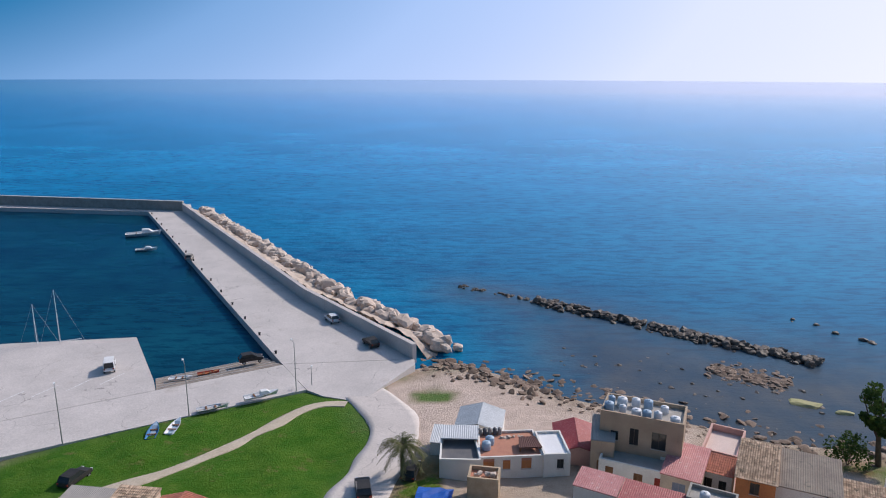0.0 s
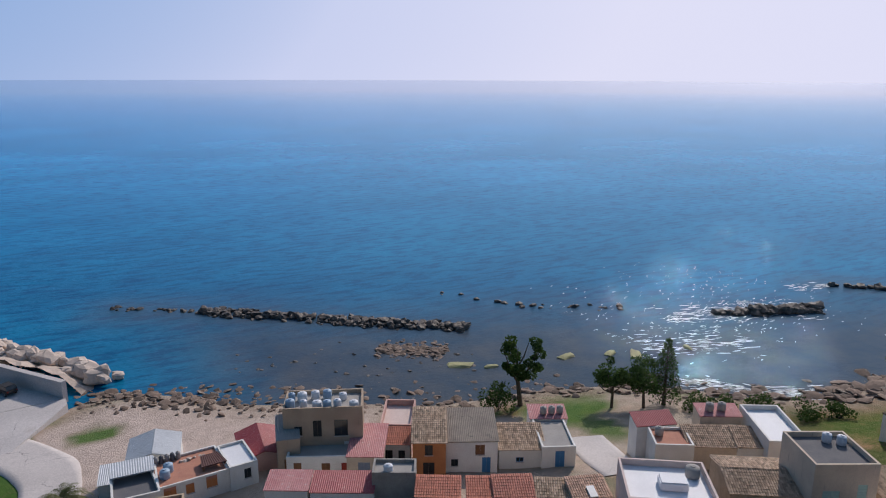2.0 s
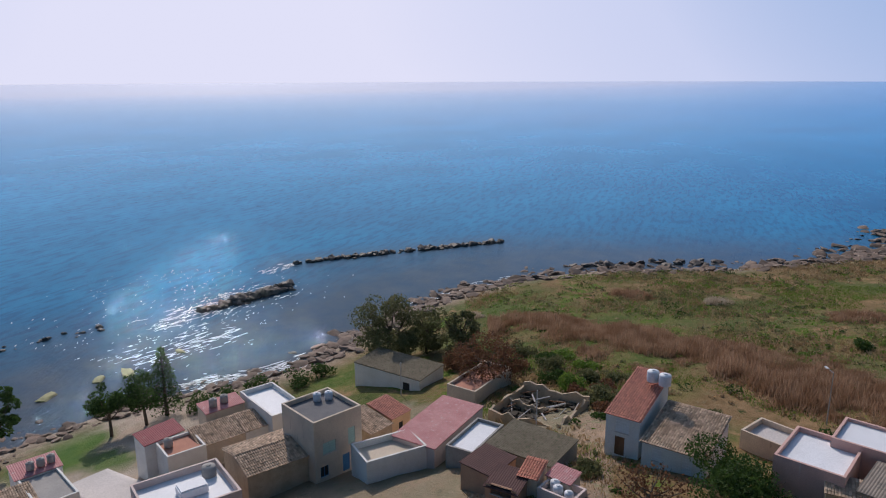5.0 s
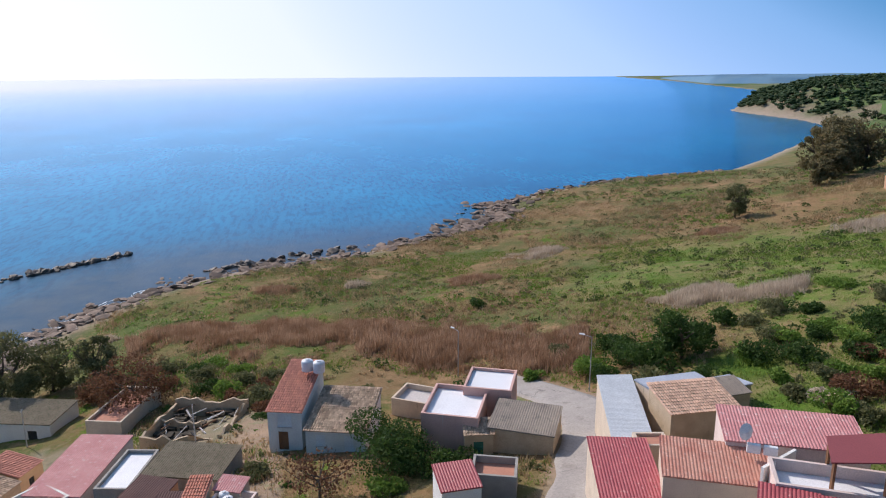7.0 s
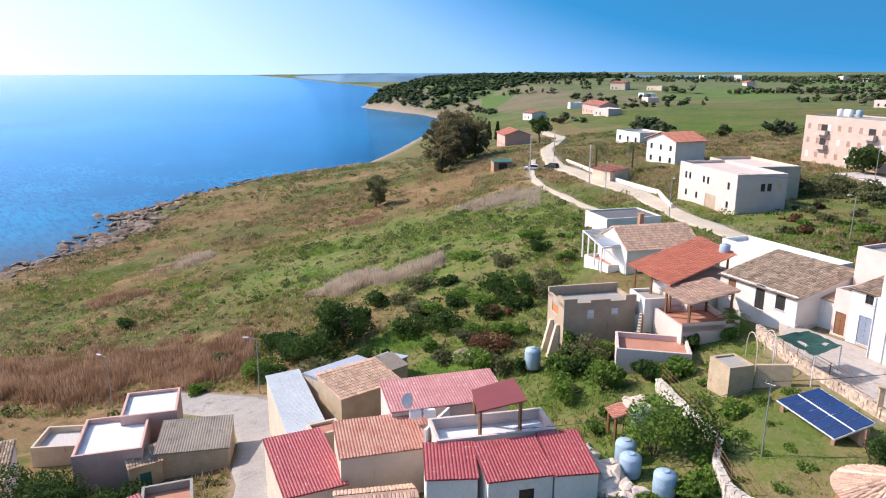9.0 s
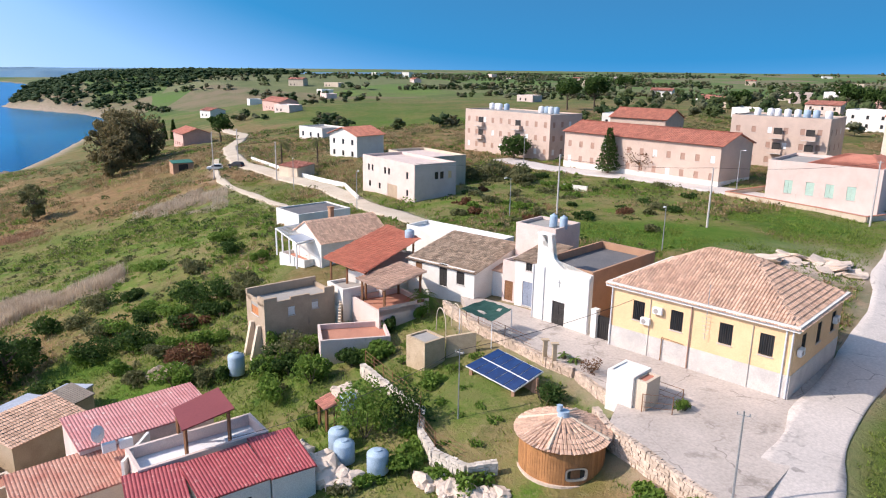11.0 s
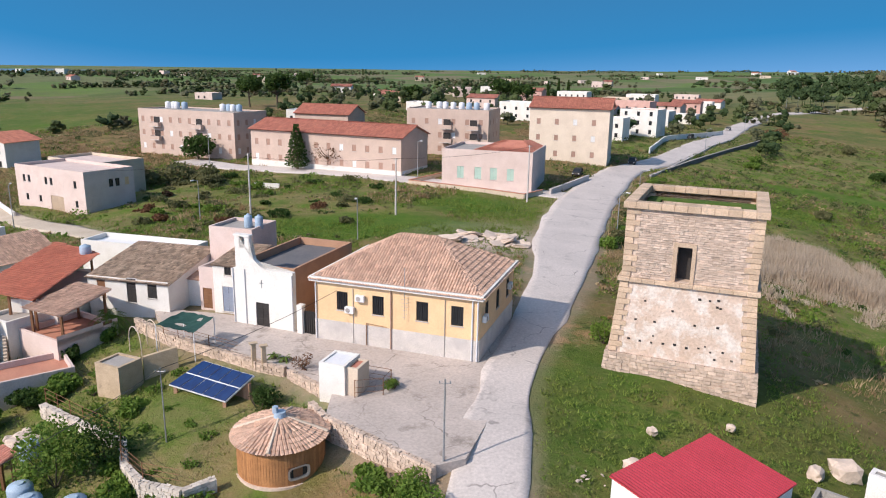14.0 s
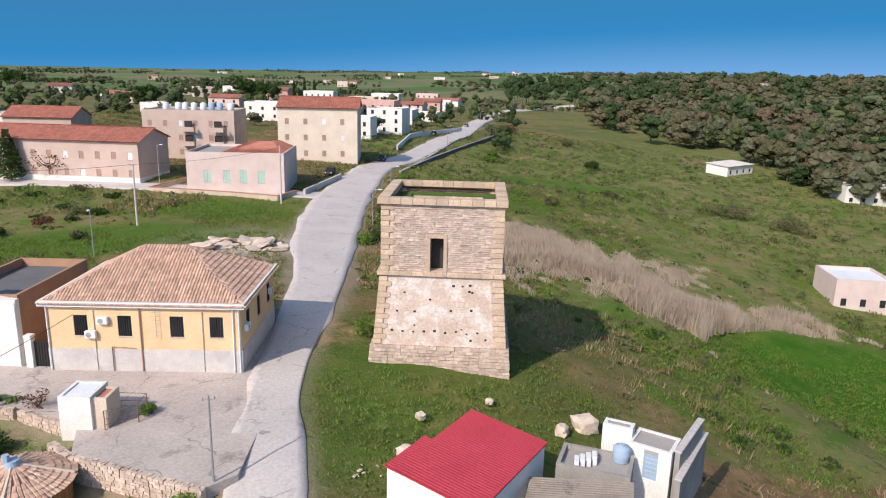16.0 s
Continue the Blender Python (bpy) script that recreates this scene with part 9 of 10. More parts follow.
OLIVE = leaf_material("olive_leaves", (0.085, 0.11, 0.04), (0.19, 0.185, 0.085))
DEEP = leaf_material("deep_green_leaves", (0.03, 0.062, 0.015), (0.065, 0.115, 0.026))
FRESH = leaf_material("fresh_green_leaves", (0.085, 0.17, 0.024), (0.18, 0.27, 0.05))
BROWNLEAF = leaf_material("brown_russet_leaves", (0.12, 0.06, 0.03), (0.20, 0.10, 0.055))
MIXEDLEAF = leaf_material("mixed_woodland_leaves", (0.11, 0.125, 0.05), (0.31, 0.225, 0.12), (0.20, 0.17, 0.085))
BARK = surface("grey_brown_bark", (0.13, 0.10, 0.075), (0.09, 0.07, 0.05), 2, 0.95, 0.6, 10)
STRAW = leaf_material("dry_reed", (0.56, 0.46, 0.35), (0.68, 0.58, 0.46), (0.50, 0.40, 0.30))
RUSTREED = leaf_material("rusty_dry_reed", (0.38, 0.24, 0.15), (0.54, 0.37, 0.25), (0.31, 0.185, 0.11))
BLADE = leaf_material("grass_blades", (0.12, 0.21, 0.028), (0.24, 0.31, 0.07), (0.18, 0.23, 0.05))
DRYBLADE = leaf_material("dry_grass_blades", (0.38, 0.27, 0.15), (0.52, 0.40, 0.24), (0.32, 0.215, 0.115))


def leaf_mesh(name, blobs, size, material, seed, flat=0.0):
    """Loose leaf quads in clumps; blobs: (x, y, z, rx, ry, rz, how many)."""
    g = np.random.default_rng(seed)
    out = []
    for x, y, z, rx, ry, rz, n in blobs:
        d = g.normal(size=(n, 3))
        d /= np.linalg.norm(d, axis=1, keepdims=True)
        out.append(np.array([x, y, z]) + d * (g.uniform(0.35, 1.0, (n, 1)) ** 0.5) * [rx, ry, rz])
    c = np.concatenate(out)
    n = len(c)
    u, v = g.normal(size=(n, 3)), g.normal(size=(n, 3))
    u[:, 2] *= 1 - flat
    v[:, 2] *= 1 - flat
    u /= np.linalg.norm(u, axis=1, keepdims=True)
    v = np.cross(u, np.cross(u, v))
    v /= np.linalg.norm(v, axis=1, keepdims=True) + 1e-9
    s = size * g.uniform(0.6, 1.4, (n, 1))
    p = np.stack([c - u * s, c + v * s * 0.6, c + u * s, c - v * s * 0.6], 1).reshape(-1, 3)
    me = bpy.data.meshes.new(name)
    me.from_pydata(p.tolist(), [], np.arange(4 * n).reshape(n, 4).tolist())
    me.materials.append(material)
    return me


def limbs(h, spread, n, r, seed, base=0.35):
    rnd, bm = random.Random(seed), bmesh.new()
    bend = Vector((rnd.uniform(-0.06, 0.06) * h, rnd.uniform(-0.06, 0.06) * h, h * 0.55))
    tube(bm, (0, 0, -0.4), bend, r, r * 0.65, 7)
    tips = []
    for k in range(n):
        a = 2 * math.pi * (k + rnd.random() * 0.6) / n
        start = Vector((0, 0, 0)).lerp(bend, rnd.uniform(base + 0.2, 1.0))
        end = Vector((math.cos(a) * spread * rnd.uniform(0.5, 0.95), math.sin(a) * spread * rnd.uniform(0.5, 0.95), h * rnd.uniform(0.62, 0.95)))
        mid = start.lerp(end, 0.5) + Vector((0, 0, -0.06 * h))
        tube(bm, start, mid, r * 0.42, r * 0.28, 5), tube(bm, mid, end, r * 0.28, r * 0.08, 5)
        tips.append(end)
    return bm, tips


def tree(label, x, y, h, spread, leaf, n=2200, size=0.22, seed=0, clumps=14, thin=0.34, low=0.4, name="tree", z=None, limb=9):
    ob = root(name, x, y, ground(x, y) - 0.1 if z is None else z, (seed * 67) % 360, label, "tree")
    bm, tips = limbs(h, spread, limb, 0.035 * h, seed)
    part("trunk", bm, BARK, ob)
    g = random.Random(seed + 5)
    blobs = []
    for k in range(clumps * 2):
        a, v = g.uniform(0, 2 * math.pi), g.uniform(-1, 1)
        q = g.uniform(0.45, 1.0) * math.sqrt(max(0, 1 - (v * 0.9) ** 2))
        r = spread * thin * g.uniform(0.55, 1.15) * 0.85
        z = h * (low + 1) / 2 + v * h * (1 - low) / 2 * 0.85
        blobs.append((math.cos(a) * q * (spread - r * 0.6), math.sin(a) * q * (spread - r * 0.6), z, r, r, r * g.uniform(0.6, 0.95), n // clumps * 2 // 3))
    crown = new("crown", leaf_mesh("crown", blobs, size, leaf, seed))
    crown.parent = ob
    return ob


def bush(label, x, y, r, h, leaf, n=700, size=0.14, seed=0, z=None):
    ob = root("bush", x, y, ground(x, y) - 0.05 if z is None else z, 0, label, "bush")
    g = random.Random(seed)
    blobs = [(g.uniform(-0.6, 0.6) * r, g.uniform(-0.6, 0.6) * r, h * g.uniform(0.25, 0.65), r * g.uniform(0.35, 0.6), r * g.uniform(0.35, 0.6), h * g.uniform(0.25, 0.42), n // 7) for _ in range(7)]
    bm = bmesh.new()
    for k in range(5):
        a = k * 1.3 + seed
        tube(bm, (0, 0, -0.2), (math.cos(a) * r * 0.5, math.sin(a) * r * 0.5, h * 0.6), 0.05, 0.02, 5)
    part("stem", bm, BARK, ob)
    crown = new("foliage", leaf_mesh("foliage", blobs, size, leaf, seed))
    crown.parent = ob
    return ob


def conifer(label, x, y, h, r, leaf, seed=0, tiers=12, size=0.16, name="conifer"):
    ob = root(name, x, y, ground(x, y) - 0.1, 0, label, "tree")
    bm = bmesh.new()
    tube(bm, (0, 0, -0.3), (0, 0, h * 0.97), 0.03 * h, 0.02, 8)
    g = random.Random(seed)
    blobs = []
    for k in range(tiers):
        f = k / tiers
        rr = r * (1 - f) ** 0.8 + 0.15
        m = 7 if f < 0.7 else 4
        for j in range(m):
            a = 2 * math.pi * (j + g.random() * 0.5) / m + k
            q = rr * g.uniform(0.5, 0.75)
            zc = h * (0.12 + 0.86 * f)
            blobs.append((math.cos(a) * q, math.sin(a) * q, zc, rr * 0.34, rr * 0.34, h / tiers * 0.4, 26))
            tube(bm, (0, 0, zc), (math.cos(a) * rr * 0.9, math.sin(a) * rr * 0.9, zc - 0.1), 0.05, 0.02, 4)
    part("trunk", bm, BARK, ob)
    crown = new("crown", leaf_mesh("crown", blobs, size, leaf, seed))
    crown.parent = ob
    return ob


def palm(label, x, y, h, r, seed=0, fronds=36, leaf=None):
    leaf = leaf or OLIVE
    ob = root("palm_tree", x, y, ground(x, y) - 0.1, 0, label, "palm tree")
    bm = bmesh.new()
    for k in range(8):
        tube(bm, (0, 0, h * k / 8 - 0.2), (0, 0, h * (k + 1) / 8 - 0.2), 0.24 - 0.008 * k + 0.03, 0.22 - 0.008 * k, 9)
    part("trunk", bm, BARK, ob)
    g = random.Random(seed)
    for k in range(fronds):
        bm = bmesh.new()
        a, up = g.uniform(0, 2 * math.pi), g.uniform(-0.2, 1.25)
        side = Vector((-math.sin(a), math.cos(a), 0))
        pts = []
        for i in range(7):
            s = i / 6
            out = r * (s * math.cos(up * 0.7) + 0.04)
            pts.append(Vector((math.cos(a) * out, math.sin(a) * out, h - 0.2 + r * (math.sin(up) * s - 0.75 * s * s))))
        for i in range(6):
            for j in range(6):
                p = pts[i].lerp(pts[i + 1], j / 6)
                q = pts[i].lerp(pts[i + 1], j / 6 + 0.13)
                w = r * 0.25 * (1 - abs(i / 6 - 0.45) * 1.2)
                for sgn in (-1, 1):
                    bm.faces.new([bm.verts.new(v) for v in (p, q, p + side * sgn * w + Vector((0, 0, -0.35 * w)) + (pts[i + 1] - pts[i]) * 0.5)])
        part("frond", bm, leaf, ob)
    return ob


# along the shore and the seaside row
palm("date palm with drooping grey-green fronds beside a house", -4.4, 74.7, 4.6, 2.9, 1)
tree("tall wind-bent tamarisk tree with gaps in its crown", 56.5, 81.0, 11.6, 3.6, DEEP, 2600, 0.24, 2, 13, 0.32, 0.4)
bush("dark shrub below the tall shore tree", 52.6, 81.2, 2.6, 5.0, DEEP, 1100, 0.2, 3)
conifer("tall dark Norfolk pine by the shore", 75.2, 70.4, 11.4, 2.9, DEEP, 4, 15)
tree("spreading dark pine behind the shore", 67.2, 72.9, 7.4, 3.4, DEEP, 1800, 0.2, 5, 12, 0.4, 0.5)
tree("dense dark pine behind the shore", 71.2, 70.4, 7.6, 3.7, DEEP, 2000, 0.2, 6, 12, 0.42, 0.45)
for k, (bx, by, r, h) in enumerate(((77.5, 66.4, 2.6, 3.0), (81.5, 65.0, 2.4, 2.4), (86.5, 62.0, 2.6, 2.6), (90, 58.0, 2.8, 2.4), (94, 55.0, 2.4, 2.2))):
    bush("dense dark green shrub above the shore", bx, by, r, h, DEEP, 800, 0.18, 20 + k)
tree("large tamarisk with feathery olive crown", 99.2, 45.6, 12.0, 6.2, OLIVE, 9000, 0.17, 7, 26, 0.34, 0.05)
tree("tamarisk with feathery olive crown", 104.5, 41.0, 8.0, 4.8, OLIVE, 4200, 0.2, 8, 20, 0.36, 0.05)
tree("dark feathery tamarisk above the shore", 100.5, 33.6, 8.4, 3.6, OLIVE, 3000, 0.2, 9, 16, 0.38, 0.08)
tree("wide shrubby tree with russet leaves", 88.5, 25.4, 6.4, 6.4, BROWNLEAF, 4200, 0.16, 10, 22, 0.3, 0.2)
bush("large dense dark green bush", 57.6, -6.2, 5.2, 4.6, DEEP, 9000, 0.13, 11)
bush("dark green bush beside the old house", 54.6, -10.0, 3.0, 2.6, DEEP, 1400, 0.17, 12)
tree("nearly bare tree with russet leaves", 53.0, 1.6, 4.6, 3.4, BROWNLEAF, 700, 0.14, 13, 14, 0.4, 0.3, limb=14)
# hillside
tree("big dark fig tree at the field's edge", 71.8, -40.8, 5.8, 4.0, DEEP, 2600, 0.2, 14, 16, 0.38, 0.15)
bush("dark green thicket at the field's edge", 71.0, -35.6, 3.8, 3.4, DEEP, 1500, 0.2, 15)
bush("dark green thicket at the field's edge", 76.5, -44.5, 3.4, 3.0, DEEP, 1300, 0.2, 16)
bush("grey-green thicket beside the lane", 66.5, -34.0, 2.6, 2.2, OLIVE, 900, 0.2, 17)
bush("low fan palm in the field", 116.9, -26.2, 2.2, 2.0, DEEP, 500, 0.2, 18)
for k, (tx, ty, h, s) in enumerate(((193.9, -155.8, 16.0, 7.0), (201, -162, 18.0, 8.5), (208, -172, 17.5, 8.0), (187, -150, 11.5, 5.5), (198, -170, 15, 7.0), (205, -158, 16, 7.5), (182, -142, 8, 4))):
    tree("tall eucalyptus in a clump by the coast", tx, ty, h, s, MIXEDLEAF, 3000, 0.42, 30 + k, 18, 0.36, 0.08)
tree("feathery grey-green tamarisk by the coast", 166.0, -106.0, 8.5, 3.6, OLIVE, 1500, 0.3, 38, 12, 0.4, 0.05)
tree("round dark pine on the coast road", 203.6, -209.4, 11.0, 5.0, DEEP, 900, 0.5, 36, 10, 0.45, 0.4)
for k, (tx, ty, h) in enumerate(((279.6, -249.4, 11.0), (268.7, -245.5, 10.6), (-67, -542, 15), (-74, -540, 14), (-60, -548, 13))):
    conifer("slim dark columnar cypress tree", tx, ty, h, 1.7, DEEP, 40 + k, 12, 0.4, "cypress")
palm("palm with a ragged crown by a wall", 113.1, -136.2, 7.2, 3.0, 2, 20)
palm("palm with a ragged crown by a house", 109.1, -145.3, 6.4, 2.6, 3, 20)
# gardens below the chapel
bush("large citrus tree with dense dark leaves", 25.0, -37.9, 2.7, 4.4, FRESH, 2600, 0.12, 50)
bush("dense dark green garden bush", 22.6, -39.6, 2.0, 3.4, DEEP, 1300, 0.12, 51)
bush("white-flowering oleander and prickly pear", 38.9, -47.6, 2.4, 2.6, OLIVE, 1000, 0.14, 52)
bush("spiky green yucca clump in the garden", 34.6, -44.2, 1.9, 2.6, FRESH, 800, 0.16, 53)
bush("spiky green yucca clump in the garden", 36.6, -41.6, 1.7, 2.2, FRESH, 700, 0.16, 54)
bush("round dark bush beside the solar roof", 14.0, -44.4, 1.5, 2.0, DEEP, 1000, 0.11, 55)
palm("short palm beside the covered terrace", 31.4, -58.0, 2.0, 1.7, 4, 24, FRESH)
bush("grey agave and shrubs on the slope", 56.1, -59.2, 2.0, 2.8, OLIVE, 700, 0.16, 56)
bush("dark shrub on the slope", 62.2, -57.5, 2.8, 2.8, DEEP, 900, 0.16, 57)
bush("green ivy bush against the tower", -12.0, -56.6, 1.3, 2.2, FRESH, 900, 0.12, 58)
bush("dense green bush at the lane's corner", 2.0, -34.4, 1.9, 1.6, FRESH, 1800, 0.11, 59)
bush("dense green bush below the wall", 4.2, -36.0, 1.5, 1.4, FRESH, 900, 0.11, 60)
bush("small round bush on the square", 4.8, -46.0, 0.8, 0.9, FRESH, 500, 0.08, 61, 27.95)
for k, (px_, py_) in enumerate(((14.6, -50.6), (13.6, -50.2))):
    palm("small yucca with spiky leaves", px_, py_, 1.0, 0.7, 6 + k, 18, FRESH)
tree("small bare shrub with reddish twigs", 12.0, -48.8, 1.7, 1.0, BROWNLEAF, 300, 0.07, 62, 10, 0.4, 0.3)
# thick growth round the terraces and on the slope below them
GARDEN_GROWTH = ((44.6, -44.2, 1.2, 1.4, DEEP), (42.2, -49.0, 1.3, 2.4, FRESH), (40.8, -47.0, 1.4, 2.2, DEEP), (40.2, -44.9, 1.6, 2.0, FRESH), (37.6, -45.2, 1.4, 1.8, DEEP), (34.2, -45.0, 1.2, 1.5, FRESH),
    (32.5, -47.4, 1.5, 1.4, DEEP), (30.6, -48.6, 1.3, 1.2, FRESH), (32.6, -53.8, 1.0, 1.6, DEEP), (30.8, -56.7, 1.0, 1.2, FRESH), (23.4, -45.1, 1.2, 0.9, FRESH), (15.6, -35.6, 1.4, 1.2, FRESH),
    (20.9, -35.9, 1.4, 1.4, FRESH), (39.9, -44.9, 1.5, 1.8, DEEP), (39.1, -46.8, 1.4, 1.8, FRESH), (38.8, -49.2, 1.4, 1.9, FRESH), (42.8, -49.3, 1.2, 1.6, DEEP), (31.3, -47.9, 1.3, 1.2, FRESH),
    (30.7, -49.2, 1.2, 1.1, FRESH), (33.6, -48.3, 1.0, 1.2, DEEP), (22.1, -39.0, 1.1, 0.9, FRESH), (20.6, -37.5, 1.1, 0.8, FRESH), (20.6, -35.9, 1.0, 0.8, FRESH), (23.5, -32.9, 1.2, 0.8, OLIVE))
LOWER_GARDEN_GROWTH = ((22.0, -33.8, 1.0, 0.7, FRESH), (30.9, -40.5, 0.9, 0.8, FRESH), (30.5, -38.4, 0.8, 0.7, FRESH), (18.1, -36.0, 1.2, 0.8, FRESH), (15.5, -36.2, 1.2, 0.9, OLIVE), (5.0, -37.0, 1.2, 0.9, FRESH),
    (30.8, -49.4, 1.1, 1.1, FRESH))
TERRACE_GROWTH = ((58.8, -59.0, 2.2, 2.4, DEEP), (58.7, -62.8, 1.6, 1.8, OLIVE), (56.7, -52.2, 1.8, 1.4, BROWNLEAF), (61.4, -54.6, 2.0, 1.6, FRESH), (56.1, -55.3, 1.5, 1.4, DEEP), (51.4, -49.2, 2.0, 1.6, FRESH),
    (50.4, -45.8, 2.4, 2.0, BROWNLEAF), (48.2, -41.9, 2.0, 2.2, FRESH), (55.7, -48.5, 1.6, 1.3, FRESH), (60.4, -47.8, 2.4, 2.4, DEEP), (53.4, -42.4, 1.8, 1.4, OLIVE), (57.8, -43.0, 1.6, 1.6, FRESH),
    (60.6, -47.9, 2.0, 1.6, FRESH), (55.4, -46.9, 1.8, 1.4, OLIVE), (57.4, -52.1, 1.6, 1.6, DEEP), (57.0, -54.4, 1.4, 1.8, DEEP), (50.3, -43.3, 1.8, 1.5, STRAW), (46.3, -43.4, 1.6, 1.4, OLIVE))
SLOPE_GROWTH = ((63.4, -70.7, 1.6, 1.4, FRESH), (64.0, -59.5, 2.0, 1.8, DEEP), (71.6, -67.2, 2.2, 1.8, OLIVE), (64.5, -45.6, 2.6, 2.4, DEEP), (67.8, -49.5, 2.4, 2.0, OLIVE), (68.0, -55.2, 2.2, 1.8, FRESH),
    (74.4, -58.4, 2.4, 2.0, DEEP), (78.8, -50.2, 2.6, 2.4, DEEP), (70.6, -73.6, 2.0, 1.6, DEEP), (76.0, -78.2, 2.4, 2.0, FRESH), (80.6, -68.0, 2.4, 1.8, FRESH), (63.0, -38.4, 2.0, 2.0, DEEP),
    (75.6, -31.4, 2.4, 2.2, FRESH), (79.6, -36.8, 2.8, 2.6, DEEP), (72.0, -31.6, 2.0, 2.0, DEEP), (84.6, -30.6, 2.0, 1.6, OLIVE), (76.8, -35.4, 2.4, 2.6, DEEP), (83.1, -36.0, 2.0, 2.0, DEEP),
    (74.3, -37.3, 2.4, 2.4, DEEP), (77.6, -32.2, 1.6, 1.4, FRESH), (75.8, -40.6, 2.6, 2.6, DEEP), (75.0, -51.7, 2.2, 2.0, OLIVE), (76.8, -55.9, 2.4, 2.2, OLIVE), (67.2, -50.5, 2.2, 1.8, FRESH))
LOWER_SLOPE_GROWTH = ((65.4, -44.9, 1.6, 1.2, FRESH), (64.9, -53.2, 1.6, 1.6, DEEP))
VILLAGE_GROWTH = ((78.4, -24.8, 1.6, 1.4, FRESH), (74.2, -16.4, 1.6, 1.4, FRESH), (76.8, -12.2, 1.8, 1.6, DEEP), (80.0, -4.0, 2.0, 1.6, OLIVE), (60.4, 7.6, 1.6, 1.2, OLIVE), (52.2, -4.0, 1.8, 1.4, FRESH),
    (49.0, -3.0, 1.6, 1.2, DEEP), (84.0, 8.6, 2.4, 2.0, OLIVE), (87.6, 14.2, 2.6, 2.2, FRESH), (92.4, 12.0, 2.2, 1.8, OLIVE), (96.0, 18.4, 2.6, 2.2, OLIVE), (83.4, 3.2, 2.0, 1.4, BROWNLEAF),
    (104.0, 24.0, 2.4, 2.0, OLIVE), (101.0, 28.0, 2.2, 2.2, OLIVE))
RUIN_GROWTH = ((84.2, 19.6, 1.6, 1.2, DEEP), (85.6, 12.6, 1.8, 1.4, BROWNLEAF), (82.6, 10.4, 1.6, 1.2, OLIVE), (79.4, 8.6, 1.8, 1.2, BROWNLEAF), (75.6, 8.2, 1.6, 1.0, DEEP), (88.4, 9.4, 2.2, 1.4, BROWNLEAF), (91.0, 16.6, 2.2, 1.5, DEEP),
    (95.4, 22.6, 2.6, 1.8, DEEP), (98.6, 19.2, 2.8, 1.6, DEEP), (102.4, 17.4, 2.4, 1.3, FRESH), (98.0, 13.0, 2.2, 1.2, FRESH), (93.6, 8.0, 2.0, 1.2, OLIVE), (89.6, 3.6, 2.2, 1.3, OLIVE), (97.4, 29.4, 2.8, 2.6, BROWNLEAF), (94.8, 32.6, 2.4, 2.4, BROWNLEAF),
    (103.8, 33.6, 2.6, 2.6, OLIVE), (109.0, 36.4, 2.4, 2.2, OLIVE), (80.0, 1.6, 1.8, 1.2, FRESH))
WEEDS = ((19.6, -41.8, 0.8), (21.4, -43.0, 0.9), (23.0, -44.6, 0.8), (20.2, -44.8, 0.7), (24.4, -46.2, 0.9), (26.4, -45.6, 0.8), (18.2, -42.8, 0.6), (22.6, -47.6, 1.0), (25.6, -50.4, 0.9), (27.8, -48.0, 1.0), (17.0, -39.2, 0.7), (21.8, -49.6, 0.8), (28.8, -50.8, 1.0), (16.6, -41.6, 0.6), (19.0, -38.4, 0.6), (24.0, -42.6, 0.7))
for k, (bx, by, r) in enumerate(WEEDS):
    bush("low fresh green weeds in the walled garden", bx, by, r, 0.55, FRESH, 220, 0.09, 300 + k)
KINDS = {"deep_green_leaves": "dense dark green shrub on the slope", "fresh_green_leaves": "fresh green leafy shrub on the slope", "olive_leaves": "grey-olive straggling shrub on the slope", "brown_russet_leaves": "dry russet shrub on the slope", "dry_reed": "clump of dry straw-coloured grass on the slope"}
for k, (bx, by, r, h, leaf) in enumerate((*GARDEN_GROWTH, *LOWER_GARDEN_GROWTH, *TERRACE_GROWTH, *SLOPE_GROWTH, *LOWER_SLOPE_GROWTH, *VILLAGE_GROWTH, *RUIN_GROWTH)):
    bush(KINDS[leaf.name], bx, by, r, h, leaf, 420 + int(420 * r), 0.15, 200 + k)
# hedge of weeds along the road's lower edge
rv = random.Random(77)
for k in range(22):
    f = k / 21
    hx, hy = -17.4 - 22.0 * f ** 1.05 + rv.uniform(-0.8, 0.8), -92 - 62 * f + rv.uniform(-0.8, 0.8)
    bush("straggling green roadside shrub", hx - 2.2, hy, rv.uniform(1.0, 2.0), rv.uniform(0.9, 2.0), (FRESH, DEEP, OLIVE)[k % 3], 700, 0.18, 700 + k)
# scrub of the rough field
for k in range(60):
    bx, by = rv.uniform(16, 66), rv.uniform(-141, -98)
    if wild(np.array([bx]), np.array([by]))[0] > 0.8 and math.hypot(bx - 66.4, by + 116.6) > 13 and math.hypot(bx - 68.8, by + 128.5) > 11:
        bush("straggling scrub in the rough field", bx, by, rv.uniform(0.8, 2.2), rv.uniform(0.7, 1.8), (OLIVE, DEEP, OLIVE, BROWNLEAF, FRESH)[k % 5], 420, 0.2, 760 + k)
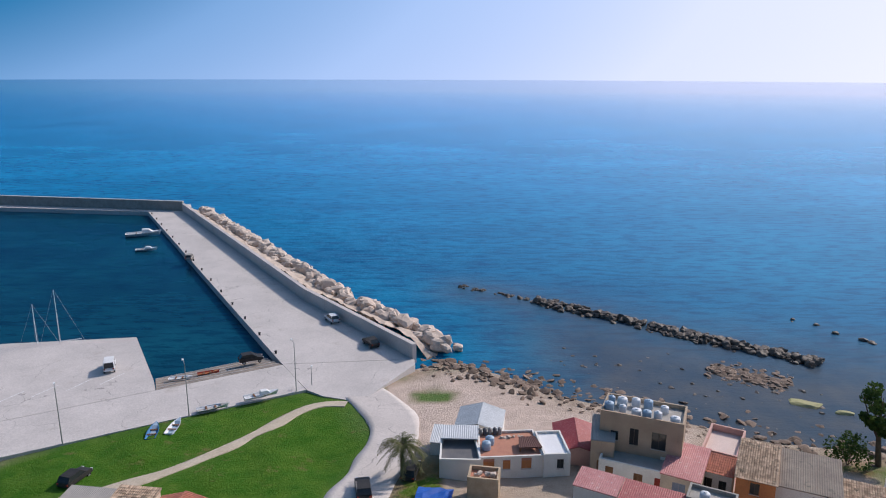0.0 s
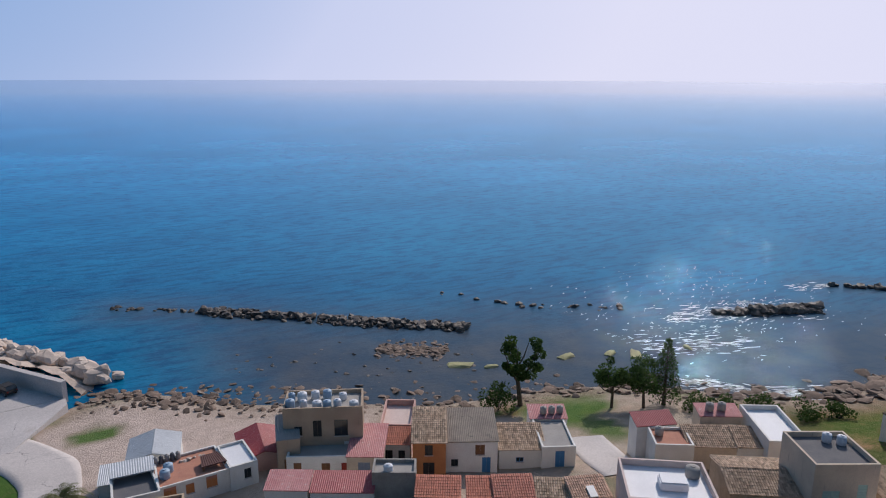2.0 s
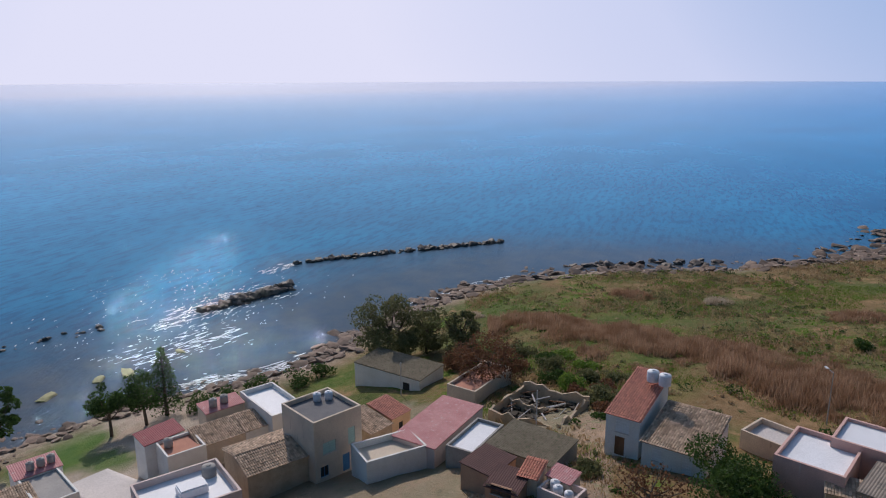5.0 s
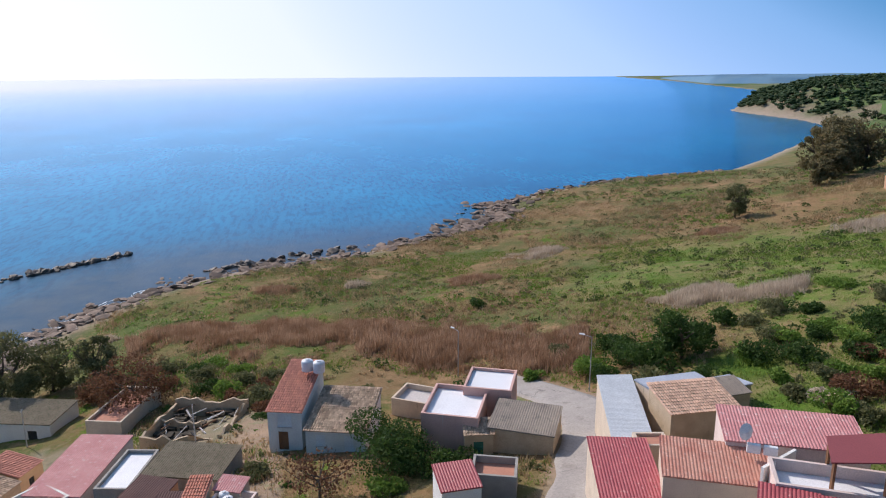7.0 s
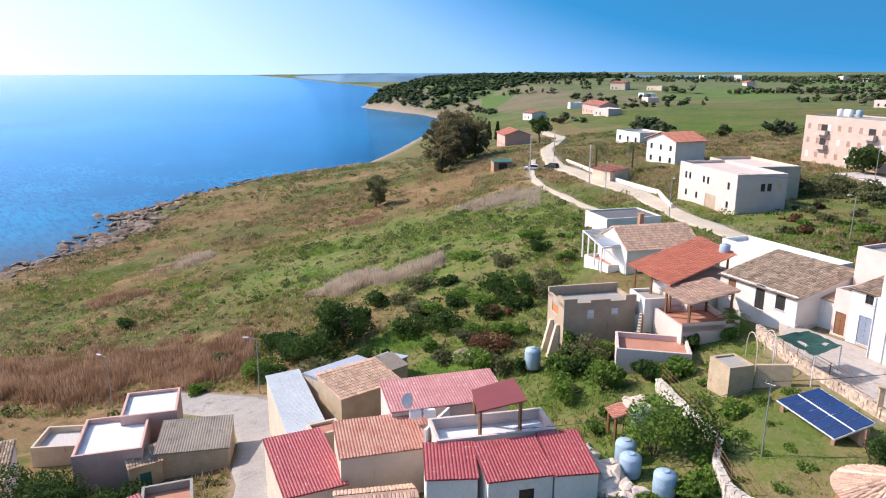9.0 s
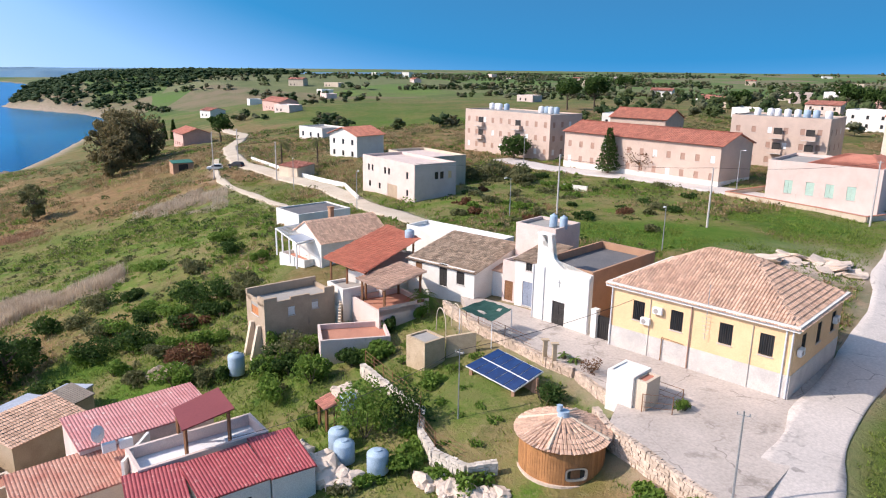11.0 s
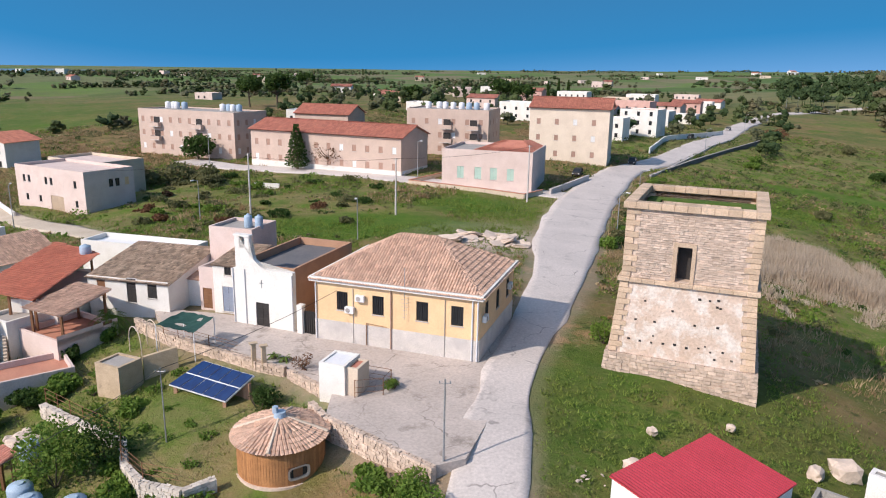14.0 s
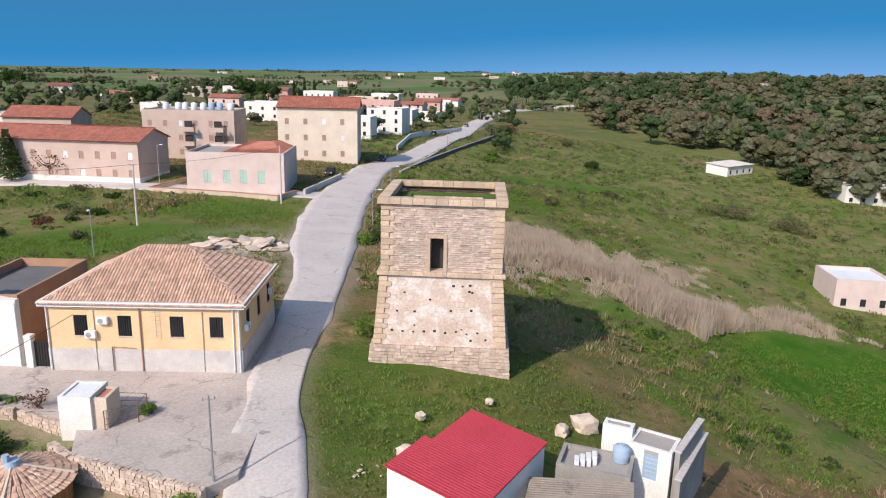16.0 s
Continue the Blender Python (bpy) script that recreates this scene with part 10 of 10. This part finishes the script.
# before the apartment blocks
conifer("dark green fir before the long building", 36.3, -149.9, 10.4, 2.9, DEEP, 63, 12, 0.26)
tree("round dark carob tree beside the apartments", 63.5, -164.7, 5.6, 4.6, DEEP, 1200, 0.35, 64, 12, 0.45, 0.25)
for k, (bx, by, r, h) in enumerate(((57.5, -135.8, 5.0, 4.6), (63, -133, 4.0, 4.0), (52, -136, 3.5, 3.4), (48.5, -132, 3.0, 2.4), (70, -137, 4, 3.4))):
    bush("large grey-green bush in the rough field", bx, by, r, h, OLIVE, 1100, 0.28, 65 + k)
tree("bare grey tree before the long building", 29.4, -149.2, 6.2, 4.0, BROWNLEAF, 260, 0.2, 71, 14, 0.4, 0.3, limb=16)
for k, (tx, ty, h, s) in enumerate(((93.1, -348.1, 15, 9), (108, -352, 14, 8), (142, -628, 14, 10), (-18.8, -411, 13, 9), (-30, -405, 11, 8), (30, -390, 9, 6))):
    tree("broad umbrella pine on the plain", tx, ty, h, s, DEEP, 900, 0.8, 72 + k, 12, 0.4, 0.65)


# ---- woods, scrub, reeds and grass ----
def free_of_houses(x, y, margin=0.5):
    ok = np.ones(np.shape(x), bool)
    for fx, fy, rot, w, d in FOOT:
        c, s = math.cos(radians(rot)), math.sin(radians(rot))
        u, v = (x - fx) * c + (y - fy) * s, -(x - fx) * s + (y - fy) * c
        ok &= ~((np.abs(u) < w / 2 + margin) & (np.abs(v) < d / 2 + margin))
    return ok


def stuff(name, mesh, label, category):
    ob = new(name, mesh)
    return tagged(ob, label, category, kind="stuff")


def clump_shapes():
    """A few lumpy balls of 80 faces, the dense inside of a clump of leaves."""
    out = []
    for k in range(6):
        bm = bmesh.new()
        bmesh.ops.create_icosphere(bm, subdivisions=2, radius=1)
        out.append((np.array([v.co * (1 + 0.55 * noise.noise(v.co * 1.9 + Vector((k * 5.1, 0, 0)))) for v in bm.verts]), np.array([[v.index for v in f.verts] for f in bm.faces])))
        bm.free()
    return out


CLUMPS = clump_shapes()


def wood(name, label, spots, leaf, per, size, seed, slim=0.42, lumps=6, low=0.3):
    """Many trees as one: for each a short stem and a crown of lumpy clumps with loose leaves round them."""
    g = np.random.default_rng(seed)
    verts, faces, base = [], [], 0
    for (x, y, h), z in zip(spots, height(np.array([p[0] for p in spots]), np.array([p[1] for p in spots]))):
        r = h * slim * g.uniform(0.8, 1.25)
        stem = np.array([(x + 0.03 * h * math.cos(q), y + 0.03 * h * math.sin(q), z - 0.5) for q in (0, 2.1, 4.2)] + [(x, y, z + 0.6 * h)])
        verts.append(stem)
        faces += [(base, base + 1, base + 3, base + 3), (base + 1, base + 2, base + 3, base + 3), (base + 2, base, base + 3, base + 3)]
        base += 4
        for k in range(lumps):
            a, v = g.uniform(0, 6.283), g.uniform(-1, 1)
            out = r * 0.62 * math.sqrt(1 - 0.85 * v * v) * g.uniform(0.5, 1.0) if k else 0
            c = np.array([x + out * math.cos(a), y + out * math.sin(a), z + h * (low + (1 - low) * (0.5 + 0.32 * v))])
            s = np.array([r * 0.46, r * 0.46, h * 0.17]) * g.uniform(0.75, 1.2) * (6 / lumps) ** 0.33
            shape, tris = CLUMPS[g.integers(0, len(CLUMPS))]
            verts.append(c + shape * s * 0.86)
            faces += [(p, q, w, w) for p, q, w in (tris + base).tolist()]
            base += len(shape)
            n = per // lumps
            d = g.normal(size=(n, 3))
            d /= np.linalg.norm(d, axis=1, keepdims=True)
            p = c + d * s * g.uniform(0.85, 1.3, (n, 1))
            u, w = g.normal(size=(n, 3)), g.normal(size=(n, 3))
            u /= np.linalg.norm(u, axis=1, keepdims=True)
            w = np.cross(u, w)
            w /= np.linalg.norm(w, axis=1, keepdims=True) + 1e-9
            q = size * g.uniform(0.6, 1.4, (n, 1))
            verts.append(np.stack([p - u * q, p + w * q * 0.6, p + u * q, p - w * q * 0.6], 1).reshape(-1, 3))
            faces += (np.arange(4 * n).reshape(n, 4) + base).tolist()
            base += 4 * n
    me = bpy.data.meshes.new(name)
    me.from_pydata(np.concatenate(verts).tolist(), [], [f[:3] if f[2] == f[3] else tuple(f) for f in faces])
    me.materials.append(leaf)
    stuff(name, me, label, "trees")


rnd = random.Random(3)
valley = []
while len(valley) < 800:
    a, r = radians(rnd.uniform(209, 237)), rnd.uniform(240, 900)
    x, y = r * math.sin(a), r * math.cos(a)
    edge = 300 + (math.degrees(a) - 224.6) * -6
    if r < edge + rnd.uniform(-10, 25) and not (r > 255 and a > radians(223)):
        continue
    valley.append((x, y, rnd.uniform(8, 16)))
WOODLAND = [leaf_material(n, a, b, c, 0.25, 0.05) for n, a, b, c in (
    ("olive_brown_wood", (0.125, 0.115, 0.062), (0.165, 0.145, 0.08), (0.10, 0.10, 0.048)), ("grey_olive_wood", (0.125, 0.135, 0.078), (0.16, 0.165, 0.10), (0.10, 0.11, 0.055)),
    ("dark_green_wood", (0.045, 0.078, 0.028), (0.065, 0.10, 0.038), (0.038, 0.065, 0.022)), ("russet_wood", (0.15, 0.115, 0.072), (0.19, 0.145, 0.092), (0.125, 0.10, 0.058)),
    ("mid_green_wood", (0.08, 0.11, 0.038), (0.105, 0.135, 0.05), (0.065, 0.092, 0.03)))]
for k, (leaf, label) in enumerate(zip(WOODLAND, ("olive-brown trees of the valley wood", "grey-olive trees of the valley wood", "dark green trees of the valley wood", "russet leafless trees of the valley wood", "mid-green trees of the valley wood"))):
    mine = [p for j, p in enumerate(valley) if (0, 0, 1, 1, 2, 3, 4, 0, 2, 1)[j % 10] == k]
    wood("valley_wood", label, [p for p in mine if math.hypot(p[0], p[1]) < 470], leaf, 420, 0.34, 31 + k, 0.5, 14, 0.1)
    wood("valley_wood", label, [p for p in mine if math.hypot(p[0], p[1]) >= 470], leaf, 120, 0.6, 41 + k, 0.5, 7, 0.1)
pines = [(r * math.sin(radians(a)), r * math.cos(radians(a)), rnd.uniform(9, 14)) for a, r in ((rnd.uniform(203, 216), rnd.uniform(520, 760)) for _ in range(150))]
wood("pine_wood", "dark pine wood on the skyline", pines, WOODLAND[2], 60, 0.9, 12, low=0.5)
# hedges, groves and tree lines of the plain, thicker towards the skyline
hedges = []
for _ in range(330):
    a, r = rnd.uniform(126, 238), rnd.uniform(0, 1) ** 0.75 * 1950 + 350
    if r < 700 and a > 203:
        continue
    tall, far_out, slant, gap = rnd.uniform(3, 7), r, rnd.uniform(-0.35, 0.35), rnd.uniform(0.7, 1.3)
    for k in range(rnd.choice((1, 2, 4, 8, 14, 22))):
        x, y = far_out * math.sin(radians(a)), far_out * math.cos(radians(a))
        if float(inland(x, y)[0]) > 40:
            hedges.append((x, y, tall * rnd.uniform(0.7, 1.4)))
        step = tall * gap
        a, far_out = a + math.degrees(step / r), far_out + slant * step
FIELD_EDGES = [((424, -492), (326, -528)), ((300, -376), (262, -412)), ((573, -529), (513, -547)), ((297, -302), (263, -308)), ((363, -610), (297, -730)), ((247, -514), (212, -664)), ((332, -815), (174, -936)), ((634, -588), (514, -697)), ((514, -697), (416, -868)), ((395, -823), (320, -1194)), ((201, -920), (115, -1068)), ((133, -218), (118, -244)), ((217, -292), (160, -227)), ((480, -530), (445, -518)), ((81, -752), (-44, -716)), ((578, -482), (479, -438)), ((709, -541), (576, -597)), ((576, -597), (496, -620))]
for (ax, ay), (bx, by) in FIELD_EDGES:
    long = math.dist((ax, ay), (bx, by))
    for k in range(int(min(70, long / 4.5))):
        f = rnd.random()
        hedges.append((ax + (bx - ax) * f + rnd.uniform(-5, 5), ay + (by - ay) * f + rnd.uniform(-5, 5), rnd.uniform(2.5, 6)))
for k, leaf in enumerate((WOODLAND[1], WOODLAND[4], WOODLAND[2], WOODLAND[0])):
    wood("plain_trees", "scattered trees and hedges on the plain", hedges[k::4], leaf, 16, 1.0, 13 + k, 0.62, 4, 0.0)
town = [(r * math.sin(radians(a)), r * math.cos(radians(a)), rnd.uniform(4, 9)) for a, r in ((rnd.uniform(163, 204), rnd.uniform(235, 560)) for _ in range(240))]
town = [p for p in town if to_line(p[0], p[1], MAIN_ROAD) > 9 and free_of_houses(np.array([p[0]]), np.array([p[1]]), 2.5)[0]]
for k, leaf in enumerate((WOODLAND[2], WOODLAND[4], WOODLAND[1])):
    wood("town_trees", "garden trees between the houses", town[k::3], leaf, 90, 0.5, 24 + k, 0.45, 6, 0.15)
cape = [(x, y, rnd.uniform(3, 7)) for x, y in ((rnd.uniform(600, 1100), rnd.uniform(-800, -480)) for _ in range(3600)) if float(inland(x, y)[0]) > 8]
wood("cape_scrub", "dark scrub on the wooded cape", cape, WOODLAND[2], 8, 1.2, 15, 0.75, 2, 0.0)


def tufts(name, label, x, y, h, material, blades, lean, seed, width=0.05):
    """Blades as slim upright triangles, a few to a tuft."""
    g = np.random.default_rng(seed)
    n = len(x) * blades
    bx = np.repeat(x, blades) + g.normal(0, 0.18, n)
    by = np.repeat(y, blades) + g.normal(0, 0.18, n)
    bz = np.repeat(height(x, y), blades) - 0.05
    bh = np.repeat(h, blades) * g.uniform(0.6, 1.25, n)
    a, tilt = g.uniform(0, 2 * np.pi, n), g.normal(0, lean, (n, 2)) * bh[:, None]
    w = width * g.uniform(0.6, 1.5, n)
    p = np.stack([np.stack([bx - np.cos(a) * w, by - np.sin(a) * w, bz], 1), np.stack([bx + np.cos(a) * w, by + np.sin(a) * w, bz], 1),
                  np.stack([bx + tilt[:, 0], by + tilt[:, 1], bz + bh], 1)], 1).reshape(-1, 3)
    me = bpy.data.meshes.new(name)
    me.from_pydata(p.tolist(), [], np.arange(3 * n).reshape(n, 3).tolist())
    me.materials.append(material)
    stuff(name, me, label, "grass")


def spots_in(n, seed, a0, a1, r0, r1, keep, short=True):
    g = np.random.default_rng(seed)
    a, r = np.radians(g.uniform(a0, a1, n)), np.sqrt(g.uniform(r0 ** 2, r1 ** 2, n))
    x, y = r * np.sin(a), r * np.cos(a)
    ok = (inland(x, y) > 3) & (wild(x, y) > 0.1) & free_of_houses(x, y)
    ok &= keep(x, y)
    ok &= lawn_at(x, y) < 0.5 if short else True
    return x[ok], y[ok]


gx, gy = spots_in(150000, 1, 72, 240, 30, 175, lambda x, y: vnoise(x, y, 9) + 0.35 * lush_at(x, y) > 0.36, False)
tufts("meadow_grass", "green meadow grass in tufts", gx, gy, (0.14 + 0.34 * vnoise(gx, gy, 5)) * np.where(np.hypot(gx + 14, gy + 46) < 20, 0.7, 1), BLADE, 4, 0.5, 2, 0.055)
gx, gy = spots_in(150000, 3, 72, 240, 30, 250, lambda x, y: (vnoise(x + 40, y, 14) + 0.3 * vnoise(x, y, 3) > 0.56) & ~((x > -16) & (x < 2) & (y < -80)) & (lush_at(x, y) < 0.35 + 0.8 * vnoise(x + 5, y, 2)) & ((np.hypot(x + 14, y + 46) > 20) | (vnoise(x, y + 9, 4) > 0.72)) & ~((x > 8) & (x < 56) & (y > -64) & (y < -30)))
tufts("dry_grass", "dry straw-coloured grass in tufts", gx, gy, (0.3 + 0.6 * vnoise(gx, gy, 6)) * np.where(np.hypot(gx + 14, gy + 46) < 20, 0.4, 1), DRYBLADE, 4, 0.4, 4, 0.07)


def reeds(label, n, seed, a0, a1, r0, r1, edge, tall, width, blade):
    """A bed of reeds, lower and thinner towards its ragged edge; edge: below 1 inside."""
    def ragged(x, y):
        return edge(x, y) + 1.1 * (vnoise(x, y, 7) - 0.5) + 0.8 * (vnoise(x + 31, y, 2.5) - 0.5)
    x, y = spots_in(n, seed, a0, a1, r0, r1, lambda x, y: ragged(x, y) < 1)
    deep = np.clip((1 - ragged(x, y)) / 0.5, 0.25, 1)
    tufts("reed_bed", label, x, y, tall * deep * (0.6 + 0.5 * vnoise(x, y, 8)), blade, 3, 0.16, seed + 1, width)


REED_BELT, UPPER_REEDS = [(122, 28), (118, 13), (107, -5), (97, -17), (88, -30)], [(93, -55), (90, -62), (85, -71)]
reeds("tall dry pinkish reeds in a long belt above the village", 58000, 5, 74, 112, 80, 135, lambda x, y: to_line(x, y, REED_BELT) / 10.5 + 0.5 * (vnoise(x + 3, y, 5) - 0.35), 1.7, 0.07, RUSTREED)
reeds("tall straw-coloured reeds in a belt up the slope", 90000, 25, 100, 128, 80, 150, lambda x, y: to_line(x, y, UPPER_REEDS) / 5.0, 1.9, 0.07, STRAW)
for k, (cx, cy, rr) in enumerate(((150, 12, 4), (148, -6, 3), (139, -30, 6), (160, -52, 7), (150, -92, 6), (128, 40, 3))):
    reeds("clump of tall dry grass in the field", 9000, 40 + 2 * k, math.degrees(math.atan2(cx, cy)) - 5, math.degrees(math.atan2(cx, cy)) + 5, math.hypot(cx, cy) - 12, math.hypot(cx, cy) + 12, lambda x, y: np.hypot(x - cx, y - cy) / rr, 1.4, 0.08, (RUSTREED, STRAW)[k % 2])
reeds("tall grey dry reeds along the slope below the tower", 120000, 7, 203, 240, 60, 170, lambda x, y: to_line(x, y, [(-44, -100), (-50, -90), (-60, -85), (-76, -79)]) / 18, 2.2, 0.06, STRAW)
reeds("tall pale dry reeds by the farm track", 30000, 9, 118, 136, 120, 200, lambda x, y: np.hypot((x - 118) / 13, (y + 112) / 12), 2.0, 0.07, STRAW)
for part_seed, leaf, label, want, cut, few, big in ((11, OLIVE, "low olive-green scrub on the grassland", 15000, 0.42, 26, 0.8), (12, FRESH, "low fresh green scrub on the grassland", 13000, 0.56, 26, 0.9),
                                                    (13, DRYBLADE, "dry rust-brown tussocks on the grassland", 20000, 0.44, 20, 0.7), (14, DEEP, "small dark green bushes on the grassland", 1300, 0.5, 60, 1.3)):
    sx, sy = spots_in(want, part_seed, 74, 240, 45, 330, lambda x, y: vnoise(x + 7 * part_seed, y + 3, 17) * 0.7 + 0.3 * vnoise(x, y + part_seed, 4) > cut + (-0.18 if leaf in (FRESH, DEEP, OLIVE) else 0.3) * lush_at(x, y))
    g = random.Random(part_seed)
    blobs = []
    for x, y, z in zip(sx, sy, height(sx, sy)):
        if (-30 < x < 34 and -62 < y < -28) or (-20 < x < 2 and y < -84):
            continue
        r = g.uniform(0.3, 1.0) * big * (1 + 0.6 * (math.hypot(x, y) > 120))
        blobs.append((x, y, z + r * 0.25, r, r, r * 0.5, few))
    stuff("scrub", leaf_mesh("scrub", blobs, 0.2, leaf, part_seed + 10), label, "scrub")
for k, (bx, by, r, h, leaf) in enumerate(((-128, -149.5, 6, 3.6, OLIVE), (-138, -139, 5.6, 3.4, OLIVE), (-139, -263, 3.6, 3, OLIVE), (-118, -205, 3, 2.6, DEEP), (-125, -291, 5, 4, BROWNLEAF), (-83, -205, 3, 2.8, FRESH), (-79, -198, 2.6, 2.2, FRESH), (-98, -160, 2.2, 1.8, OLIVE), (-72, -142, 2.0, 1.6, OLIVE))):
    bush("straggling bush on the grassy slope" if leaf is not BROWNLEAF else "purple-brown leafless bush by the road", bx, by, r, h, leaf, 1500, 0.24, 90 + k)
